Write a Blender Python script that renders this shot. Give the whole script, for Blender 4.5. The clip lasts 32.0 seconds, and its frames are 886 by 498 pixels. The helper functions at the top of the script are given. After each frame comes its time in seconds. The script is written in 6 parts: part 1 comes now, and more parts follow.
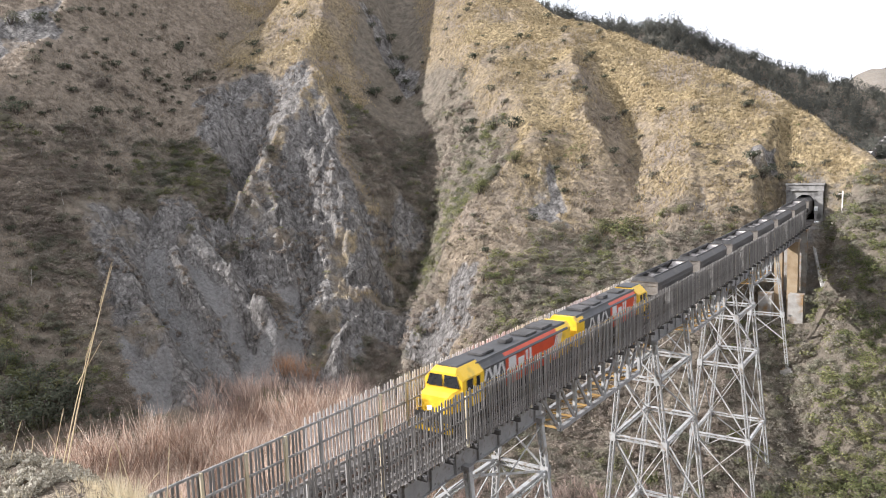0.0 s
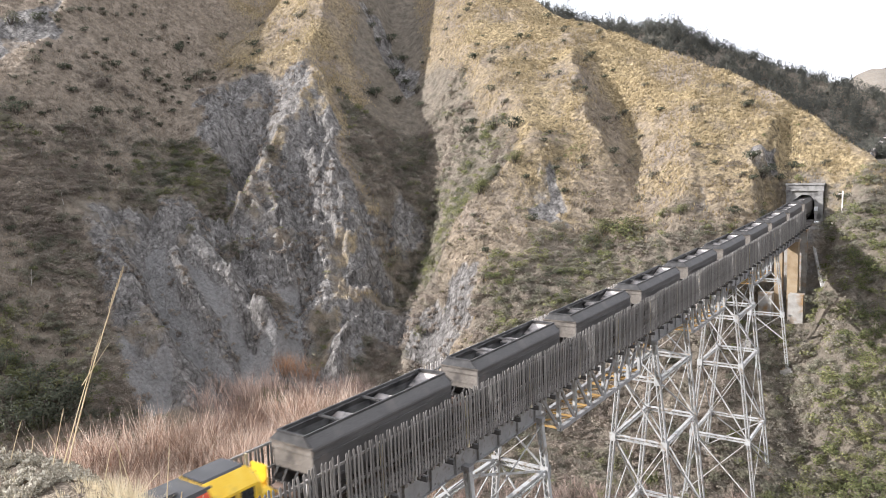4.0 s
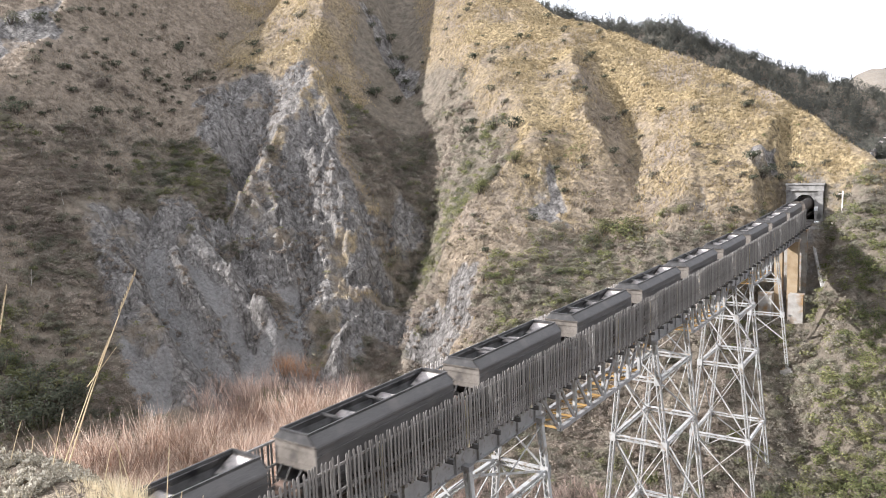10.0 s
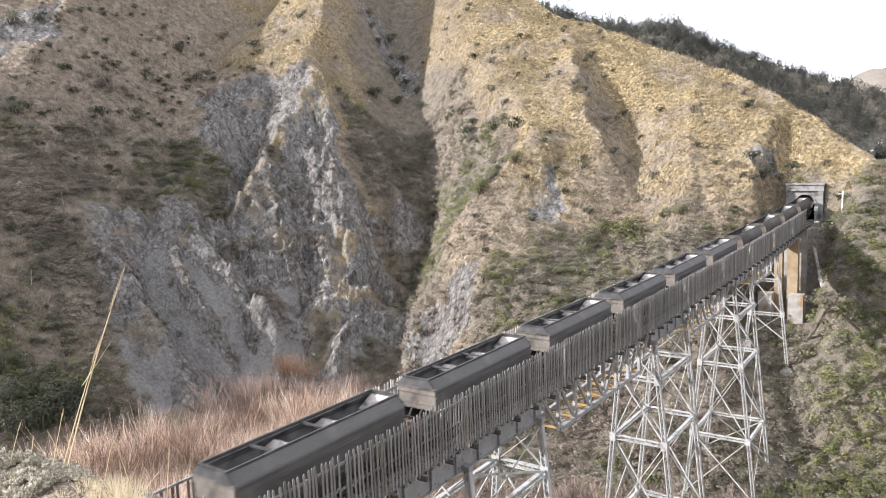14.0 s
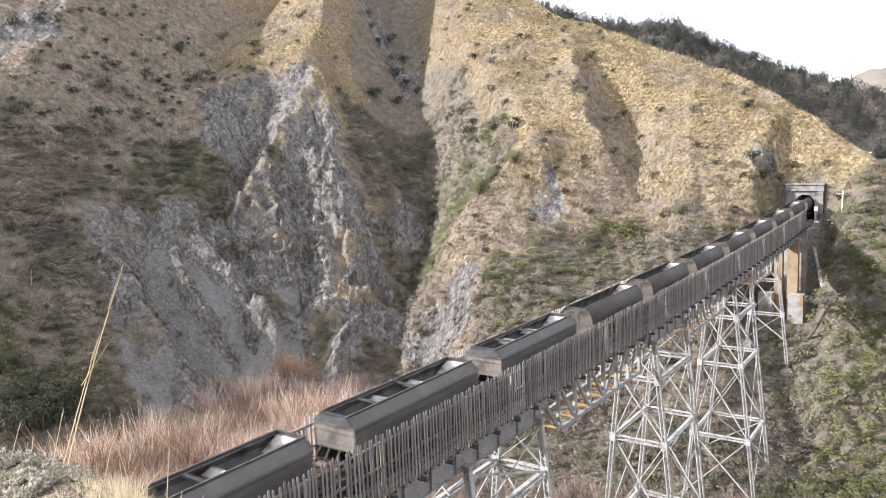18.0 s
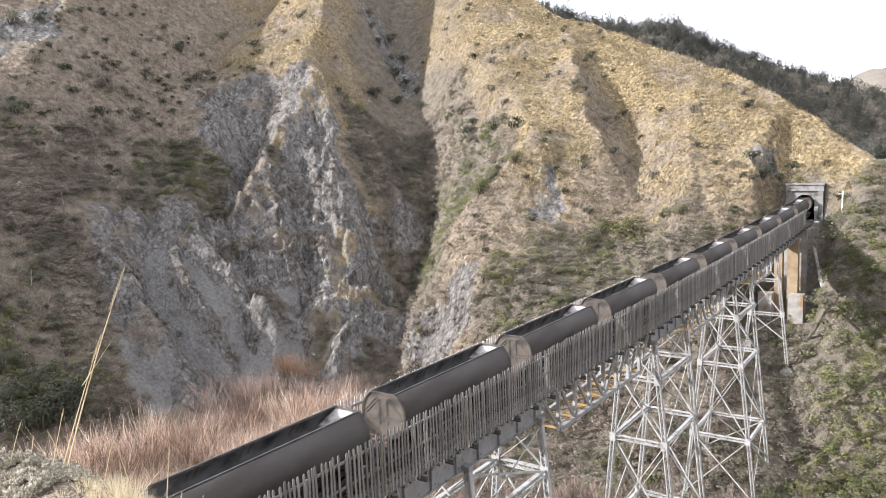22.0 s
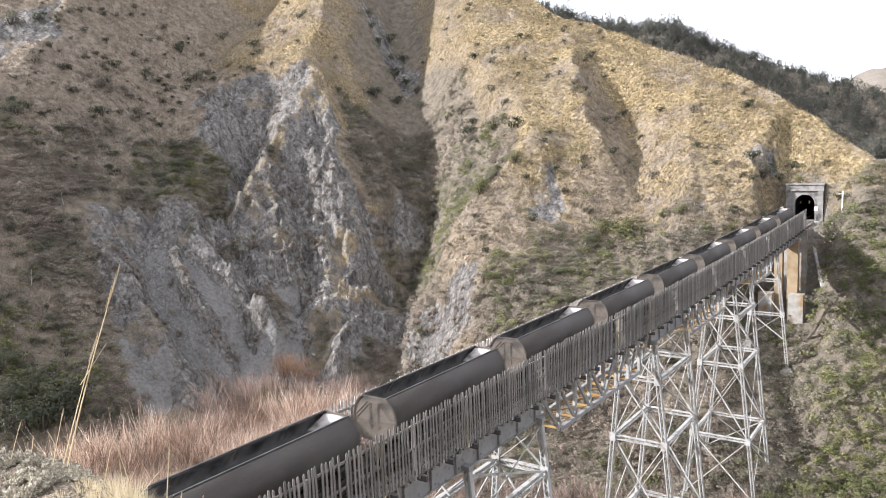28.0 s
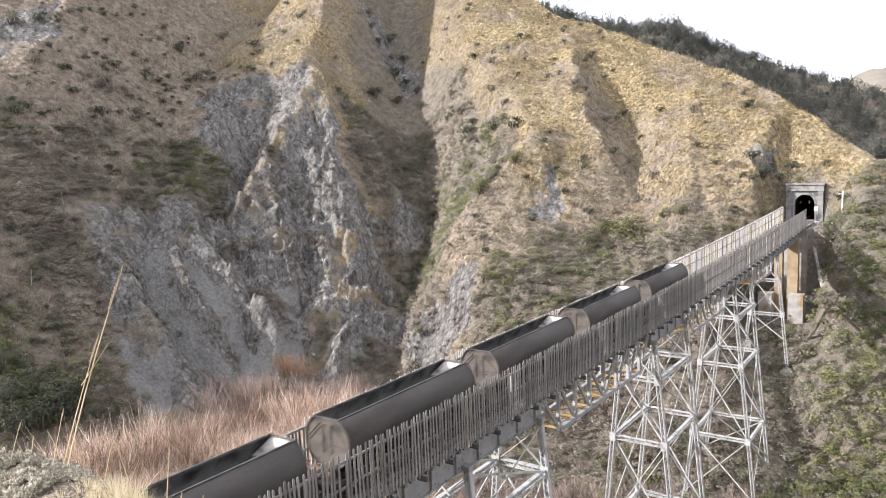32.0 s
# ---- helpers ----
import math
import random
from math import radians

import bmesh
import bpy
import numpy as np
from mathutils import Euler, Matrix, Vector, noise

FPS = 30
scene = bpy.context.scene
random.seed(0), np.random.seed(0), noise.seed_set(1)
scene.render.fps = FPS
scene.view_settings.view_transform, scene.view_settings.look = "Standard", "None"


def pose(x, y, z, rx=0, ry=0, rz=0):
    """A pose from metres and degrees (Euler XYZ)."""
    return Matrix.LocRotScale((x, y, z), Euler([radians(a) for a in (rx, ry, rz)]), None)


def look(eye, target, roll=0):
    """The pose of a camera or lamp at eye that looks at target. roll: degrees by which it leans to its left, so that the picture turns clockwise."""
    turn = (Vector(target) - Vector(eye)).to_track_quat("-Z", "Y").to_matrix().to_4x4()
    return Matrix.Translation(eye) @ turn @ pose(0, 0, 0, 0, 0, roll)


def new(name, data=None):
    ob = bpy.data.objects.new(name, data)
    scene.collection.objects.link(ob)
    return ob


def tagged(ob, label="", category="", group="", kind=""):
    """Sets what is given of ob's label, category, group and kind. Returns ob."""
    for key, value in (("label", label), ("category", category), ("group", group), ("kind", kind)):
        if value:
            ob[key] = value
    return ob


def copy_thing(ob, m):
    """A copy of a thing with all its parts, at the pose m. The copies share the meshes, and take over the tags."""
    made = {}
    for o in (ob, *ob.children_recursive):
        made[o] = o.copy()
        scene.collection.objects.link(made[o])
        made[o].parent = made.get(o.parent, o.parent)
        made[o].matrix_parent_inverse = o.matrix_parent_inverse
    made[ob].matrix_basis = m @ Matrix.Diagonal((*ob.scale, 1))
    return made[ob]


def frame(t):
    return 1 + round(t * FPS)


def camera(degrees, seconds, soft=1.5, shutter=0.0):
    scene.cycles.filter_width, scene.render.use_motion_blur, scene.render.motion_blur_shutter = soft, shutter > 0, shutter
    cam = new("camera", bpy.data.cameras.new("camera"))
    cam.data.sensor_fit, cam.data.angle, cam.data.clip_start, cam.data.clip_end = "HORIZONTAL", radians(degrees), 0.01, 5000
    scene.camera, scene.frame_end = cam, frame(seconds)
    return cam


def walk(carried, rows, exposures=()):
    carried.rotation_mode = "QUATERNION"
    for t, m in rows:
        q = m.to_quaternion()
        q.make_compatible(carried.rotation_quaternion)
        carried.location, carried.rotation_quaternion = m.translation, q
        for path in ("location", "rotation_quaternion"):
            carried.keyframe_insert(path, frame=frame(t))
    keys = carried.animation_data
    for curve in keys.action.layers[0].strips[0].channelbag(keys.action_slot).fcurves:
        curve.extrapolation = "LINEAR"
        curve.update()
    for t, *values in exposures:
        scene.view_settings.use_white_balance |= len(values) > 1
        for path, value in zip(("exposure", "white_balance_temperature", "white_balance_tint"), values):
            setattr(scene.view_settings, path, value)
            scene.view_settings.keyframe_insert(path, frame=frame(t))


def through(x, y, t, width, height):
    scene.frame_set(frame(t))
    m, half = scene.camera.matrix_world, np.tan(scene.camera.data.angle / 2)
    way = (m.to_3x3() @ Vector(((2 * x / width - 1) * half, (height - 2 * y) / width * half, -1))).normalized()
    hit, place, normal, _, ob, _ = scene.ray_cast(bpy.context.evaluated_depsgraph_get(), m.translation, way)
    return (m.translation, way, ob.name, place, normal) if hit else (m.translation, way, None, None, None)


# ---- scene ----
cam = camera(61.38, 32.0, soft=0.95, shutter=0.5)
heading, dip = 0.6116, 0.1261
EYE_AT = Vector((24.99, 0.0, 16.36))
AIM = EYE_AT + Vector((-math.sin(heading) * math.cos(dip), math.cos(heading) * math.cos(dip), -math.sin(dip)))
VIEW = look(EYE_AT, AIM, -2.19)
walk(cam, [(0.0, VIEW), (32.0, VIEW)], exposures=[(0.0, 0.58, 5870, 13), (3.0, 0.66, 5870, 13), (6.0, 0.80, 5870, 13), (12.0, 0.82, 5870, 13), (18.0, 0.88, 5870, 13), (24.0, 0.81, 5870, 13), (32.0, 0.85, 5870, 13)])

# ---- daylight ----
SUN_UP, SUN_FROM = 27.5, 126.0   # height over the horizon; degrees left of the bridge line
world = bpy.data.worlds.new("sky")
scene.world = world
world.use_nodes = True
wn = world.node_tree.nodes
sky = wn.new("ShaderNodeTexSky")
sky.sky_type, sky.sun_disc = "NISHITA", False
sky.sun_elevation, sky.sun_rotation = radians(SUN_UP), radians(-SUN_FROM)
sky.air_density, sky.dust_density, sky.ozone_density = 1.0, 3.0, 1.0
# thin bright cloud over most of the sky
wl = world.node_tree.links.new
wtc, wno, wra, wmx = wn.new("ShaderNodeTexCoord"), wn.new("ShaderNodeTexNoise"), wn.new("ShaderNodeValToRGB"), wn.new("ShaderNodeMix")
wmp = wn.new("ShaderNodeMapping")
wmp.inputs["Scale"].default_value = (1, 1, 3.5)
wno.inputs["Scale"].default_value, wno.inputs["Detail"].default_value = 2.2, 6
wl(wtc.outputs["Generated"], wmp.inputs["Vector"])
wl(wmp.outputs[0], wno.inputs["Vector"])
wra.color_ramp.elements[0].position, wra.color_ramp.elements[0].color = 0.35, (0.72, 0.72, 0.72, 1)
wra.color_ramp.elements[1].position, wra.color_ramp.elements[1].color = 0.6, (0.95, 0.95, 0.95, 1)
wl(wno.outputs[0], wra.inputs[0])
wmx.data_type = "RGBA"
wl(wra.outputs[0], wmx.inputs["Factor"])
wl(sky.outputs[0], wmx.inputs["A"])
wmx.inputs["B"].default_value = (8.6, 8.4, 8.15, 1)
wl(wmx.outputs["Result"], wn["Background"].inputs["Color"])
wn["Background"].inputs["Strength"].default_value = 0.112
sun = new("sun", bpy.data.lights.new("sun", "SUN"))
sun.data.energy, sun.data.angle, sun.data.color = 4.9, radians(0.9), (1.0, 0.935, 0.845)
sd = Vector((-math.sin(radians(SUN_FROM)) * math.cos(radians(SUN_UP)), math.cos(radians(SUN_FROM)) * math.cos(radians(SUN_UP)), math.sin(radians(SUN_UP))))
sun.matrix_world = look(sd * 400, (0, 0, 0))
# ---- terrain: plan angles in degrees left of the bridge line, distances from the viewpoint ----
EYE = (24.99, 0.0, 16.36)


def lattice(ix, iy, seed):
    h = (ix.astype(np.int64) * 374761393 + iy.astype(np.int64) * 668265263 + seed * 1442695041) & 0x7FFFFFFF
    h = ((h ^ (h >> 13)) * 1274126177) & 0x7FFFFFFF
    return ((h ^ (h >> 16)) & 0xFFFF) / 32767.5 - 1.0


def noise2(x, y, seed=0):
    ix, iy = np.floor(x), np.floor(y)
    fx, fy = x - ix, y - iy
    fx, fy = fx * fx * (3 - 2 * fx), fy * fy * (3 - 2 * fy)
    a, b = lattice(ix, iy, seed), lattice(ix + 1, iy, seed)
    c, d = lattice(ix, iy + 1, seed), lattice(ix + 1, iy + 1, seed)
    return (a * (1 - fx) + b * fx) * (1 - fy) + (c * (1 - fx) + d * fx) * fy


def fbm(x, y, seed=0, octaves=4, gain=0.5):
    total, amp, norm = 0, 1.0, 0
    for o in range(octaves):
        total = total + amp * noise2(x * 2 ** o + 17.3 * o, y * 2 ** o - 9.1 * o, seed + o)
        norm += amp
        amp *= gain
    return total / norm


def ridged(x, y, seed=0, octaves=4):
    total, amp, norm = 0, 1.0, 0
    for o in range(octaves):
        total = total + amp * (1 - np.abs(noise2(x * 2 ** o + 5.7 * o, y * 2 ** o + 3.3 * o, seed + o)))
        norm += amp
        amp *= 0.5
    return total / norm


def facets(x, y, seed, offset, tilt):
    """Broken rock: each cell is a tilted facet at its own height, with sharp steps between neighbours."""
    ix, iy = np.floor(x), np.floor(y)
    best = np.full(np.shape(x), 1e9)
    out = np.zeros(np.shape(x))
    for i in (-1, 0, 1):
        for j in (-1, 0, 1):
            cx, cy = ix + i, iy + j
            px = cx + 0.5 + 0.45 * lattice(cx, cy, seed)
            py = cy + 0.5 + 0.45 * lattice(cx, cy, seed + 1)
            dx, dy = x - px, y - py
            d = dx * dx + dy * dy
            h = offset * lattice(cx, cy, seed + 2) + tilt * (dx * lattice(cx, cy, seed + 3) + dy * lattice(cx, cy, seed + 4))
            near = d < best
            best, out = np.where(near, d, best), np.where(near, h, out)
    return out


def step(e0, e1, v):
    t = np.clip((v - e0) / (e1 - e0), 0, 1)
    return t * t * (3 - 2 * t)


def along(x, y, line):
    """Distance to a plan polyline, and how far along it (0 to 1) the nearest point lies."""
    best, where = np.full(np.shape(x), 1e9), np.zeros(np.shape(x))
    n = len(line) - 1
    for i in range(n):
        (ax, ay), (bx, by) = line[i], line[i + 1]
        ux, uy = bx - ax, by - ay
        s = np.clip(((x - ax) * ux + (y - ay) * uy) / (ux * ux + uy * uy), 0, 1)
        d = np.hypot(x - ax - s * ux, y - ay - s * uy)
        near = d < best
        best, where = np.where(near, d, best), np.where(near, (i + s) / n, where)
    return best, where


def inside(x, y, poly, soft=6.0):
    """1 inside a plan polygon, 0 outside, with a soft edge."""
    hit = np.zeros(np.shape(x), bool)
    for (ax, ay), (bx, by) in zip(poly, poly[1:] + poly[:1]):
        cross = ((ay > y) != (by > y)) & (x < (bx - ax) * (y - ay) / (by - ay + 1e-9) + ax)
        hit ^= cross
    d, _ = along(x, y, poly + poly[:1])
    return step(-soft, soft, np.where(hit, d, -d))


TOE = ((-40, 0, 5, 10, 20, 28, 33, 37, 44, 52, 60, 68, 80, 120), (130, 96, 98, 100, 106, 108, 112, 132, 130, 124, 116, 112, 110, 120))
CREST = ((-60, 0, 4.5, 8.2, 12, 15.6, 20, 24, 28, 32, 40, 68, 74, 80, 95, 120), (120, 150, 161, 174, 192, 204, 217, 232, 247, 277, 330, 330, 240, 170, 140, 130))
BACK = ((-40, 0, 4.5, 9.7, 14, 18, 22, 28, 40, 80), (10, 25, 35, 52, 66, 80, 82, 92, 112, 90))
FLOOR = -32.0

# spurs (crest line, height along it, half width) and gullies (bed line, depth along it, half width)
SPURS = (
    ([(-176, 245), (-152, 189), (-139, 169), (-128, 149), (-115, 125), (-100, 104)], (27, 24, 13, 8, 5, 2), 31),
    ([(-137, 229), (-93, 185), (-67, 163), (-55, 152), (-58, 139), (-62, 128), (-66, 115)], (2, 4, 7, 9, 9, 9, 5), 22),
    ([(-66, 196), (-62, 187), (-55, 171), (-50, 164), (-45, 159), (-39, 156), (-34, 154)], (0.5, 2.6, 3.6, 3.9, 3.5, 2.5, 0.8), 8),
    ([(-30, 185), (-26, 173), (-18, 151), (-21, 138)], (1, 2.5, 4, 2), 13),
    ([(-5, 169), (-6, 160), (-8, 150)], (1, 2, 2), 9),
    ([(-215, 165), (-190, 131), (-179, 114), (-160, 84), (-120, 55)], (9, 8, 6, 4, 2), 26),
)
GULLIES = (
    ([(-164, 240), (-128, 193), (-105, 174), (-84, 156), (-77, 140), (-73, 128), (-66, 110)], (10, 11, 10, 11, 12, 12, 6), 25),
    ([(-58, 194), (-55, 188), (-48, 180), (-42, 172), (-36, 162), (-30, 152), (-26, 147)], (0.5, 2.7, 3.7, 3.7, 3.4, 2.5, 1.0), 8),
    ([(9, 98), (4, 116), (2, 130), (1, 137)], (3, 6, 6, 4), 15),
    ([(-188, 197), (-168, 161), (-154, 137), (-137, 113), (-118, 86)], (5, 7, 6, 5, 2), 22),
)
# ribs and clefts of the broken face
RIBS = (
    ([(-129, 158), (-121, 155), (-107, 140), (-99, 135), (-91, 128), (-85, 126)], (3, 6.5, 6, 5, 4.5, 2), 14),
    ([(-125, 155), (-120, 140), (-118, 129), (-115, 120), (-114, 114)], (2, 3, 3.2, 2.5, 1), 7),
    ([(-121, 106), (-111, 101), (-100, 99), (-91, 97)], (1, 3, 3.5, 2), 6),
    ([(-122, 86), (-124, 97), (-121, 106), (-113, 110)], (1.5, 2.5, 2.5, 2), 8),
    ([(-91, 99), (-84, 98)], (4.5, 3), 4.5),
    ([(-80, 123), (-78, 113), (-74, 105), (-72, 98)], (4, 5.5, 4, 1.5), 7),
    ([(-72, 128), (-63, 114)], (3, 2.5), 5),
    ([(-111, 157), (-93, 148), (-83, 144)], (3, 3.5, 2), 6),
    ([(-124, 187), (-107, 178)], (3, 2.5), 6),
    ([(-116, 85), (-102, 81), (-90, 78), (-84, 77)], (2.5, 3, 2.5, 1), 5),
    ([(-111, 93), (-97, 90), (-88, 88)], (2.5, 3, 2), 4.5),
)
CLEFTS = (
    ([(-139, 152), (-127, 131), (-120, 118), (-116, 113), (-103, 107), (-95, 104)], (7, 11, 10, 7, 6, 3), 13),
    ([(-112, 108), (-96, 102), (-90, 96), (-84, 89)], (3, 4, 4, 2), 5),
    ([(-80, 132), (-79, 120), (-79, 111), (-78, 102)], (4, 5, 4, 2), 6),
    ([(-104, 127), (-95, 120), (-90, 110), (-85, 103)], (2, 3.5, 4, 2), 5),
    ([(-99, 129), (-93, 125), (-88, 121)], (1.5, 2.5, 1.5), 3),
    ([(-112, 88), (-100, 85), (-90, 85), (-82, 84)], (2.5, 3, 3, 1.5), 5),
    ([(-94, 169), (-85, 155), (-83, 146), (-80, 131)], (3, 5, 5, 4), 8),
)
SCARP = (
    [(-152, 139), (-150, 151), (-133, 159), (-123, 153), (-119, 139), (-119, 130), (-119, 122), (-117, 115), (-127, 122), (-138, 124)],
    [(-122, 155), (-107, 143), (-94, 138), (-85, 137), (-80, 134), (-81, 120), (-86, 107), (-94, 101), (-111, 111), (-117, 122), (-119, 139)],
    [(-125, 109), (-114, 114), (-95, 103), (-86, 108), (-81, 120), (-72, 127), (-60, 110), (-71, 94), (-79, 85), (-81, 74), (-85, 69), (-97, 73), (-114, 79), (-126, 84), (-129, 98)],
    [(-95, 148), (-83, 146), (-82, 133), (-90, 138)],
)
# scrub that has grown over parts of the face
OVERGROWN = (
    [(-75, 112), (-68, 119), (-62, 111), (-69, 104)],
    [(-85, 108), (-82, 114), (-75, 103), (-79, 101)],
    [(-90, 134), (-86, 143), (-81, 136), (-84, 133)],
    [(-95, 103), (-93, 108), (-89, 104), (-91, 100)],
    [(-119, 157), (-115, 175), (-92, 162), (-94, 150), (-90, 139), (-94, 140), (-106, 144)],
    [(-127, 92), (-137, 115), (-128, 124), (-114, 112), (-122, 106)],
)
CRAGS = (
    [(-51, 139), (-48, 146), (-44, 143), (-40, 138), (-42, 135), (-47, 135)],
    [(-60, 125), (-54, 123), (-50, 115), (-54, 112), (-62, 113), (-66, 121), (-59, 120)],
    [(-18, 148), (-15, 149), (-13, 144), (-16, 143)],
    [(-142, 195), (-139, 203), (-127, 199), (-113, 188), (-118, 185), (-128, 191)],
    [(-186, 98), (-184, 118), (-171, 108), (-170, 90)],
    [(-12, 158), (-6, 166), (-5, 158), (-9, 152)],
)


CHUTES = ([(-113, 92), (-101, 86), (-92, 85), (-82, 84)], [(-103, 95), (-94, 94), (-87, 92), (-79, 87)], [(-91, 108), (-85, 103), (-80, 99), (-74, 96)], [(-84, 97), (-81, 91)], [(-73, 114), (-69, 104)], [(-97, 74), (-88, 70)], [(-91, 75), (-83, 71)])
OUTLET = (-60.0, 83.0)   # the face drains towards this point


def fall(x, y):
    """Across and down the face: bearing and distance from the outlet, in metres at mid height."""
    wx, wy = x + 3.0 * fbm(x / 11, y / 11, 501, 3), y + 3.0 * fbm(x / 11, y / 11, 505, 3)
    return np.arctan2(wy - OUTLET[1], OUTLET[0] - wx) * 45.0, np.hypot(wx - OUTLET[0], wy - OUTLET[1])


def smooth_table(v, table):
    xs = np.linspace(-180, 180, 1441)
    ys = np.interp(xs, *table)
    k = np.exp(-(np.arange(-24, 25) / 8.0) ** 2)
    ys = np.convolve(np.pad(ys, 24, mode="edge"), k / k.sum(), mode="valid")
    return np.interp(v, xs, ys)


def tent(r, width):
    """A crest or bed that is sharp at its line and runs out softly at its foot."""
    t = np.clip(1 - r / width, 0, 1)
    return t * (0.35 + 0.65 * t) 


def bare_rock(x, y, outcrop=0.9):
    """How bare the hillside is: 1 on the scarp, less on the outcrops, 0 on grass."""
    jx, jy = x + 5 * fbm(x / 8, y / 8, 101, 4), y + 5 * fbm(x / 8, y / 8, 105, 4)
    bare = np.maximum.reduce([inside(jx, jy, poly, 3.0) for poly in SCARP])
    for crag in CRAGS:
        bare = np.maximum(bare, outcrop * inside(x + 2.5 * fbm(x / 3, y / 3, 111), y + 2.5 * fbm(x / 3, y / 3, 112), crag, 1.2))
    return bare


def height(x, y, fine=True):
    dx, dy = x - EYE[0], y - EYE[1]
    d = np.hypot(dx, dy)
    a = np.degrees(np.arctan2(-dx, dy))
    wx, wy = x + 5 * fbm(x / 37, y / 37, 3) + 2.2 * fbm(x / 8, y / 8, 5, 3), y + 5 * fbm(x / 37, y / 37, 8) + 2.2 * fbm(x / 8, y / 8, 6, 3)
    toe = smooth_table(a, TOE)
    crest = smooth_table(a, CREST)
    run = d - toe
    slope = 0.72
    hill = FLOOR + slope * run
    top = FLOOR + slope * (crest - toe) - 0.35 * (d - crest)
    hill = np.minimum(hill, top) - 3.0 * np.exp(-((d - crest) / 14) ** 2)
    hill = hill + 3.5 * fbm(x / 55, y / 55, 21) * step(5, 60, run) + 1.6 * fbm(wx / 17, wy / 17, 22) * step(0, 30, run)
    for line, amp, width in SPURS:
        r, s = along(wx, wy, line)
        hill = hill + np.interp(s, np.linspace(0, 1, len(amp)), amp) * tent(r, width)
    for line, amp, width in GULLIES:
        r, s = along(wx, wy, line)
        hill = hill - np.interp(s, np.linspace(0, 1, len(amp)), amp) * tent(r, width)
    # broken rock: a worn-back scarp with ribs and rills that run downhill
    side = a * 2.6
    bare = bare_rock(x, y, 0.32)
    vx, vy = x + 1.6 * fbm(x / 5, y / 5, 511, 3), y + 1.6 * fbm(x / 5, y / 5, 515, 3)
    for line, amp, width in RIBS:
        r, s = along(vx, vy, line)
        hill = hill + np.interp(s, np.linspace(0, 1, len(amp)), amp) * tent(r, width)
    for line, amp, width in CLEFTS:
        r, s = along(vx, vy, line)
        hill = hill - np.interp(s, np.linspace(0, 1, len(amp)), amp) * tent(r, width)
    u, v = fall(x, y)
    wide = np.clip(v / 45, 0.3, 1.3)
    rills = 2.6 * (ridged(u / 5.5, v / 34, 81, 3) - 0.6) + 1.9 * (ridged(u / 2.1, v / 13, 85, 3) - 0.6)
    crag = facets(vx / 7, vy / 8, 401, 0.6, 1.4) + facets(vx / 2.6, vy / 3.0, 411, 0.34, 0.95) + facets(vx / 1.2, vy / 1.3, 421, 0.12, 0.35)
    loose = np.maximum.reduce([step(4.0, 1.5, along(vx, vy, line)[0]) for line in CHUTES])
    hill = hill + bare * ((1 - 0.8 * loose) * (rills * wide + crag) - 0.8 * loose - 1.0)
    hill = hill + (1 - bare) * (0.4 * fbm(x / 3.5, y / 3.5, 91, 3) + 0.42 * (ridged(x / 1.5, y / 1.5, 97, 2) - 0.6) + 0.45 * (ridged(x / 6.5, y / 6.5, 95, 2) - 0.6) + 1.1 * (ridged(side / 11, d / 45, 93, 2) - 0.6)) * step(0, 25, run)
    # valley floor with a stream bed
    bed = FLOOR + 1.2 * fbm(x / 14, y / 14, 31) + 0.5
    k = 6.0
    land = np.maximum(hill, bed) + np.maximum(0, k - np.abs(hill - bed)) ** 2 / (4 * k)
    # the bank on which the camera stands
    lip = np.interp(a, (-180, -60, 0, 30, 50, 56, 66, 75, 100, 180), (30, 8, 2.4, 2.2, 2.4, 3.3, 4.7, 6.5, 12, 30))
    bank = EYE[2] - 1.62 + 0.10 * noise2(x / 0.9, y / 0.9, 41) + 0.06 * noise2(x / 0.3, y / 0.3, 42)
    bank = bank - np.maximum(0, d - lip) * 0.80 - 0.15 * np.minimum(1.2, np.maximum(0, d - lip + 0.6)) ** 2
    behind = step(75, 110, np.abs(a - 25))
    bank = np.where(behind > 0, bank * (1 - behind) + behind * (EYE[2] - 1.6 + 0.35 * np.minimum(d, 150) + 2 * fbm(x / 40, y / 40, 51)), bank)
    # bench for the track at the near abutment
    bench = step(14, 5, np.hypot(np.maximum(0, y - 14), np.maximum(0, np.abs(x) - 3)) * np.where(y < 14, 1, 1.0))
    bank = bank * (1 - bench) + bench * np.where(y < 15, -0.6, -0.6 - 1.2 * (y - 15))
    land = np.maximum(land * (1 - behind) + behind * -40, bank)
    # the far wooded ridge and the distance
    back = np.interp(a, *BACK) - 0.28 * np.maximum(0, d - 420) - 0.5 * np.maximum(0, 420 - d) + 5 * fbm(x / 60, y / 60, 61)
    land = np.where(d > crest + 10, np.maximum(land, back), land)
    land = np.where(d > 600, np.maximum(land, -20 + 0 * d), land)
    peak = 118 + 175 * (ridged(x / 800, y / 800, 71, 6) - 0.6) + 40 * fbm(x / 150, y / 150, 75) - 0.08 * np.abs(d - 3200) + 98 * np.exp(-((a - 3.6) / 4.2) ** 2)
    land = np.where(d > 1500, np.maximum(land, peak), land)
    land = np.where((y > 168) & (y < 610) & (np.abs(x) < 30), np.maximum(land, 9.5 - 0.4 * np.maximum(0, np.abs(x) - 6)), land)
    # cutting for the track, and the slope over the tunnel mouth
    cut = step(9.5, 5.2, np.abs(x - 0.5) + 2.2 * fbm(x / 3, y / 3, 98, 3)) * step(128, 140, y) * step(180, 166, y)
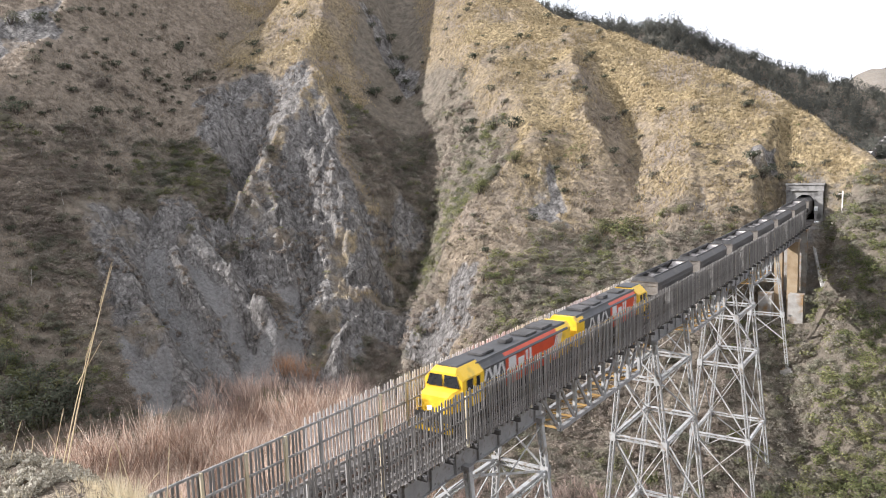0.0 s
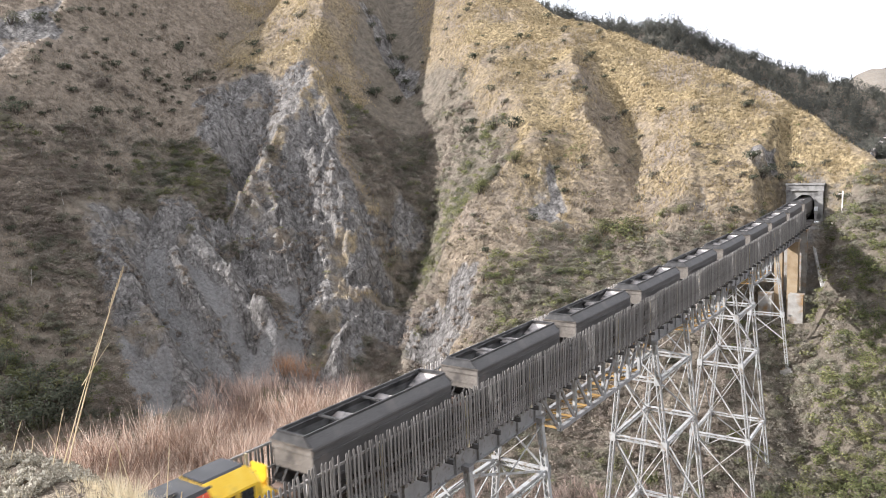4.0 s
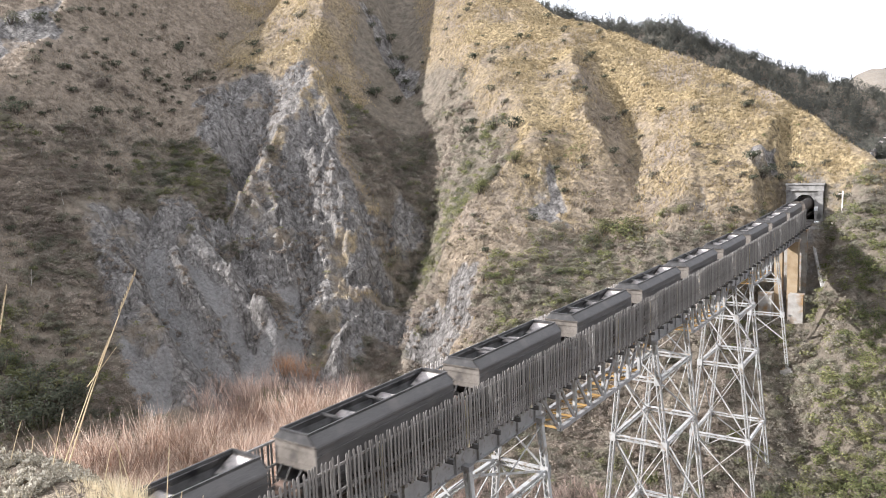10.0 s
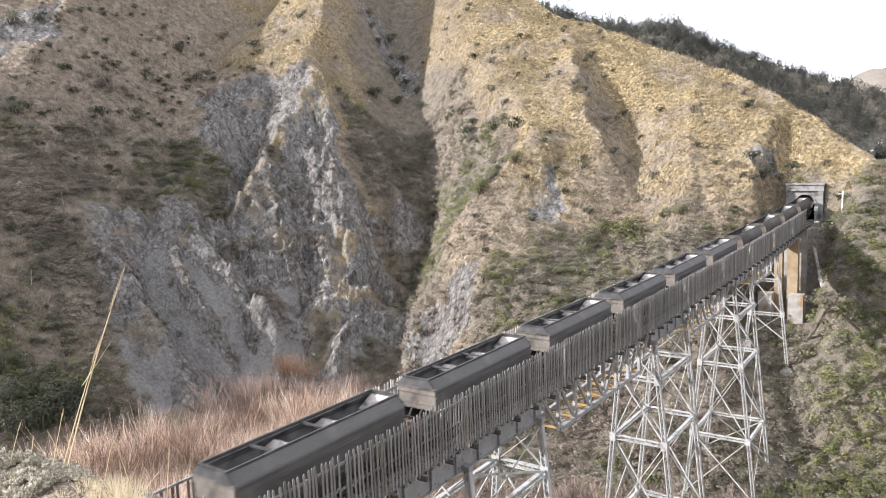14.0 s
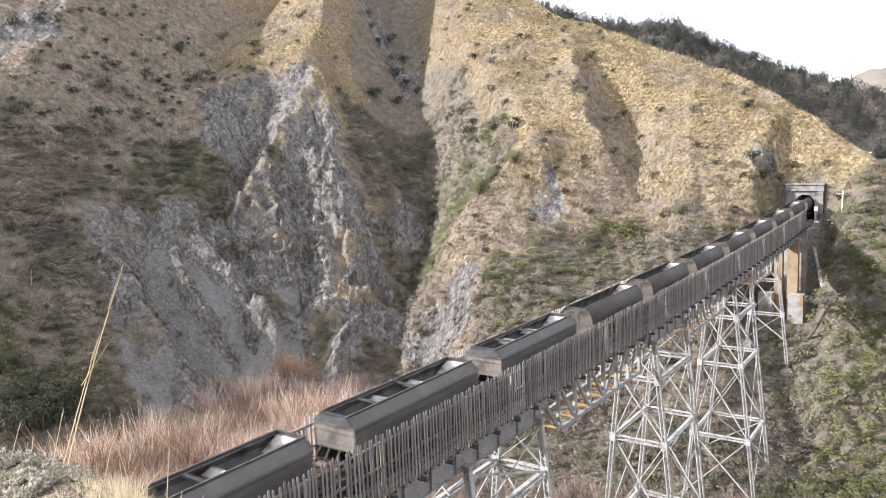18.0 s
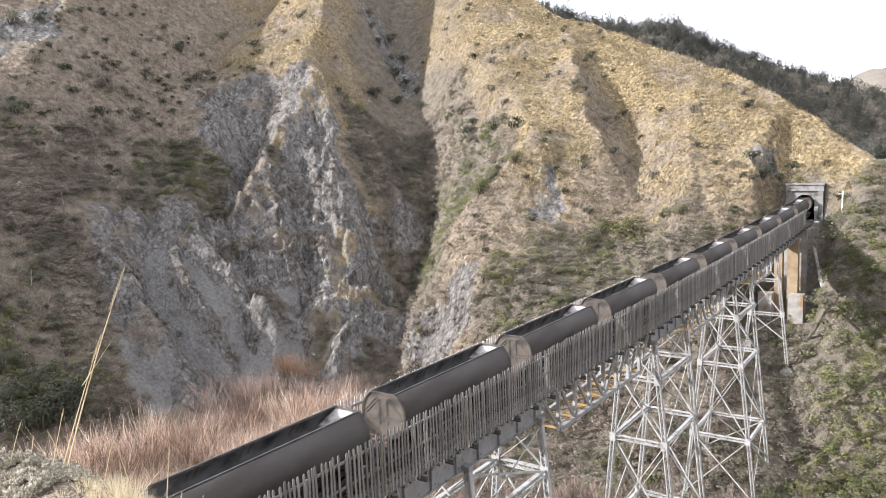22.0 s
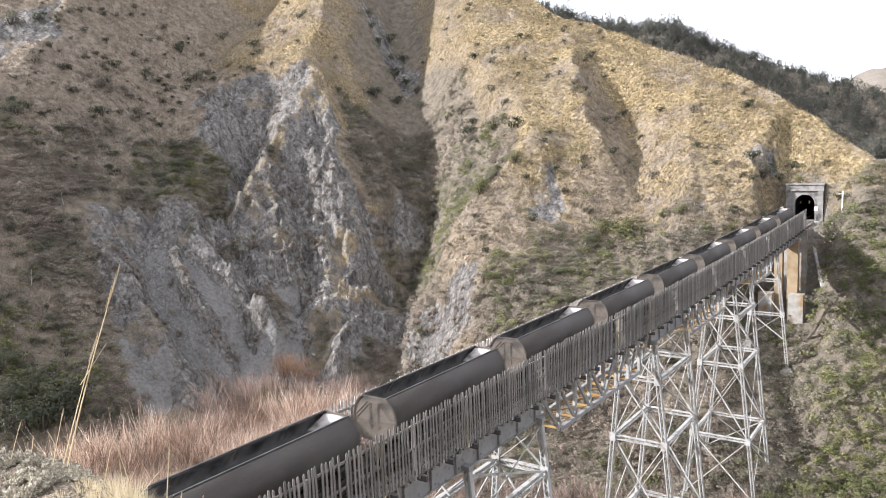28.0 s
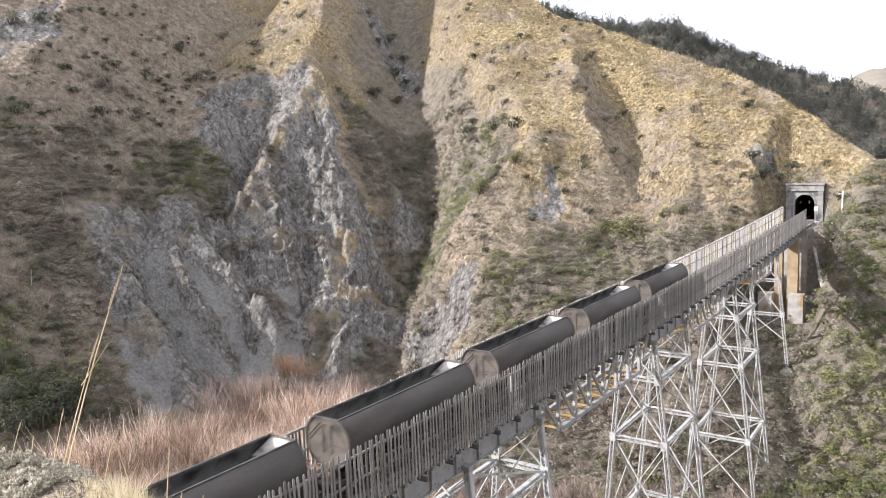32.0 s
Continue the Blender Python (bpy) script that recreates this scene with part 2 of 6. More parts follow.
    level = np.where(y < 157.45, -0.75 + 0.00017 * np.maximum(0, y - 55) ** 2, 7.9 + 0.8 * (y - 157.45) + 0.7 * fbm(x / 2.5, y / 2.5, 99, 3))
    land = land * (1 - cut) + cut * np.minimum(land, level)
    # the drop in front of the far abutment
    pit = step(8.0, 4.6, np.abs(x + 0.3)) * step(125, 133, y) * step(145.2, 143.6, y)
    return land * (1 - pit) + pit * np.minimum(land, -18.5 + 0.28 * (y - 124) + 0.8 * fbm(x / 4, y / 4, 96, 3))

# ---- materials ----
def surface(name, colours, scale=3.0, fine=40.0, rough=0.85, bump=0.3, metal=0.0, stretch=(1, 1, 1), dirt=None, dirt_scale=0.8, vary=0.0, spec=0.4, dirt_amount=0.5):
    """A worn surface: three colours over two scales of grain, large stains, fine relief; vary shifts the tone from piece to piece."""
    m = bpy.data.materials.new(name)
    m.use_nodes = True
    nt = m.node_tree
    n, ln = nt.nodes, nt.links.new
    b = n["Principled BSDF"]
    tc, mp = n.new("ShaderNodeTexCoord"), n.new("ShaderNodeMapping")
    mp.inputs["Scale"].default_value = stretch
    ln(tc.outputs["Object"], mp.inputs["Vector"])
    n1, n2 = n.new("ShaderNodeTexNoise"), n.new("ShaderNodeTexNoise")
    n1.inputs["Scale"].default_value, n1.inputs["Detail"].default_value = scale, 5
    n2.inputs["Scale"].default_value, n2.inputs["Detail"].default_value = fine, 3
    ln(mp.outputs[0], n1.inputs["Vector"])
    ln(mp.outputs[0], n2.inputs["Vector"])
    mixf = n.new("ShaderNodeMath")
    mixf.operation = "MULTIPLY_ADD"
    ln(n2.outputs[0], mixf.inputs[0])
    mixf.inputs[1].default_value = 0.35
    half = n.new("ShaderNodeMath")
    half.operation = "MULTIPLY"
    half.inputs[1].default_value = 0.65
    ln(n1.outputs[0], half.inputs[0])
    ln(half.outputs[0], mixf.inputs[2])
    ramp = n.new("ShaderNodeValToRGB")
    els = ramp.color_ramp.elements
    els[0].position, els[1].position = 0.33, 0.67
    els[0].color, els[1].color = (*colours[0], 1), (*colours[-1], 1)
    if len(colours) > 2:
        els.new(0.5).color = (*colours[1], 1)
    ln(mixf.outputs[0], ramp.inputs[0])
    col = ramp.outputs[0]
    if dirt:
        n3, r3, mx = n.new("ShaderNodeTexNoise"), n.new("ShaderNodeValToRGB"), n.new("ShaderNodeMix")
        n3.inputs["Scale"].default_value, n3.inputs["Detail"].default_value = dirt_scale, 6
        ln(tc.outputs["Object"], n3.inputs["Vector"])
        r3.color_ramp.elements[0].position, r3.color_ramp.elements[1].position = 0.62 - 0.2 * dirt_amount, 0.78 - 0.2 * dirt_amount
        ln(n3.outputs[0], r3.inputs[0])
        mx.data_type = "RGBA"
        ln(r3.outputs[0], mx.inputs["Factor"])
        ln(col, mx.inputs["A"])
        mx.inputs["B"].default_value = (*dirt, 1)
        col = mx.outputs["Result"]
    if vary:
        oi, ma, hsv = n.new("ShaderNodeObjectInfo"), n.new("ShaderNodeMapRange"), n.new("ShaderNodeHueSaturation")
        geo, add, fr = n.new("ShaderNodeNewGeometry"), n.new("ShaderNodeMath"), n.new("ShaderNodeMath")
        add.operation, fr.operation = "ADD", "FRACT"
        ln(oi.outputs["Random"], add.inputs[0])
        ln(geo.outputs["Random Per Island"], add.inputs[1])
        ln(add.outputs[0], fr.inputs[0])
        ln(fr.outputs[0], ma.inputs["Value"])
        ma.inputs["To Min"].default_value, ma.inputs["To Max"].default_value = 1 - vary, 1 + vary
        ln(ma.outputs[0], hsv.inputs["Value"])
        ln(col, hsv.inputs["Color"])
        col = hsv.outputs[0]
    ln(col, b.inputs["Base Color"])
    rr = n.new("ShaderNodeMapRange")
    rr.inputs["To Min"].default_value, rr.inputs["To Max"].default_value = max(0.05, rough - 0.12), min(1, rough + 0.12)
    ln(n1.outputs[0], rr.inputs["Value"])
    ln(rr.outputs[0], b.inputs["Roughness"])
    b.inputs["Metallic"].default_value = metal
    b.inputs["Specular IOR Level"].default_value = spec
    if bump:
        bp = n.new("ShaderNodeBump")
        bp.inputs["Strength"].default_value, bp.inputs["Distance"].default_value = bump, 0.02
        ln(n2.outputs[0], bp.inputs["Height"])
        ln(bp.outputs[0], b.inputs["Normal"])
    return m


def foliage(name, dark, light, warm=None, through=0.25, spread=0.45, crown=0.75):
    """Leaves and blades: tone by clump, a little light through them; crown: how far small leaves take the lie of their whole plant."""
    m = bpy.data.materials.new(name)
    m.use_nodes = True
    nt = m.node_tree
    n, ln = nt.nodes, nt.links.new
    b = n["Principled BSDF"]
    geo, noi, ramp, mix = n.new("ShaderNodeNewGeometry"), n.new("ShaderNodeTexNoise"), n.new("ShaderNodeValToRGB"), n.new("ShaderNodeMath")
    tc = n.new("ShaderNodeTexCoord")
    noi.inputs["Scale"].default_value, noi.inputs["Detail"].default_value = 0.12, 6
    ln(tc.outputs["Object"], noi.inputs["Vector"])
    mix.operation = "MULTIPLY_ADD"
    ln(geo.outputs["Random Per Island"], mix.inputs[0])
    mix.inputs[1].default_value = spread
    off = n.new("ShaderNodeMath")
    off.operation = "MULTIPLY_ADD"
    off.inputs[1].default_value, off.inputs[2].default_value = 1.5, -0.5 - (spread - 0.45) * 0.5
    ln(noi.outputs[0], off.inputs[0])
    ln(off.outputs[0], mix.inputs[2])
    els = ramp.color_ramp.elements
    els[0].position, els[1].position = 0.15, 0.85
    els[0].color, els[1].color = (*dark, 1), (*(warm or light), 1)
    els.new(0.55).color = (*light, 1)
    ln(mix.outputs[0], ramp.inputs[0])
    ln(ramp.outputs[0], b.inputs["Base Color"])
    b.inputs["Roughness"].default_value = 0.75
    b.inputs["Specular IOR Level"].default_value = 0.2
    lie, far, own, both = n.new("ShaderNodeAttribute"), n.new("ShaderNodeVectorMath"), n.new("ShaderNodeVectorMath"), n.new("ShaderNodeVectorMath")
    lie.attribute_name = "lie"
    far.operation = own.operation = "SCALE"
    far.inputs["Scale"].default_value, own.inputs["Scale"].default_value = crown, 1 - crown
    ln(lie.outputs["Vector"], far.inputs[0])
    ln(geo.outputs["Normal"], own.inputs[0])
    both.operation = "ADD"
    ln(far.outputs[0], both.inputs[0])
    ln(own.outputs[0], both.inputs[1])
    unit = n.new("ShaderNodeVectorMath")
    unit.operation = "NORMALIZE"
    ln(both.outputs[0], unit.inputs[0])
    tr, ms = n.new("ShaderNodeBsdfTranslucent"), n.new("ShaderNodeMixShader")
    ln(unit.outputs[0], b.inputs["Normal"])
    ln(ramp.outputs[0], tr.inputs["Color"])
    ms.inputs[0].default_value = through
    ln(b.outputs[0], ms.inputs[1])
    ln(tr.outputs[0], ms.inputs[2])
    ln(ms.outputs[0], n["Material Output"].inputs["Surface"])
    return m


def ground_material():
    m = bpy.data.materials.new("hillside")
    m.use_nodes = True
    nt = m.node_tree
    n, ln = nt.nodes, nt.links.new
    b = n["Principled BSDF"]
    tc = n.new("ShaderNodeTexCoord")
    at = n.new("ShaderNodeAttribute")
    at.attribute_name = "cover"
    sep = n.new("ShaderNodeSeparateColor")
    ln(at.outputs["Color"], sep.inputs[0])

    lie = n.new("ShaderNodeAttribute")
    lie.attribute_name = "fall"

    def grain(scale, detail, stops, stretch=(1, 1, 1), distortion=0.0, source=None):
        mp, no, ra = n.new("ShaderNodeMapping"), n.new("ShaderNodeTexNoise"), n.new("ShaderNodeValToRGB")
        mp.inputs["Scale"].default_value = stretch
        ln(source or tc.outputs["Object"], mp.inputs["Vector"])
        no.inputs["Scale"].default_value, no.inputs["Detail"].default_value, no.inputs["Distortion"].default_value = scale, detail, distortion
        no.inputs["Roughness"].default_value = 0.65
        ln(mp.outputs[0], no.inputs["Vector"])
        e = ra.color_ramp.elements
        e[0].position, e[0].color = stops[0][0], (*stops[0][1], 1)
        e[1].position, e[1].color = stops[-1][0], (*stops[-1][1], 1)
        for p, c in stops[1:-1]:
            e.new(p).color = (*c, 1)
        ln(no.outputs[0], ra.inputs[0])
        return ra.outputs[0], no.outputs[0]

    def blend(f, a, c):
        mx = n.new("ShaderNodeMix")
        mx.data_type = "RGBA"
        ln(f, mx.inputs["Factor"])
        ln(a, mx.inputs["A"])
        ln(c, mx.inputs["B"])
        return mx.outputs["Result"]

    def sharpen(value, noise_out, width=0.25):
        """An edge between two covers, broken up by grain."""
        ad, mr = n.new("ShaderNodeMath"), n.new("ShaderNodeMapRange")
        ad.operation = "ADD"
        ln(value, ad.inputs[0])
        ln(noise_out, ad.inputs[1])
        ln(ad.outputs[0], mr.inputs["Value"])
        mr.inputs["From Min"].default_value, mr.inputs["From Max"].default_value = 1.0 - width, 1.0 + width
        return mr.outputs[0]

    tussock, tn = grain(1.2, 7, [(0.33, (0.090, 0.080, 0.055)), (0.44, (0.26, 0.20, 0.112)), (0.57, (0.43, 0.335, 0.188)), (0.68, (0.62, 0.50, 0.30))], (1, 1, 0.9))
    # haze over the flank is put into this brown by greying it
    brown, _ = grain(0.5, 10, [(0.33, (0.160, 0.134, 0.105)), (0.5, (0.305, 0.252, 0.196)), (0.66, (0.430, 0.358, 0.282))])
    rock, rn = grain(0.7, 12, [(0.33, (0.112, 0.103, 0.094)), (0.44, (0.230, 0.215, 0.198)), (0.56, (0.330, 0.310, 0.289)), (0.68, (0.450, 0.425, 0.397))], (1.5, 1.5, 0.9), 0.5)
    # rain-washed streaks that run down the face
    streak, kn = grain(0.9, 8, [(0.36, (0.42, 0.41, 0.40)), (0.5, (0.92, 0.92, 0.92)), (0.64, (1.25, 1.24, 1.22))], (1.0, 0.16, 0.12), 0.3, lie.outputs["Vector"])
    # joints and broken edges in the rock
    vmp, vor, vra = n.new("ShaderNodeMapping"), n.new("ShaderNodeTexVoronoi"), n.new("ShaderNodeMapRange")
    vmp.inputs["Scale"].default_value = (1.0, 1.0, 0.8)
    wob = n.new("ShaderNodeVectorMath")
    wob.operation = "MULTIPLY_ADD"
    wn_ = n.new("ShaderNodeTexNoise")
    wn_.inputs["Scale"].default_value, wn_.inputs["Detail"].default_value = 0.5, 6
    ln(tc.outputs["Object"], wn_.inputs["Vector"])
    ln(wn_.outputs["Color"], wob.inputs[0])
    wob.inputs[1].default_value = (3.0, 3.0, 3.0)
    ln(tc.outputs["Object"], wob.inputs[2])
    ln(wob.outputs[0], vmp.inputs["Vector"])
    vor.feature = "DISTANCE_TO_EDGE"
    vor.inputs["Scale"].default_value = 0.62
    ln(vmp.outputs[0], vor.inputs["Vector"])
    vra.inputs["From Max"].default_value = 0.22
    vra.inputs["To Min"].default_value, vra.inputs["To Max"].default_value = 0.72, 1.0
    ln(vor.outputs["Distance"], vra.inputs["Value"])
    crk = n.new("ShaderNodeMix")
    crk.data_type, crk.blend_type = "RGBA", "MULTIPLY"
    crk.inputs["Factor"].default_value = 1.0
    ln(rock, crk.inputs["A"])
    ln(vra.outputs[0], crk.inputs["B"])
    stk = n.new("ShaderNodeMix")
    stk.data_type, stk.blend_type = "RGBA", "MULTIPLY"
    stk.inputs["Factor"].default_value = 0.75
    ln(crk.outputs["Result"], stk.inputs["A"])
    ln(streak, stk.inputs["B"])
    rock = stk.outputs["Result"]
    scree, _ = grain(1.6, 10, [(0.3, (0.22, 0.210, 0.199)), (0.55, (0.31, 0.298, 0.284)), (0.75, (0.38, 0.366, 0.35))])
    # scrub ground greyed likewise, with the haze in its colour
    scrub, _ = grain(0.5, 8, [(0.32, (0.145, 0.127, 0.100)), (0.5, (0.235, 0.202, 0.158)), (0.68, (0.32, 0.27, 0.21))])
    _, edge = grain(0.33, 7, [(0.2, (0, 0, 0)), (0.8, (1, 1, 1))])
    _, patch = grain(0.055, 5, [(0.2, (0, 0, 0)), (0.8, (1, 1, 1))])
    pr = n.new("ShaderNodeMapRange")
    pr.inputs["From Min"].default_value, pr.inputs["From Max"].default_value = 0.46, 0.62
    ln(patch, pr.inputs["Value"])
    pm = n.new("ShaderNodeMath")
    pm.operation = "MAXIMUM"
    ln(pr.outputs[0], pm.inputs[0])
    ln(at.outputs["Alpha"], pm.inputs[1])
    grass = blend(pm.outputs[0], tussock, brown)
    base = blend(sharpen(sep.outputs["Green"], edge), grass, scrub)
    stone = blend(sharpen(sep.outputs["Blue"], edge, 0.15), rock, scree)
    base = blend(sharpen(sep.outputs["Red"], edge, 0.16), base, stone)
    ln(base, b.inputs["Base Color"])
    b.inputs["Roughness"].default_value = 0.95
    b.inputs["Specular IOR Level"].default_value = 0.15
    ad = n.new("ShaderNodeMath")
    ad.operation = "MULTIPLY_ADD"
    ln(vra.outputs[0], ad.inputs[0])
    ad.inputs[1].default_value = 0.7
    a2 = n.new("ShaderNodeMath")
    a2.operation = "ADD"
    ln(rn, a2.inputs[0])
    ln(kn, a2.inputs[1])
    ln(a2.outputs[0], ad.inputs[2])
    # grass lies in tussocks, rock in joints: each its own relief
    _, lump = grain(1.3, 5, [(0.2, (0, 0, 0)), (0.8, (1, 1, 1))])
    ga, gm, hm = n.new("ShaderNodeMath"), n.new("ShaderNodeMath"), n.new("ShaderNodeMix")
    ga.operation, gm.operation = "ADD", "MULTIPLY"
    ln(tn, ga.inputs[0])
    ln(lump, ga.inputs[1])
    ln(ga.outputs[0], gm.inputs[0])
    gm.inputs[1].default_value = 0.8
    ln(sep.outputs["Red"], hm.inputs["Factor"])
    ln(gm.outputs[0], hm.inputs["A"])
    ln(ad.outputs[0], hm.inputs["B"])
    bp = n.new("ShaderNodeBump")
    bp.inputs["Strength"].default_value, bp.inputs["Distance"].default_value = 1.0, 1.3
    ln(hm.outputs[0], bp.inputs["Height"])
    ln(bp.outputs[0], b.inputs["Normal"])
    return m


HILLSIDE = ground_material()
# leaf tones greyed to hold the flank's haze
M_SCRUB = foliage("scrub_leaves", (0.128, 0.127, 0.092), (0.232, 0.220, 0.158), (0.35, 0.315, 0.232), 0.3, 0.55)
M_SCRUB_BROWN = foliage("dry_scrub", (0.185, 0.153, 0.125), (0.32, 0.266, 0.214), (0.44, 0.37, 0.30), 0.3, 0.5)
M_GREEN = foliage("green_bush_leaves", (0.105, 0.118, 0.052), (0.225, 0.232, 0.100), (0.38, 0.355, 0.175), 0.35, 0.55)
# tones lifted and evened out to carry the distance haze
M_FOREST = foliage("dark_forest", (0.085, 0.087, 0.072), (0.13, 0.128, 0.105), (0.172, 0.164, 0.132), 0.15, 0.3, 0.92)
M_TUSSOCK = foliage("tussock_blades", (0.27, 0.205, 0.110), (0.45, 0.352, 0.195), (0.64, 0.52, 0.315), 0.3)
# blades greyed for haze, as the brown ground below them
M_BROWN_TUFT = foliage("brown_tussock_blades", (0.23, 0.185, 0.142), (0.36, 0.292, 0.222), (0.47, 0.39, 0.30), 0.3)
M_WILLOW = foliage("red_brown_twigs", (0.24, 0.16, 0.118), (0.57, 0.41, 0.312), (0.90, 0.76, 0.63), 0.35, 1.0, 0.35)
M_TWIG_GREY = foliage("grey_brown_twigs", (0.19, 0.14, 0.118), (0.36, 0.27, 0.225), (0.54, 0.42, 0.35), 0.3, 0.9, 0.35)
M_DARK_BUSH = foliage("dark_bush_leaves", (0.055, 0.062, 0.042), (0.115, 0.122, 0.080), (0.20, 0.20, 0.135), 0.25, 0.5)
M_STRAW = foliage("straw", (0.66, 0.55, 0.36), (0.86, 0.76, 0.56), (0.92, 0.86, 0.72), 0.35, 0.45, 0.4)
M_RUST = foliage("rust_orange_twigs", (0.20, 0.12, 0.075), (0.37, 0.225, 0.14), (0.50, 0.33, 0.22), 0.3, 0.8, 0.35)
M_PALE = foliage("pale_dry_scrub", (0.17, 0.15, 0.118), (0.30, 0.265, 0.212), (0.42, 0.375, 0.305), 0.3, 0.5)
M_MOSS = foliage("grey_moss", (0.30, 0.265, 0.20), (0.62, 0.575, 0.47), (0.88, 0.81, 0.65), 0.2, 0.7, 0.5)
M_SNAG = surface("bleached_wood", [(0.25, 0.23, 0.2), (0.42, 0.39, 0.35), (0.55, 0.52, 0.48)], 2, 20, 0.9, 0.3)
M_STEM = surface("dark_bark", [(0.05, 0.04, 0.032), (0.09, 0.073, 0.058), (0.14, 0.115, 0.092)], 3, 20, 0.9, 0.3)


# ---- ground: one sheet from the camera's feet to the horizon ----
def sheet(name, verts, faces, material, smooth=True):
    me = bpy.data.meshes.new(name)
    k = faces.shape[1]
    me.vertices.add(len(verts))
    me.vertices.foreach_set("co", np.ascontiguousarray(verts, dtype=np.float32).ravel())
    me.loops.add(faces.size)
    me.loops.foreach_set("vertex_index", np.ascontiguousarray(faces, dtype=np.int32).ravel())
    me.polygons.add(len(faces))
    me.polygons.foreach_set("loop_start", np.arange(0, faces.size, k, dtype=np.int32))
    me.polygons.foreach_set("loop_total", np.full(len(faces), k, dtype=np.int32))
    me.update()
    if smooth:
        me.shade_smooth()
    me.materials.append(material)
    return new(name, me)


# plan outlines of the scrubby hollow beside the scarp, and of a slope and a stripe browned in place of shade
HOLLOW = [(-127, 191), (-108, 185), (-90, 172), (-72, 163), (-60, 152), (-58, 138), (-60, 131), (-72, 139), (-77, 130), (-93, 141), (-104, 148)]
SHADE_SLOPE = [(-152, 226), (-118, 213), (-84, 175), (-83, 168), (-126, 190)]
SHADE_STRIPE = [(-60, 183), (-55, 186), (-43, 174), (-31, 157), (-27, 143), (-38, 133), (-46, 143), (-41, 155), (-48, 162)]


def cover(x, y):
    """Bare rock, scrub and scree on the hillside, each 0 to 1."""
    dx, dy = x - EYE[0], y - EYE[1]
    d, a = np.hypot(dx, dy), np.degrees(np.arctan2(-dx, dy))
    run = d - smooth_table(a, TOE)
    rock = bare_rock(x, y, 0.95)
    patchy = fbm(x / 16, y / 16, 121, 4)
    foot = step(62, 25, run + 22 * patchy) * step(37, 31, a)
    left = step(40, 46, a) * step(112, 66, run + 34 * patchy) * (0.74 + 0.42 * fbm(x / 9, y / 9, 151, 3))
    # in the upper gully, scrub cover stands in for rock dark with shade
    gully = np.maximum(step(15, 7, along(x, y, GULLIES[0][0])[0] + 6 * patchy), 0.8 * step(9, 4, along(x, y, RIBS[7][0])[0] + 5 * patchy))
    bank_green = step(14, 10, a) * step(66, 50, run + 10 * patchy)
    # the hollow's scrub cover also carries the shade cast into it
    hollow = inside(x + 9 * patchy, y + 7 * fbm(x / 9, y / 9, 171, 3), HOLLOW, 5.0)
    scrub = np.maximum.reduce([foot * 0.89, left * 0.9, gully * 0.95, bank_green, 0.92 * hollow])
    scrub = np.where(d > smooth_table(a, CREST) + 12, 1.0, scrub)
    scrub = np.where((d < 70), 0.55, scrub)
    scrub = np.where(d < 9, 0.12, scrub)
    rock = rock * (1 - 0.5 * step(0.14, 0.36, fbm(x / 7, y / 7, 131, 4)))
    jx, jy = x + 3 * fbm(x / 5, y / 5, 135, 3), y + 3 * fbm(x / 5, y / 5, 136, 3)
    grown = np.maximum.reduce([inside(jx, jy, poly, 2.5) for poly in OVERGROWN])
    rock = rock * (1 - 0.8 * grown)
    scrub = np.maximum(scrub, 0.85 * grown)
    rock = np.where(d > 1500, 0.45, rock)
    rock = np.where((run < 0) & (d > 60) & (d < 200), 0.3 + 0.35 * fbm(x / 7, y / 7, 133, 3), rock)
    portal = step(15, 7, np.hypot(x - 4, (y - 149))) * step(-9, -4, x) * step(6, -12, np.abs(x - 3) - 6)
    rock = np.maximum(rock, 0.7 * portal)
    scree = portal
    for line in CHUTES:
        r, s = along(x + 2 * fbm(x / 5, y / 5, 141), y + 2 * fbm(x / 5, y / 5, 142), line)
        scree = np.maximum(scree, 0.95 * step(3.6, 1.2, r))
    return np.clip(rock, 0, 1), np.clip(scrub, 0, 1), np.clip(scree, 0, 1)


def brownness(x, y):
    """How brown the grass is: the flank beyond the scarp and the gully's side."""
    a = np.degrees(np.arctan2(-(x - EYE[0]), y - EYE[1]))
    v = step(46, 52, a + 5 * fbm(x / 14, y / 14, 161, 3)) * 0.95
    # brown on the gully's side stands in for its shade
    v = np.maximum(v, 0.45 * step(26, 12, along(x, y, GULLIES[0][0][:4])[0] + 9 * fbm(x / 12, y / 12, 162, 3)))
    jx, jy = x + 4 * fbm(x / 7, y / 7, 163, 3), y + 4 * fbm(x / 7, y / 7, 164, 3)
    # shade on the upper slope and the spur's stripe, put into the colour
    v = np.maximum.reduce([v, 0.35 * inside(jx, jy, SHADE_SLOPE, 4.0), 0.75 * inside(jx, jy, SHADE_STRIPE, 4.0)])
    d = np.hypot(x - EYE[0], y - EYE[1])
    v = np.maximum(v, 0.75 * step(66, 34, d - smooth_table(a, TOE) + 16 * fbm(x / 10, y / 10, 165, 3)) * step(40, 34, a))
    return np.clip(v, 0, 1)


angles = np.concatenate([np.arange(-180, -4, 3.0), np.arange(-4, 72, 0.125), np.arange(72, 180.1, 3.0)])
dists = np.concatenate([[0.0], np.geomspace(0.4, 8, 44), np.geomspace(8.4, 95, 60), np.arange(95.7, 285, 0.62), np.geomspace(287, 4900, 150)])
GA, GD = np.meshgrid(np.radians(angles), dists, indexing="ij")
GX, GY = EYE[0] - np.sin(GA) * GD, EYE[1] + np.cos(GA) * GD
GZ = height(GX, GY)
na, nd = GA.shape
gi = np.arange(na * nd).reshape(na, nd)
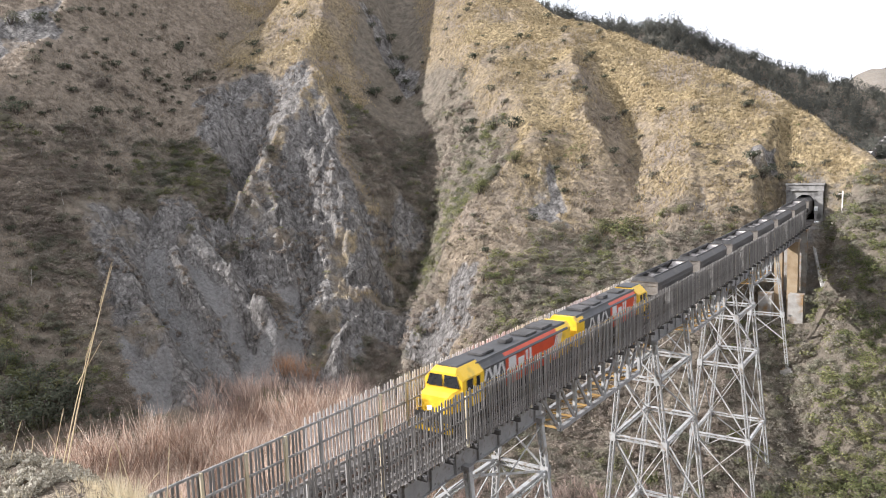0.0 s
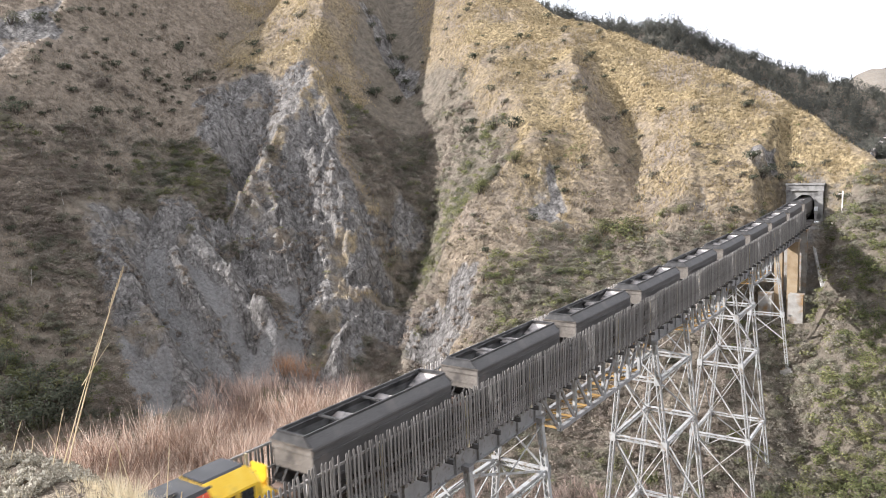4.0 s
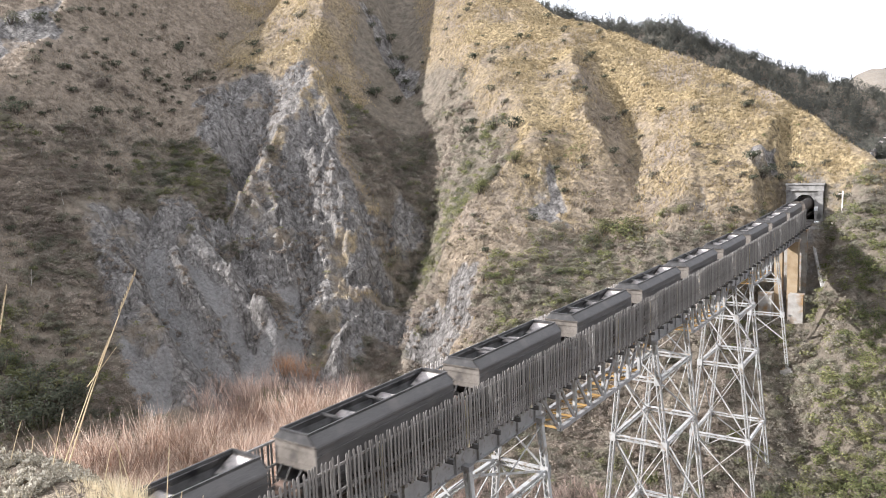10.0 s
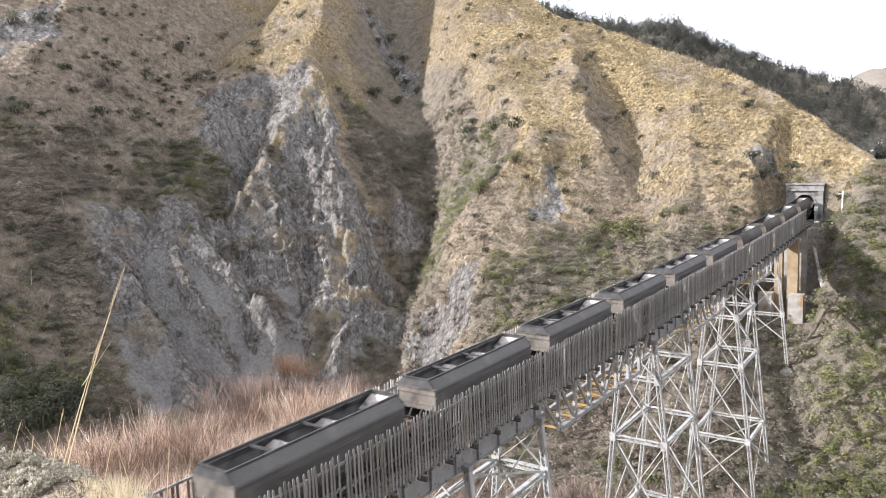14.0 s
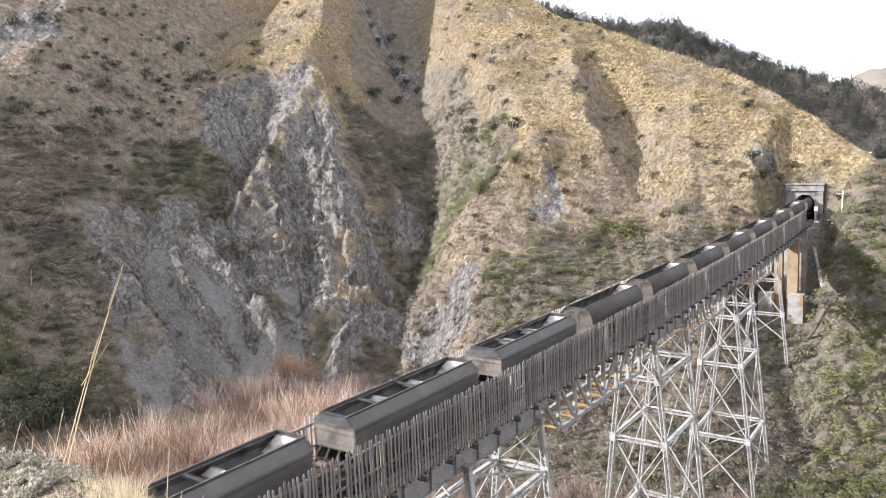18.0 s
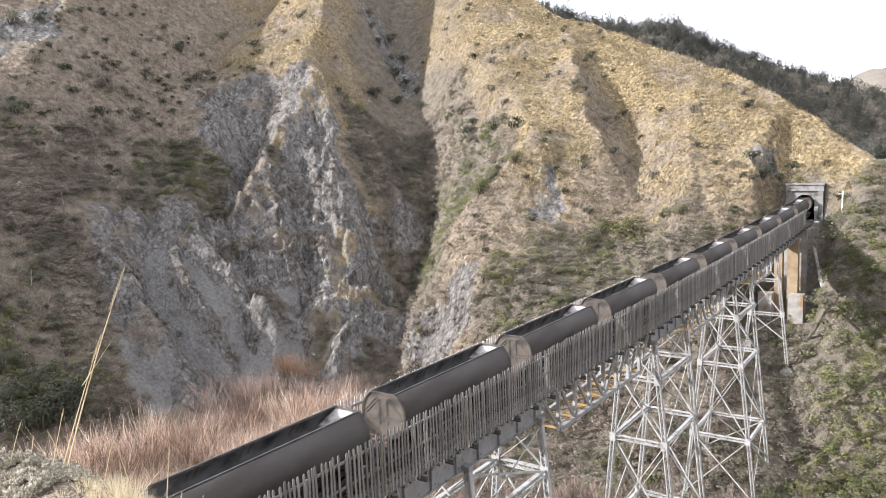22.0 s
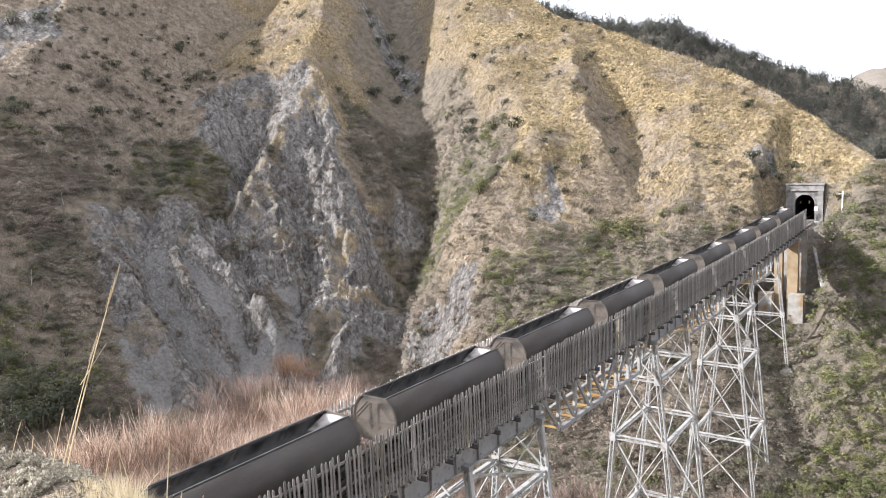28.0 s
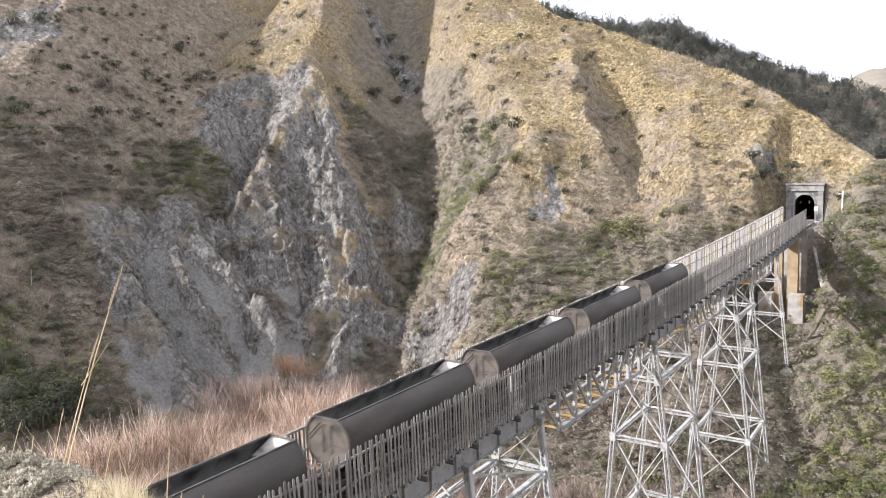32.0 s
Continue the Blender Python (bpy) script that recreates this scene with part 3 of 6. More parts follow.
gq = np.stack([gi[1:, :-1], gi[1:, 1:], gi[:-1, 1:], gi[:-1, :-1]], -1).reshape(-1, 4)
# the tunnel mouth is an opening in the sheet
fx, fy, fz = GX.ravel()[gq].mean(1), GY.ravel()[gq].mean(1), GZ.ravel()[gq]
mouth = (np.abs(fx) < 2.7) & (fy > 155.5) & (fy < 158.4) & (fz.min(1) < 6.0)
gq = gq[~mouth]


def lie_of_land(x, y):
    """Height of the ground sheet, read off its own grid."""
    x, y = np.asarray(x, float), np.asarray(y, float)
    d = np.hypot(x - EYE[0], y - EYE[1])
    a = np.degrees(np.arctan2(-(x - EYE[0]), y - EYE[1]))
    i = np.clip(np.searchsorted(angles, a) - 1, 0, na - 2)
    j = np.clip(np.searchsorted(dists, d) - 1, 0, nd - 2)
    u = np.clip((a - angles[i]) / (angles[i + 1] - angles[i]), 0, 1)
    v = np.clip((d - dists[j]) / (dists[j + 1] - dists[j]), 0, 1)
    return (GZ[i, j] * (1 - u) + GZ[i + 1, j] * u) * (1 - v) + (GZ[i, j + 1] * (1 - u) + GZ[i + 1, j + 1] * u) * v


ground = sheet("ground", np.stack([GX, GY, GZ], -1).reshape(-1, 3), gq, HILLSIDE)
tagged(ground, "steep dry tussock hillside with a grey broken rock face", "hillside", kind="structure")
cov = np.ones((na * nd, 4), np.float32)
for i, c in enumerate(cover(GX, GY)):
    cov[:, i] = c.ravel()
cov[:, 3] = brownness(GX, GY).ravel()
layer = ground.data.color_attributes.new("cover", "FLOAT_COLOR", "POINT")
layer.data.foreach_set("color", cov.ravel())
fu, fv = fall(GX, GY)
lie = ground.data.attributes.new("fall", "FLOAT_VECTOR", "POINT")
lie.data.foreach_set("vector", np.stack([fu, fv, GZ], -1).astype(np.float32).ravel())


# ---- the viaduct ----
M_STEEL = surface("pale_painted_steel", [(0.30, 0.30, 0.29), (0.44, 0.44, 0.43), (0.54, 0.54, 0.53)], 1.2, 25, 0.6, 0.15, dirt=(0.26, 0.20, 0.14), dirt_scale=1.6, dirt_amount=0.35)
M_GIRDER = surface("weathered_grey_steel", [(0.22, 0.215, 0.21), (0.31, 0.305, 0.30), (0.38, 0.375, 0.365)], 1.0, 30, 0.65, 0.15, dirt=(0.15, 0.12, 0.10), dirt_scale=2.0, dirt_amount=0.3)
M_DARK = surface("dark_oxidised_steel", [(0.045, 0.043, 0.042), (0.085, 0.082, 0.08), (0.13, 0.12, 0.115)], 1.2, 30, 0.7, 0.2)
M_LICHEN = surface("lichened_timber", [(0.22, 0.14, 0.06), (0.40, 0.25, 0.09), (0.52, 0.36, 0.16)], 1.2, 18, 0.9, 0.4, stretch=(1, 0.3, 1))
M_PICKET = surface("weathered_grey_picket", [(0.135, 0.124, 0.112), (0.21, 0.196, 0.18), (0.30, 0.282, 0.26)], 2.5, 40, 0.9, 0.35, stretch=(4, 4, 0.5), vary=0.28)
M_PICKET_PALE = surface("bleached_pale_picket", [(0.42, 0.38, 0.35), (0.62, 0.57, 0.53), (0.72, 0.68, 0.64)], 2.5, 40, 0.9, 0.3, stretch=(4, 4, 0.5), vary=0.2)
M_POST = surface("cream_lichened_post", [(0.40, 0.33, 0.20), (0.58, 0.50, 0.34), (0.62, 0.60, 0.55)], 1.6, 25, 0.9, 0.3, stretch=(2, 2, 0.6), vary=0.15)
M_POST_GREY = surface("grey_timber_post", [(0.22, 0.21, 0.20), (0.33, 0.32, 0.30), (0.5, 0.48, 0.46)], 1.6, 25, 0.9, 0.3, stretch=(2, 2, 0.6), vary=0.3)
M_SLEEPER = surface("grey_sleeper_timber", [(0.10, 0.09, 0.085), (0.19, 0.175, 0.16), (0.29, 0.27, 0.25)], 2.0, 30, 0.9, 0.4, vary=0.25)
M_RAIL = surface("worn_rail_steel", [(0.12, 0.085, 0.065), (0.20, 0.15, 0.12), (0.30, 0.26, 0.23)], 3, 40, 0.45, 0.1, metal=0.6)
M_CONCRETE = surface("stained_concrete", [(0.24, 0.225, 0.20), (0.36, 0.34, 0.31), (0.46, 0.44, 0.40)], 0.9, 20, 0.9, 0.35, dirt=(0.30, 0.19, 0.09), dirt_scale=0.5, dirt_amount=0.55)
M_ORANGE = surface("orange_stained_concrete", [(0.25, 0.18, 0.105), (0.35, 0.262, 0.16), (0.42, 0.34, 0.24)], 0.7, 20, 0.9, 0.35, dirt=(0.34, 0.31, 0.27), dirt_scale=0.4, dirt_amount=0.5)
M_PORTAL = surface("portal_concrete", [(0.19, 0.18, 0.17), (0.27, 0.26, 0.245), (0.36, 0.35, 0.33)], 1.0, 20, 0.9, 0.35, dirt=(0.10, 0.095, 0.09), dirt_scale=0.6, dirt_amount=0.5)
# near-black lining of the tunnel bore
M_BORE = surface("near_black_lining", [(0.012, 0.012, 0.012), (0.03, 0.028, 0.027)], 1.5, 12, 0.95, 0.4)

M_WHITE_BOARD = surface("white_board_paint", [(0.65, 0.65, 0.64), (0.78, 0.78, 0.77)], 2, 20, 0.5, 0.05)


def rise(y):
    """The track climbs gently towards the tunnel."""
    return 0.00017 * max(0.0, y - 55.0) ** 2


def mesh_of(name, bm, material):
    me = bpy.data.meshes.new(name)
    bm.to_mesh(me)
    bm.free()
    me.materials.append(material)
    return me


def part(name, bm, material, parent, label=""):
    """Links a bmesh (or a mesh) as one part under a thing or a part."""
    me = bm if isinstance(bm, bpy.types.Mesh) else mesh_of(name, bm, material)
    ob = new(name, me)
    ob.parent = parent
    if label:
        ob["label"] = label
    return ob


def thing(name, label, category, at=(0, 0, 0), group="", kind=""):
    ob = new(name)
    ob.empty_display_size = 0.2
    ob.location = at
    return tagged(ob, label, category, group, kind)


def bar(bm, p, q, w, h, up=(0, 0, 1), bevel=0.0):
    """A straight bar from p to q, w wide and h deep; up says which way its depth lies."""
    p, q = Vector(p), Vector(q)
    ax = (q - p).normalized()
    sd = ax.cross(Vector(up))
    if sd.length < 1e-4:
        sd = ax.cross(Vector((0, 1, 0)))
    sd.normalize()
    u = sd.cross(ax).normalized()
    vs = []
    for c in (p, q):
        for i, j in ((-1, -1), (1, -1), (1, 1), (-1, 1)):
            vs.append(bm.verts.new(c + sd * (i * w / 2) + u * (j * h / 2)))
    for f in ((0, 1, 2, 3), (7, 6, 5, 4), (0, 4, 5, 1), (1, 5, 6, 2), (2, 6, 7, 3), (3, 7, 4, 0)):
        bm.faces.new([vs[i] for i in f])
    return vs


def block(bm, x0, x1, y0, y1, z0, z1):
    vs = [bm.verts.new((x, y, z)) for z in (z0, z1) for x, y in ((x0, y0), (x1, y0), (x1, y1), (x0, y1))]
    for f in ((3, 2, 1, 0), (4, 5, 6, 7), (0, 1, 5, 4), (1, 2, 6, 5), (2, 3, 7, 6), (3, 0, 4, 7)):
        bm.faces.new([vs[i] for i in f])


def laced(bm, p, q, w, depth, plate=0.09, pitch=0.55, across=(0, 1, 0)):
    """A built-up steel member: two channels joined by zigzag lacing on both open faces."""
    p, q = Vector(p), Vector(q)
    ax = (q - p).normalized()
    dp = Vector(across)
    dp = (dp - ax * dp.dot(ax)).normalized()
    sd = ax.cross(dp).normalized()
    for s in (-1, 1):
        bar(bm, p + sd * (s * w / 2), q + sd * (s * w / 2), plate * 0.45, depth, up=dp)
        for e in (-1, 1):
            bar(bm, p + sd * (s * (w / 2 - 0.05)) + dp * (e * depth / 2), q + sd * (s * (w / 2 - 0.05)) + dp * (e * depth / 2), 0.075, 0.025, up=dp)
    n = max(2, int((q - p).length / pitch))
    flat = 0.06
    for i in range(n):
        a, b = p.lerp(q, i / n), p.lerp(q, (i + 1) / n)
        s = 1 if i % 2 else -1
        for e in (-1, 1):
            bar(bm, a + sd * (s * w / 2) + dp * (e * (depth / 2 + 0.016)), b - sd * (s * w / 2) + dp * (e * (depth / 2 + 0.016)), flat, 0.02, up=dp)


def strip(bm, x0, x1, z0, z1, y0, y1, pitch=4.0):
    """A bar along the line that follows its climb."""
    n = max(1, int(round((y1 - y0) / pitch)))
    rows = []
    for i in range(n + 1):
        y = y0 + (y1 - y0) * i / n
        r = rise(y)
        rows.append([bm.verts.new((x, y, z + r)) for x, z in ((x0, z0), (x1, z0), (x1, z1), (x0, z1))])
    for a, b in zip(rows, rows[1:]):
        for k in range(4):
            bm.faces.new((a[k], a[(k + 1) % 4], b[(k + 1) % 4], b[k]))
    bm.faces.new(rows[0][::-1])
    bm.faces.new(rows[-1])


def ground_z(x, y):
    return float(lie_of_land(x, y))


GIRDER_X, DECK_LOW = 1.3, -2.15
NEAR_END, FAR_END = 11.0, 150.0


def half_width(z):
    return 1.95 + 0.1 * (-5.7 - z)


def trestle(bents, levels, label):
    """A steel tower: battered laced legs, struts at each level, diagonals and tie rods, on concrete footings."""
    mid = sum(bents) / len(bents)
    tw = thing("trestle_tower", label, "bridge pier", (0, mid, 0), group="towers under the viaduct")
    top = {y: DECK_LOW + rise(y) for y in bents}
    foot = {}
    for y in bents:
        for s in (-1, 1):
            g = min(ground_z(s * 4.2, y), ground_z(s * 3.4, y))
            foot[y, s] = max(g + 0.45, -33.0)
    def at(y, s, z):
        return Vector((s * half_width(z), y - mid, z))
    for y in bents:
        for s in (-1, 1):
            bm = bmesh.new()
            laced(bm, at(y, s, foot[y, s]), at(y, s, top[y]), 0.42, 0.34, across=(0, 1, 0), pitch=0.46)
            part("leg", bm, M_STEEL, tw)
            bm = bmesh.new()
            bx = s * half_width(foot[y, s])
            block(bm, bx - 0.9, bx + 0.9, y - mid - 0.9, y - mid + 0.9, foot[y, s] - 2.6, foot[y, s] - 0.25)
            block(bm, bx - 0.6, bx + 0.6, y - mid - 0.6, y - mid + 0.6, foot[y, s] - 0.25, foot[y, s])
            part("footing", bm, M_CONCRETE, tw, "pale concrete footing block")
        bm = bmesh.new()
        bar(bm, (-half_width(top[y]) - 0.3, y - mid, top[y] + 0.12), (half_width(top[y]) + 0.3, y - mid, top[y] + 0.12), 0.5, 0.30)
        part("cap_beam", bm, M_GIRDER, tw)
        lv = [z for z in levels if z > max(foot[y, -1], foot[y, 1]) + 1.5]
        for z in lv:
            bm = bmesh.new()
            laced(bm, at(y, -1, z), at(y, 1, z), 0.44, 0.30, pitch=0.5, across=(0, 1, 0))
            part("strut", bm, M_STEEL, tw)
            for s in (-1, 1):
                c = at(y, s, z)
                for e in (-1, 1):
                    bm = bmesh.new()
                    bar(bm, c + Vector((0, e * 0.23, -0.42)), c + Vector((0, e * 0.23, 0.42)), 0.62, 0.03, up=(0, 1, 0))
                    part("gusset", bm, M_STEEL, tw)
        zs = [top[y] - 0.4] + lv + [max(foot[y, -1], foot[y, 1]) + 0.3]
        for za, zb in zip(zs, zs[1:]):
            if za - zb < 2.5:
                continue
            bm = bmesh.new()
            bar(bm, at(y, -1, za) + Vector((0, 0.1, 0)), at(y, 1, zb) + Vector((0, 0.1, 0)), 0.15, 0.10, up=(0, 1, 0))
            part("diagonal", bm, M_STEEL, tw)
            bm = bmesh.new()
            for off in (-0.16, 0.16):
                bar(bm, at(y, 1, za) + Vector((0, off, 0)), at(y, -1, zb) + Vector((0, off, 0)), 0.06, 0.06)
            part("tie_rod", bm, M_STEEL, tw)
    if len(bents) == 2:
        ya, yb = bents
        for s in (-1, 1):
            fb = max(foot[ya, s], foot[yb, s])
            lv = [z for z in levels if z > fb + 1.5]
            for z in lv:
                bm = bmesh.new()
                laced(bm, at(ya, s, z), at(yb, s, z), 0.40, 0.30, pitch=0.5, across=(1, 0, 0))
                part("side_strut", bm, M_STEEL, tw)
            zs = [top[ya] - 0.4] + lv + [fb + 0.3]
            for za, zb in zip(zs, zs[1:]):
                if za - zb < 2.5:
                    continue
                bm = bmesh.new()
                bar(bm, at(ya, s, za), at(yb, s, zb), 0.14, 0.10, up=(1, 0, 0))
                part("side_diagonal", bm, M_STEEL, tw)
                bm = bmesh.new()
                bar(bm, at(yb, s, za), at(ya, s, zb), 0.07, 0.07)
                part("tie_rod", bm, M_STEEL, tw)
    return tw


LEVELS = (-5.7, -12.0, -21.8)
trestle((35.0, 44.2), LEVELS, "pale steel trestle tower near the close bank")
trestle((67.5, 77.0), LEVELS, "tall pale laced steel trestle tower on the valley floor")
trestle((97.2, 106.0), LEVELS, "tall pale laced steel trestle tower below the tunnel")
trestle((124.0,), (-5.2, -10.6), "short pale steel trestle bent on the far slope")

# concrete pier and abutments
pier = thing("concrete_pier", "stained concrete pier with an orange top on the far slope", "bridge pier", (0, 140.5, 0))
bs = rise(140.5)
for x0, x1 in ((-3.9, -1.7), (0.9, 3.3)):
    bm = bmesh.new()
    block(bm, x0, x1, -3.6, -1.4, -21.0, -9.8)
    part("pedestal", bm, M_CONCRETE, pier, "pale stained concrete pedestal")
bm = bmesh.new()
block(bm, 0.2, 1.9, -0.75, 0.75, -16.0, -2.2 + bs)
part("shaft", bm, M_ORANGE, pier, "orange-stained concrete shaft")
bm = bmesh.new()
block(bm, -1.9, -0.6, -0.75, 0.75, -16.0, -2.2 + bs)
part("shaft", bm, M_ORANGE, pier, "orange-stained concrete shaft")
bm = bmesh.new()
block(bm, -2.1, 2.1, -0.9, 0.9, -2.2 + bs, -1.75 + bs)
part("cap", bm, M_CONCRETE, pier)
for y0, y1, nm in ((5.0, 12.5, "abutment_near"), (143.9, 151.5, "abutment_far")):
    bm = bmesh.new()
    r = rise((y0 + y1) / 2)
    block(bm, -2.6, 2.6, y0, y1, (-6 if y0 < 100 else -17) + r, -0.75 + r)
    tagged(part(nm, bm, M_CONCRETE, None), "stained concrete bridge abutment", "abutment", kind="structure")

# the span: girders over the towers, trusses between them
viaduct = thing("viaduct_span", "long grey steel railway viaduct span with timber deck", "bridge", (0, 0, 0))
for y0, y1 in ((12.0, 45.0), (67.0, 78.0), (96.4, 107.0), (123.4, 146.0)):
    for s in (-1, 1):
        bm = bmesh.new()
        strip(bm, s * GIRDER_X - 0.02, s * GIRDER_X + 0.02, DECK_LOW, -0.5, y0, y1, 3)
        strip(bm, s * GIRDER_X - 0.2, s * GIRDER_X + 0.2, DECK_LOW - 0.03, DECK_LOW, y0, y1, 3)
        strip(bm, s * GIRDER_X - 0.2, s * GIRDER_X + 0.2, -0.5, -0.46, y0, y1, 3)
        y = y0
        while y < y1:
            r = rise(y)
            block(bm, s * GIRDER_X - 0.18, s * GIRDER_X + 0.18, y, y + 0.03, DECK_LOW + r, -0.5 + r)
            y += 2.45
        part("plate_girder", bm, M_GIRDER, viaduct)
        bm = bmesh.new()
        strip(bm, s * 0.75 - 0.15, s * 0.75 + 0.15, DECK_LOW - 0.42, DECK_LOW - 0.06, y0 + 0.3, y1 - 0.3, 3)
        part("lichened_waler", bm, M_LICHEN, viaduct, "orange lichened timber beam")
    bm = bmesh.new()
    y, k = y0 + 0.5, 0
    while y < y1 - 2.4:
        r = rise(y)
        bar(bm, (-GIRDER_X, y, DECK_LOW + 0.2 + r), (GIRDER_X, y + 2.4, DECK_LOW + 0.2 + r), 0.1, 0.1)
        bar(bm, (GIRDER_X, y, DECK_LOW + 0.2 + r), (-GIRDER_X, y + 2.4, DECK_LOW + 0.2 + r), 0.1, 0.1)
        y += 2.45
    part("wind_bracing", bm, M_DARK, viaduct)
for y0, y1 in ((45.0, 67.0), (78.0, 96.4), (107.0, 123.4)):
    n = int(round((y1 - y0) / 2.75))
    for s in (-1, 1):
        x = s * GIRDER_X
        ys = [y0 + (y1 - y0) * i / n for i in range(n + 1)]
        for z0, z1, i0, i1, nm in ((-4.15, -3.85, 1, n - 1, "bottom_chord"), (-0.85, -0.5, 0, n, "top_chord")):
            bm = bmesh.new()
            strip(bm, x - 0.16, x + 0.16, z0, z1, ys[i0], ys[i1], 3)
            part(nm, bm, M_GIRDER, viaduct)
        for i in range(1, n):
            r = rise(ys[i])
            bm = bmesh.new()
            laced(bm, (x, ys[i], -3.9 + r), (x, ys[i], -0.7 + r), 0.3, 0.22, pitch=0.4, across=(1, 0, 0))
            part("truss_post", bm, M_STEEL, viaduct)
        for i in range(n):
            ra, rb = rise(ys[i]), rise(ys[i + 1])
            bm = bmesh.new()
            if i < n / 2:
                bar(bm, (x, ys[i], -0.7 + ra), (x, ys[i + 1], -4.0 + rb), 0.24, 0.16, up=(1, 0, 0))
            else:
                bar(bm, (x, ys[i], -4.0 + ra), (x, ys[i + 1], -0.7 + rb), 0.24, 0.16, up=(1, 0, 0))
            part("truss_diagonal", bm, M_GIRDER, viaduct)
    for i in range(1, n):
        r = rise(ys[i])
        bm = bmesh.new()
        bar(bm, (-GIRDER_X, ys[i], -3.9 + r), (GIRDER_X, ys[i], -3.9 + r), 0.14, 0.14)
        part("lower_strut", bm, M_LICHEN, viaduct)
        if i < n - 1:
            bm = bmesh.new()
            bar(bm, (-GIRDER_X, ys[i], -3.9 + r), (GIRDER_X, ys[i + 1], -3.9 + r), 0.1, 0.1)
            part("lower_brace", bm, M_LICHEN, viaduct)

# outriggers for the walkway under each fence post
bm = bmesh.new()
block(bm, -0.02, 1.42, -0.07, 0.07, -0.50, -0.22)
OUTRIGGER = mesh_of("outrigger", bm, M_DARK)
for s in (-1, 1):
    y = 14.6
    while y < 147:
        o = part("outrigger", OUTRIGGER, M_DARK, viaduct)
        o.matrix_local = pose(s * GIRDER_X, y, rise(y), 0, 0, 0 if s > 0 else 180)
        y += 2.49

# track
track = thing("railway_track", "narrow gauge track on weathered timber sleepers", "railway track", (0, 0, 0), kind="structure")
for s in (-1, 1):
    bm = bmesh.new()
    strip(bm, s * 0.545 - 0.035, s * 0.545 + 0.035, -0.045, 0.0, -20, 175, 4)
    strip(bm, s * 0.545 - 0.01, s * 0.545 + 0.01, -0.135, -0.045, -20, 175, 4)
    strip(bm, s * 0.545 - 0.065, s * 0.545 + 0.065, -0.155, -0.135, -20, 175, 4)
    part("rail", bm, M_RAIL, track)
    bm = bmesh.new()
    strip(bm, s * 1.95 - 0.35, s * 1.95 + 0.35, -0.215, -0.17, 12, 147, 4)
    part("walkway_board", bm, M_SLEEPER, track)
    bm = bmesh.new()
    strip(bm, s * 1.35 - 0.1, s * 1.35 + 0.1, -0.165, -0.02, 12, 150, 4)
    part("guard_timber", bm, M_SLEEPER, track)
bm = bmesh.new()
block(bm, -2.35, 2.35, -0.11, 0.11, -0.36, -0.16)
SLEEPER = mesh_of("sleeper", bm, M_SLEEPER)
for i in range(236):
    y = 9.0 + 0.62 * i
    o = part("sleeper", SLEEPER, M_SLEEPER, track)
    o.matrix_local = pose(0.03 * math.sin(i * 2.3), y, rise(y), 0, 0, 0.6 * math.sin(i * 1.7))

# picket fences on both sides
random.seed(3)


def picket_mesh(name, material, tall, bend):
    bm = bmesh.new()
    w, t = 0.068, 0.016
    prof = [(-w, 0), (w, 0), (w * 0.95 + bend, tall - 0.09), (bend + w * 0.35, tall), (bend - w * 0.35, tall), (-w * 0.95 + bend, tall - 0.09)]
    a = [bm.verts.new((-t, y, z)) for y, z in prof]
    b = [bm.verts.new((t, y, z)) for y, z in prof]
    bm.faces.new(a)
    bm.faces.new(b[::-1])
    for i in range(6):
        j = (i + 1) % 6
        bm.faces.new((a[j], a[i], b[i], b[j]))
    bmesh.ops.recalc_face_normals(bm, faces=bm.faces[:])
    return mesh_of(name, bm, material)


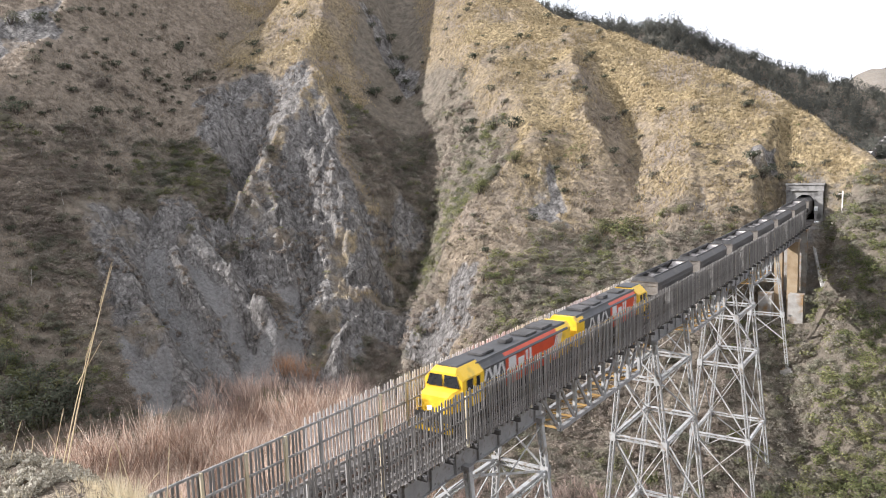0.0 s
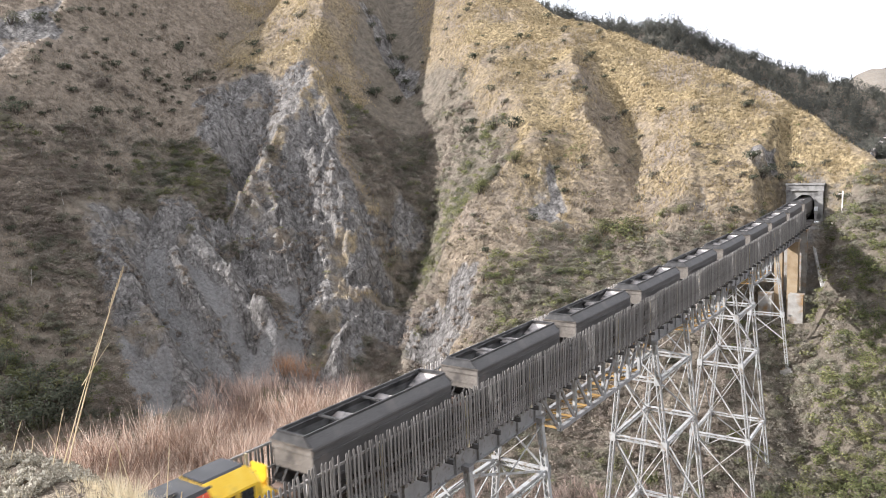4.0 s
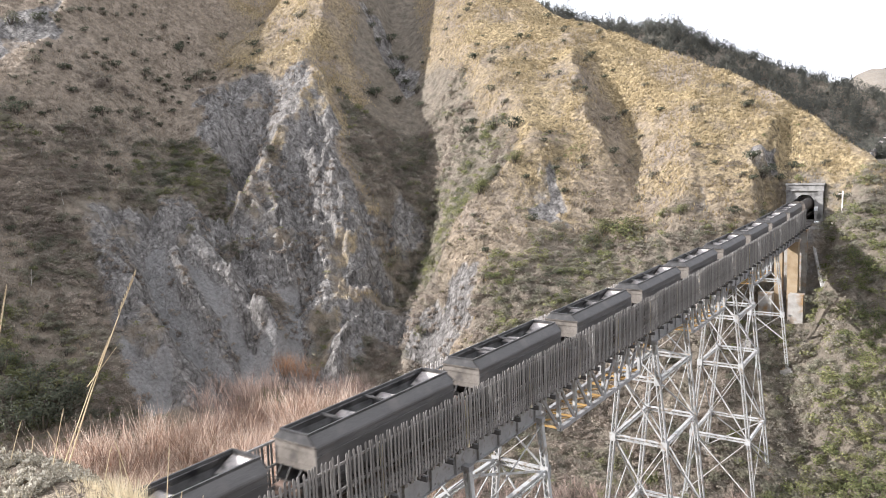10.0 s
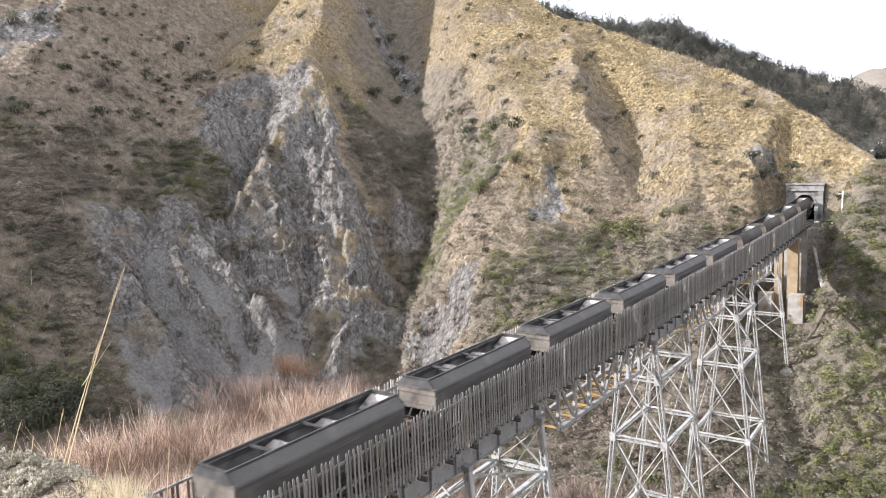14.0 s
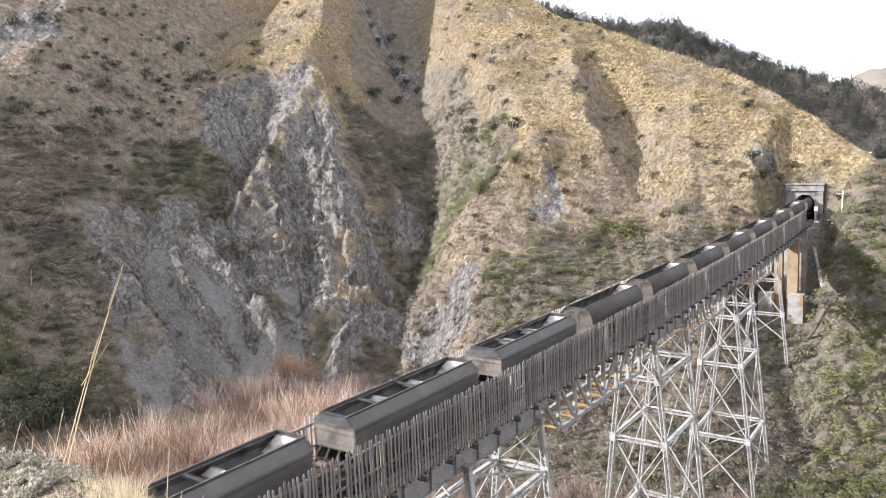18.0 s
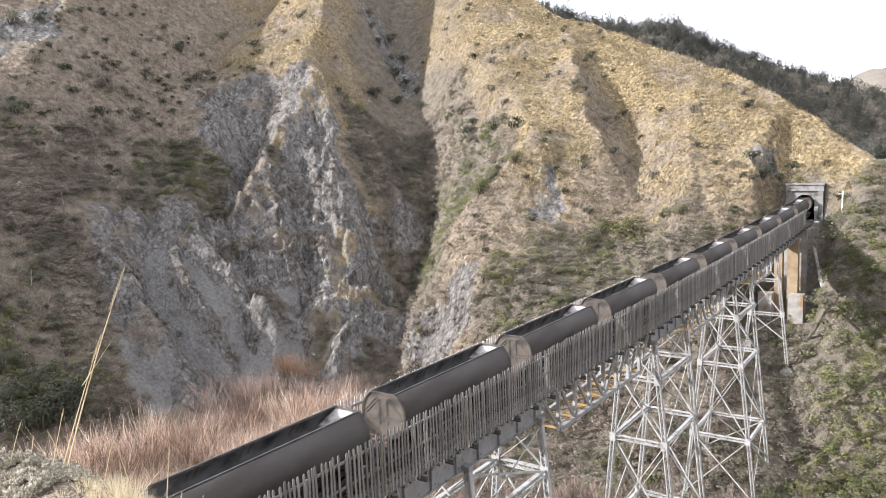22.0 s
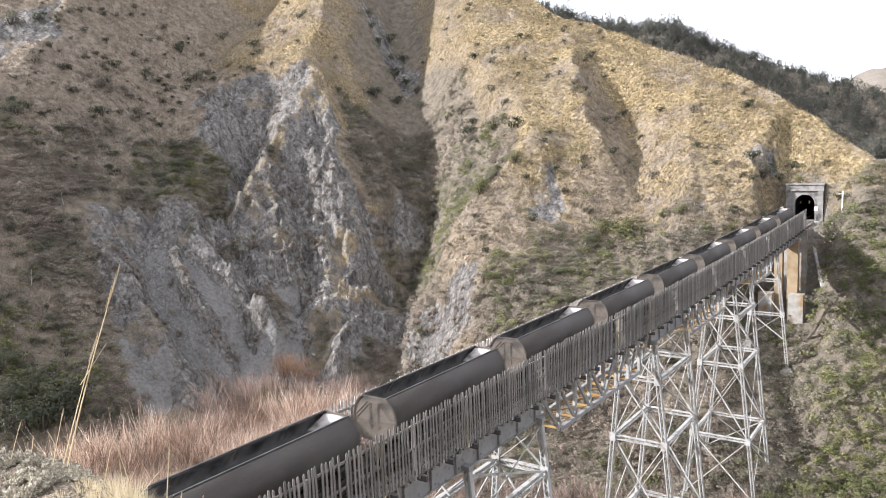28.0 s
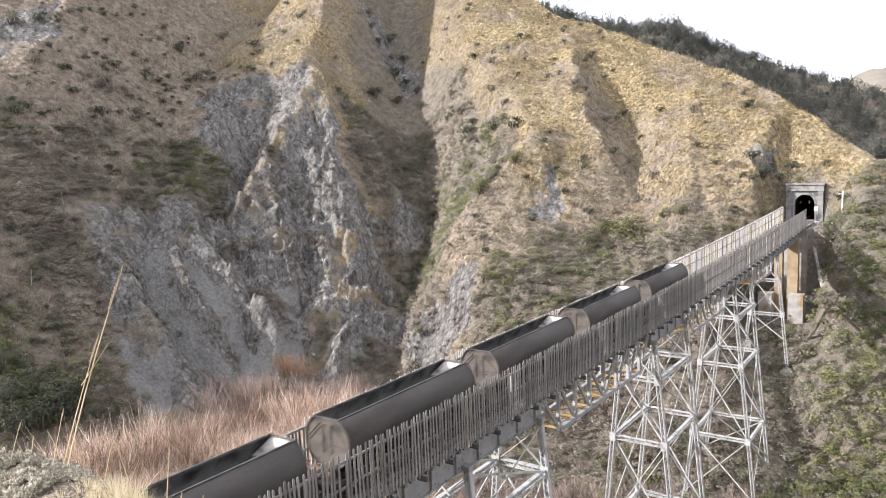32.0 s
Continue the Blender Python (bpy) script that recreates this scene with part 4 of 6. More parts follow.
def fence(x, y0, y1, picket_mat, rail_mat, post_mats, label, pitch, post0, post_pitch, low_until=0.0, worn_past=999.0):
    fn = thing("picket_fence", label, "fence", (x, y0, 0), group="fences along the viaduct")
    out = 1 if x > 0 else -1
    for z0, z1, nm in ((2.62, 2.74, "top_rail"), (1.42, 1.54, "middle_rail"), (0.18, 0.30, "bottom_rail")):
        bm = bmesh.new()
        strip(bm, -out * 0.02 - 0.035, -out * 0.02 + 0.035, z0, z1, y0, y1, 3)
        for v in bm.verts:
            v.co.x -= out * 0.04
            v.co.y -= y0
        part(nm, bm, rail_mat, fn)
    posts = []
    for k, m in enumerate(post_mats):
        bm = bmesh.new()
        block(bm, -0.075, 0.075, -0.075, 0.075, -0.3, 2.72)
        bmesh.ops.bevel(bm, geom=bm.edges[:], offset=0.012, segments=1, affect="EDGES")
        posts.append(mesh_of("post", bm, m))
    y, k = post0, 0
    while y < y1:
        o = part("post", posts[(k * 5 + k // 3) % len(posts)], None, fn)
        o.matrix_local = pose(-out * 0.14, y - y0, rise(y), 0.8 * math.sin(k * 1.3), 0.6 * math.sin(k * 2.1), 0)
        y, k = y + post_pitch, k + 1
    kinds = [picket_mesh("picket", picket_mat, 3.17 + 0.05 * math.sin(i * 2.7), 0.02 * math.sin(i * 1.9)) for i in range(7)]
    # the low stretch's unlit look comes from the darker picket material
    low = [picket_mesh("picket", M_PICKET, 2.72 + 0.05 * math.sin(i * 2.7), 0.02) for i in range(3)]
    worn = [picket_mesh("picket", picket_mat, 2.9 + 0.05 * math.sin(i * 2.7), 0.02) for i in range(3)]
    rest_v, rest_f = [], []
    n = int((y1 - y0) / pitch)
    for i in range(n):
        y = y0 + pitch * (i + 0.5) + random.uniform(-0.03, 0.03)
        lean = random.gauss(0, 0.7)
        if random.random() < 0.02:
            continue
        m = kinds[random.randrange(7)] if low_until < y < worn_past else (low if y <= low_until else worn)[random.randrange(3)]
        mm = pose(out * 0.02, y - y0, rise(y) + random.uniform(-0.03, 0.03), lean, 0, 0)
        if i < 300:
            o = part("picket", m, None, fn)
            o.matrix_local = mm
        else:
            b0 = len(rest_v)
            rest_v += [mm @ v.co for v in m.vertices]
            rest_f += [[b0 + q for q in p.vertices] for p in m.polygons]
    me = bpy.data.meshes.new("picket_row")
    me.from_pydata(rest_v, [], rest_f)
    me.materials.append(picket_mat)
    tagged(part("picket_row", me, None, fn), kind="stuff")
    return fn


fence(2.47, NEAR_END, 143.6, M_PICKET, M_PICKET, [M_POST_GREY, M_POST_GREY, M_POST, M_PICKET], "tall weathered grey timber picket fence on the viaduct edge", 0.27, 13.9, 2.52)
fence(-2.47, NEAR_END, 149.6, M_PICKET_PALE, M_POST_GREY, [M_POST, M_POST, M_POST_GREY], "tall bleached timber picket fence on the viaduct edge", 0.27, 14.6, 2.49, 26.0, 74.0)

# tunnel portal: a concrete headwall with a round-arched mouth and a dark bore
PY = 157.0
PR = rise(PY)
portal = thing("tunnel_portal", "grey concrete tunnel portal with a horseshoe arch and cornice", "tunnel portal", (0.0, PY, PR), kind="structure")
arch = [(1.72 * math.cos(t), 2.6 + 1.72 * math.sin(t)) for t in [math.pi * i / 16 for i in range(17)]]
inner = [(1.72, -0.8)] + arch + [(-1.72, -0.8)]
bm = bmesh.new()
outer = [(3.2, -0.8), (3.2, 3.0)] + [(3.2, 3.0 + 3.0 * i / 4) for i in range(1, 4)] + [(3.2, 6.1)] + [(3.2 - 6.4 * i / 8, 6.1) for i in range(1, 8)] + [(-3.2, 6.1)] + [(-3.2, 6.1 - 3.2 * i / 4) for i in range(1, 5)] + [(-3.2, -0.8)]
m_in = len(inner)
idx = [round(i * (len(outer) - 1) / (m_in - 1)) for i in range(m_in)]
rings = {}
for yy in (0.0, 1.0):
    rings["i", yy] = [bm.verts.new((x, yy, z)) for x, z in inner]
    rings["o", yy] = [bm.verts.new((x, yy, z)) for x, z in outer]
for yy in (0.0, 1.0):
    for i in range(m_in - 1):
        poly = [rings["i", yy][i], rings["i", yy][i + 1]] + [rings["o", yy][j] for j in range(idx[i + 1], idx[i] - 1, -1)]
        bm.faces.new(poly)
for key, loop in (("i", m_in), ("o", len(outer))):
    for i in range(loop - 1):
        bm.faces.new((rings[key, 0.0][i], rings[key, 0.0][i + 1], rings[key, 1.0][i + 1], rings[key, 1.0][i]))
bmesh.ops.recalc_face_normals(bm, faces=bm.faces[:])
part("headwall", bm, M_PORTAL, portal)
bm = bmesh.new()
block(bm, -3.45, 3.45, -0.30, 1.1, 6.12, 6.45)
block(bm, -3.3, 3.3, -0.12, 1.0, 5.22, 6.12)
block(bm, -3.4, 3.4, -0.34, 1.05, 5.0, 5.22)
part("cornice", bm, M_PORTAL, portal)
for s in (-1, 1):
    bm = bmesh.new()
    block(bm, s * 2.75 - 0.48, s * 2.75 + 0.48, -0.28, 0.9, -0.8, 5.0)
    part("pilaster", bm, M_PORTAL, portal)
bm = bmesh.new()
ring0 = [bm.verts.new((x * 1.16, -0.1, 2.6 + (z - 2.6) * 1.16 if z > 2.6 else z)) for x, z in inner]
ring1 = [bm.verts.new((x, -0.1, z)) for x, z in inner]
ring2 = [bm.verts.new((x, 0.9, z)) for x, z in inner]
ring3 = [bm.verts.new((x * 1.16, 0.05, 2.6 + (z - 2.6) * 1.16 if z > 2.6 else z)) for x, z in inner]
for a, b in ((ring0, ring1), (ring1, ring2), (ring3, ring0)):
    for i in range(m_in - 1):
        bm.faces.new((a[i], a[i + 1], b[i + 1], b[i]))
bmesh.ops.recalc_face_normals(bm, faces=bm.faces[:])
part("arch_ring", bm, M_PORTAL, portal)
bm = bmesh.new()
near = [bm.verts.new((x * 1.01, 0.95, z)) for x, z in inner]
deep = [bm.verts.new((x * 1.01, 420.0, z)) for x, z in inner]
for i in range(m_in - 1):
    bm.faces.new((near[i], near[i + 1], deep[i + 1], deep[i]))
bm.faces.new((near[0], near[-1], deep[-1], deep[0]))
bm.faces.new(deep)
part("bore", bm, M_BORE, portal, "near-black tunnel bore")

# a timber pole, a small white board and a low rail beside the portal
pole = thing("telegraph_pole", "short pale timber pole with a crossarm", "pole", (6.9, 152.5, 0))
gz = ground_z(6.9, 152.5)
bm = bmesh.new()
bar(bm, (0, 0, gz - 0.4), (0.1, 0, 7.05), 0.24, 0.24)
part("shaft", bm, M_PICKET_PALE, pole)
bm = bmesh.new()
bar(bm, (-0.75, 0.14, 6.45), (0.25, 0.14, 6.6), 0.12, 0.14)
part("crossarm", bm, M_PICKET_PALE, pole)
board = thing("marker_board", "small white marker board on a post", "sign", (2.75, 152.0, 0))
bm = bmesh.new()
bar(bm, (0, 0, ground_z(2.75, 152.0) - 0.3), (0, 0, 4.3), 0.09, 0.09)
part("post", bm, M_POST_GREY, board)
bm = bmesh.new()
block(bm, -0.3, 0.3, -0.09, -0.05, 3.45, 4.2)
part("panel", bm, M_WHITE_BOARD, board)


# a long beam added in place of the retaining wall's edge beside the abutment
ax, ay, bx2, by2 = 5.6, 141.5, 8.6, 137.5
beam = thing("old_beam", "long pale beam standing in for the retaining wall edge below the abutment", "beam", (0, 0, 0))
bm = bmesh.new()
bar(bm, (3.2, 145.6, -1.2), (ax, ay, ground_z(ax, ay) + 0.5), 0.45, 0.4)
bar(bm, (ax, ay, ground_z(ax, ay) + 0.5), (bx2, by2, ground_z(bx2, by2) + 0.3), 0.45, 0.4)
part("timber", bm, M_POST_GREY, beam)


# ---- the coal train ----
M_WAGON = surface("coal_dusted_paint", [(0.072, 0.067, 0.063), (0.105, 0.099, 0.094), (0.145, 0.137, 0.13)], 0.8, 18, 0.6, 0.12, spec=0.3, stretch=(1, 0.4, 1.5), dirt=(0.15, 0.135, 0.125), dirt_scale=0.6, dirt_amount=0.3)
M_WAGON_ROUND = surface("brown_grey_wagon_paint", [(0.052, 0.045, 0.041), (0.078, 0.068, 0.062), (0.105, 0.093, 0.086)], 0.7, 18, 0.62, 0.12, stretch=(1, 0.3, 1.5), spec=0.25, dirt=(0.085, 0.078, 0.072), dirt_scale=0.6, dirt_amount=0.4)
M_ROUND_END = surface("grimy_brown_end_paint", [(0.088, 0.074, 0.061), (0.138, 0.117, 0.097), (0.20, 0.173, 0.147)], 1.6, 22, 0.75, 0.2, dirt=(0.06, 0.054, 0.05), dirt_scale=1.1, dirt_amount=0.5)
M_WAGON_END = surface("dusty_tan_end_paint", [(0.13, 0.113, 0.094), (0.20, 0.176, 0.150), (0.29, 0.26, 0.225)], 1.6, 22, 0.75, 0.2, dirt=(0.09, 0.08, 0.07), dirt_scale=1.1, dirt_amount=0.55)
M_RIM = surface("dark_rim_steel", [(0.035, 0.034, 0.034), (0.06, 0.058, 0.057), (0.10, 0.095, 0.092)], 2, 25, 0.5, 0.1)
M_LINING = surface("scoured_steel_lining", [(0.10, 0.095, 0.09), (0.16, 0.155, 0.15), (0.24, 0.235, 0.23)], 1.5, 14, 0.55, 0.15, dirt=(0.03, 0.03, 0.03), dirt_scale=0.9, dirt_amount=0.6)
# worn sheet steel, its pale colour holding the sunlight on the upper faces
M_SUNLIT_SHEET = surface("sunlit_slope_sheet", [(0.48, 0.43, 0.40), (0.62, 0.565, 0.53), (0.72, 0.66, 0.62)], 1.8, 14, 0.5, 0.1, dirt=(0.16, 0.15, 0.145), dirt_scale=1.4, dirt_amount=0.6)
M_BRAKE = surface("rusty_brake_gear", [(0.09, 0.06, 0.045), (0.17, 0.115, 0.085), (0.26, 0.19, 0.15)], 3, 30, 0.8, 0.3)
M_UNDER = surface("grimy_running_gear", [(0.025, 0.022, 0.02), (0.05, 0.045, 0.04), (0.085, 0.075, 0.065)], 3, 30, 0.7, 0.3)
M_TYRE = surface("wheel_steel", [(0.09, 0.08, 0.075), (0.16, 0.15, 0.14)], 4, 30, 0.45, 0.1, metal=0.7)
M_YELLOW = surface("bright_yellow_loco_paint", [(0.78, 0.47, 0.02), (0.86, 0.55, 0.03), (0.88, 0.60, 0.06)], 1.2, 20, 0.4, 0.06, dirt=(0.45, 0.30, 0.06), dirt_scale=0.9, dirt_amount=0.3)
M_RED = surface("orange_red_loco_paint", [(0.50, 0.060, 0.022), (0.60, 0.078, 0.028), (0.66, 0.10, 0.04)], 1.2, 20, 0.4, 0.06, dirt=(0.30, 0.06, 0.03), dirt_scale=0.9, dirt_amount=0.3)
M_LOCO_GREY = surface("dark_grey_loco_paint", [(0.05, 0.05, 0.052), (0.075, 0.075, 0.077), (0.11, 0.108, 0.107)], 1.0, 20, 0.5, 0.08, dirt=(0.06, 0.058, 0.055), dirt_scale=0.8, dirt_amount=0.4)
M_WHITE = surface("white_livery_paint", [(0.62, 0.61, 0.60), (0.75, 0.74, 0.73)], 1.5, 20, 0.45, 0.05)
M_GLASS = surface("dark_cab_glass", [(0.012, 0.014, 0.016), (0.03, 0.034, 0.038)], 2, 8, 0.08, 0.0, spec=0.7)
M_LAMP = bpy.data.materials.new("headlamp_glow")
M_LAMP.use_nodes = True
M_LAMP.node_tree.nodes["Principled BSDF"].inputs["Emission Color"].default_value = (1.0, 0.93, 0.75, 1)
M_LAMP.node_tree.nodes["Principled BSDF"].inputs["Emission Strength"].default_value = 2.2


def loft(bm, sections, cap=True):
    """Skins a row of closed outlines, each a list of (x, y, z)."""
    rows = [[bm.verts.new(c) for c in s] for s in sections]
    n = len(rows[0])
    for a, b in zip(rows, rows[1:]):
        for k in range(n):
            bm.faces.new((a[k], a[(k + 1) % n], b[(k + 1) % n], b[k]))
    if cap:
        bm.faces.new(rows[0][::-1])
        bm.faces.new(rows[-1])
    bmesh.ops.recalc_face_normals(bm, faces=bm.faces[:])


def disc(bm, x0, x1, y, z, r, seg=20):
    a = [bm.verts.new((x0, y + r * math.cos(t), z + r * math.sin(t))) for t in [6.2832 * i / seg for i in range(seg)]]
    b = [bm.verts.new((x1, y + r * math.cos(t), z + r * math.sin(t))) for t in [6.2832 * i / seg for i in range(seg)]]
    bm.faces.new(a)
    bm.faces.new(b[::-1])
    for i in range(seg):
        j = (i + 1) % seg
        bm.faces.new((a[j], a[i], b[i], b[j]))


def bogie(parent, yc, axles=(-0.86, 0.86), r=0.42):
    bm = bmesh.new()
    for s in (-1, 1):
        bar(bm, (s * 0.86, yc + axles[0] - 0.35, 0.52), (s * 0.86, yc + axles[-1] + 0.35, 0.52), 0.14, 0.26)
        for a in axles:
            block(bm, s * 0.78, s * 0.98, yc + a - 0.16, yc + a + 0.16, 0.30, 0.62)
    block(bm, -0.9, 0.9, yc - 0.2, yc + 0.2, 0.42, 0.78)
    bg = part("bogie", bm, M_UNDER, parent)
    for a in axles:
        bm = bmesh.new()
        for s in (-1, 1):
            disc(bm, s * 0.50, s * 0.63, yc + a, r, r)
            disc(bm, s * 0.475, s * 0.50, yc + a, r, r + 0.03)
        disc(bm, -0.5, 0.5, yc + a, r, 0.08, 10)
        part("wheelset", bm, M_TYRE, bg)


def coupler(parent, y, s):
    bm = bmesh.new()
    bar(bm, (0, y, 0.82), (0, y + s * 0.42, 0.82), 0.16, 0.2)
    block(bm, -0.16, 0.16, min(y + s * 0.36, y + s * 0.6), max(y + s * 0.36, y + s * 0.6), 0.68, 0.98)
    bar(bm, (0.3, y, 0.7), (0.3, y + s * 0.45, 0.45), 0.05, 0.05)
    part("coupler", bm, M_UNDER, parent)


WLEN = 14.0


def wagon_frame(w):
    bm = bmesh.new()
    block(bm, -0.35, 0.35, 0.35, WLEN - 0.35, 0.72, 1.0)
    for y in (0.35, WLEN - 0.55):
        block(bm, -1.22, 1.22, y, y + 0.2, 0.74, 1.05)
    for s in (-1, 1):
        block(bm, s * 1.15 - 0.06, s * 1.15 + 0.06, 0.35, WLEN - 0.35, 0.86, 1.05)
    part("underframe", bm, M_UNDER, w)
    for y in (0.30, WLEN - 1.15):
        bm = bmesh.new()
        block(bm, -1.25, 1.25, y, y + 0.85, 1.06, 1.11)
        part("end_platform", bm, M_UNDER, w)
        bm = bmesh.new()
        block(bm, -0.55, 0.15, y + 0.2, y + 0.62, 1.12, 1.62)
        disc(bm, 0.35, 0.85, y + 0.42, 1.35, 0.17, 12)
        part("brake_gear", bm, M_BRAKE, w, "rusty brake cylinder and box")
    bogie(w, 2.3)
    bogie(w, WLEN - 2.3)
    coupler(w, 0.35, -1)
    coupler(w, WLEN - 0.35, 1)
    for y, s in ((0.42, -1), (WLEN - 0.42, 1)):
        bm = bmesh.new()
        for x in (-1.05, 1.05):
            bar(bm, (x, y, 1.05), (x, y, 2.0), 0.035, 0.035)
        bar(bm, (-1.05, y, 2.0), (1.05, y, 2.0), 0.035, 0.035)
        bar(bm, (-1.05, y, 1.55), (1.05, y, 1.55), 0.03, 0.03)
        part("handrail", bm, M_UNDER, w)


def hopper_wagon():
    """An angular open-top hopper: rim, sloped shoulders, ribbed sides, end sheets, dividers inside."""
    w = thing("coal_hopper_wagon", "dark grey angular open-top coal hopper wagon", "railway wagon", group="wagons of the coal train")
    y0, y1 = 1.4, WLEN - 1.45
    zr = 3.85
    bm = bmesh.new()
    prof = [(0.88, zr), (1.34, zr - 0.46), (1.38, zr - 0.54), (1.38, zr - 0.66), (1.345, zr - 0.70), (1.345, 1.55), (1.05, 0.95), (1.00, 0.95), (1.30, 1.55), (1.30, zr - 0.54), (0.86, zr - 0.05)]
    for s in (-1, 1):
        loft(bm, [[(s * x, y, z) for x, z in prof] for y in (y0, y1)])
    part("side_wall", bm, M_WAGON, w)
    for s in (-1, 1):
        bm = bmesh.new()
        bar(bm, (s * 0.87, y0 - 0.06, zr + 0.02), (s * 0.87, y1 + 0.06, zr + 0.02), 0.10, 0.12)
        part("rim_rail", bm, M_RIM, w)
        bm = bmesh.new()
        bar(bm, (s * 1.385, y0, zr - 0.98), (s * 1.385, y1, zr - 0.98), 0.04, 0.10)
        bar(bm, (s * 1.38, y0, 1.62), (s * 1.38, y1, 1.62), 0.04, 0.12)
        part("side_rib", bm, M_WAGON, w)
    for y, s in ((y0, -1), (y1, 1)):
        bm = bmesh.new()
        bar(bm, (-0.92, y, zr + 0.0), (0.92, y, zr + 0.0), 0.10, 0.16)
        loft(bm, [[(-0.90, y + s * 0.02, zr - 0.04), (0.90, y + s * 0.02, zr - 0.04), (1.30, y + s * 0.10, zr - 0.40), (-1.30, y + s * 0.10, zr - 0.40)], [(-0.90, y + s * 0.06, zr - 0.04), (0.90, y + s * 0.06, zr - 0.04), (1.30, y + s * 0.14, zr - 0.40), (-1.30, y + s * 0.14, zr - 0.40)]])
        part("end_rim", bm, M_RIM, w)
        bm = bmesh.new()
        out = [(-0.88, zr - 0.06), (0.88, zr - 0.06), (1.33, zr - 0.48), (1.33, zr - 0.85), (-1.33, zr - 0.85), (-1.33, zr - 0.48)]
        loft(bm, [[(x, y + d, z) for x, z in out] for d in (-0.03, 0.03)])
        out2 = [(-1.34, zr - 0.87), (1.34, zr - 0.87), (1.26, zr - 1.75), (-1.26, zr - 1.75)]
        loft(bm, [[(x, y - s * 0.06 + d, z) for x, z in out2] for d in (-0.03, 0.03)])
        bar(bm, (-1.38, y + s * 0.07, zr - 0.46), (1.38, y + s * 0.07, zr - 0.46), 0.08, 0.08)
        bar(bm, (-1.3, y - s * 0.01, zr - 1.42), (1.3, y - s * 0.01, zr - 1.42), 0.03, 0.05)
        part("end_sheet", bm, M_WAGON_END, w, "dusty tan end sheet")
        bm = bmesh.new()
        loft(bm, [[(-1.26, y - s * 0.07, zr - 1.7), (1.26, y - s * 0.07, zr - 1.7), (1.2, y - s * 1.5, 1.0), (-1.2, y - s * 1.5, 1.0)],
                  [(-1.26, y - s * 0.13, zr - 1.7), (1.26, y - s * 0.13, zr - 1.7), (1.2, y - s * 1.56, 1.0), (-1.2, y - s * 1.56, 1.0)]])
        for x in (-0.95, -0.35, 0.35, 0.95):
            bar(bm, (x, y - s * 0.02, zr - 1.7), (x, y + s * 0.75, 1.05), 0.07, 0.09)
        part("end_slope", bm, M_UNDER, w)
        bm = bmesh.new()
        a = [(-0.82, zr - 0.14), (0.82, zr - 0.14), (1.1, zr - 0.78), (-1.1, zr - 0.78)]
        loft(bm, [[(x, y - s * (0.06 + (0.0 if z > zr - 0.3 else 0.75)), z) for x, z in a], [(x, y - s * (0.10 + (0.0 if z > zr - 0.3 else 0.75)), z) for x, z in a]])
        part("slope_sheet", bm, M_SUNLIT_SHEET, w, "scoured slope sheet with sunlight put into its pale colour")
        # the lower slope takes the dark lining: shade put into the colour
        bm = bmesh.new()
        loft(bm, [[(-1.24, y - s * 0.85, zr - 0.82), (1.24, y - s * 0.85, zr - 0.82), (0.95, y - s * 2.6, 1.25), (-0.95, y - s * 2.6, 1.25)], [(-1.24, y - s * 0.80, zr - 0.86), (1.24, y - s * 0.80, zr - 0.86), (0.95, y - s * 2.55, 1.2), (-0.95, y - s * 2.55, 1.2)]])
        part("lower_slope", bm, M_LINING, w)
    bm = bmesh.new()
    block(bm, -1.05, 1.05, y0 + 0.4, y1 - 0.4, 0.98, 1.06)
    part("hopper_floor", bm, M_LINING, w)
    for s in (-1, 1):
        bm = bmesh.new()
        loft(bm, [[(s * 0.83, y, zr - 0.07), (s * 1.285, y, zr - 0.56), (s * 1.285, y, 1.6), (s * 1.02, y, 1.05), (s * 0.99, y, 1.05), (s * 1.27, y, 1.6), (s * 1.26, y, zr - 0.60), (s * 0.81, y, zr - 0.10)] for y in (y0 + 0.1, y1 - 0.1)])
        part("lining", bm, M_LINING, w)
    for f in (0.37, 0.66):
        y = y0 + (y1 - y0) * f
        bm = bmesh.new()
        ridge = [(y, zr - 0.34, 0.92), (y + 0.06, zr - 0.34, 0.92), (y + 0.40, zr - 0.66, 1.22), (y - 0.30, zr - 0.66, 1.22)]
        loft(bm, [[(-h, yy, z) for yy, z, h in ridge], [(h, yy, z) for yy, z, h in ridge]])
        part("divider", bm, M_SUNLIT_SHEET, w, "scoured cross divider with sunlight put into its pale colour")
        # divider foot in the dark lining colour, for the shade inside
        bm = bmesh.new()
        ridge = [(y + 0.40, zr - 0.665, 1.22), (y + 1.1, 1.1, 0.98), (y - 1.0, 1.1, 0.98), (y - 0.30, zr - 0.665, 1.22)]
        loft(bm, [[(-h, yy, z) for yy, z, h in ridge], [(h, yy, z) for yy, z, h in ridge]])
        part("divider_base", bm, M_LINING, w)
        bm = bmesh.new()
        bar(bm, (-0.86, y - 1.5, zr - 0.05), (0.86, y - 1.5, zr - 0.05), 0.08, 0.10)
        part("cross_tie", bm, M_RIM, w)
    wagon_frame(w)
    return w


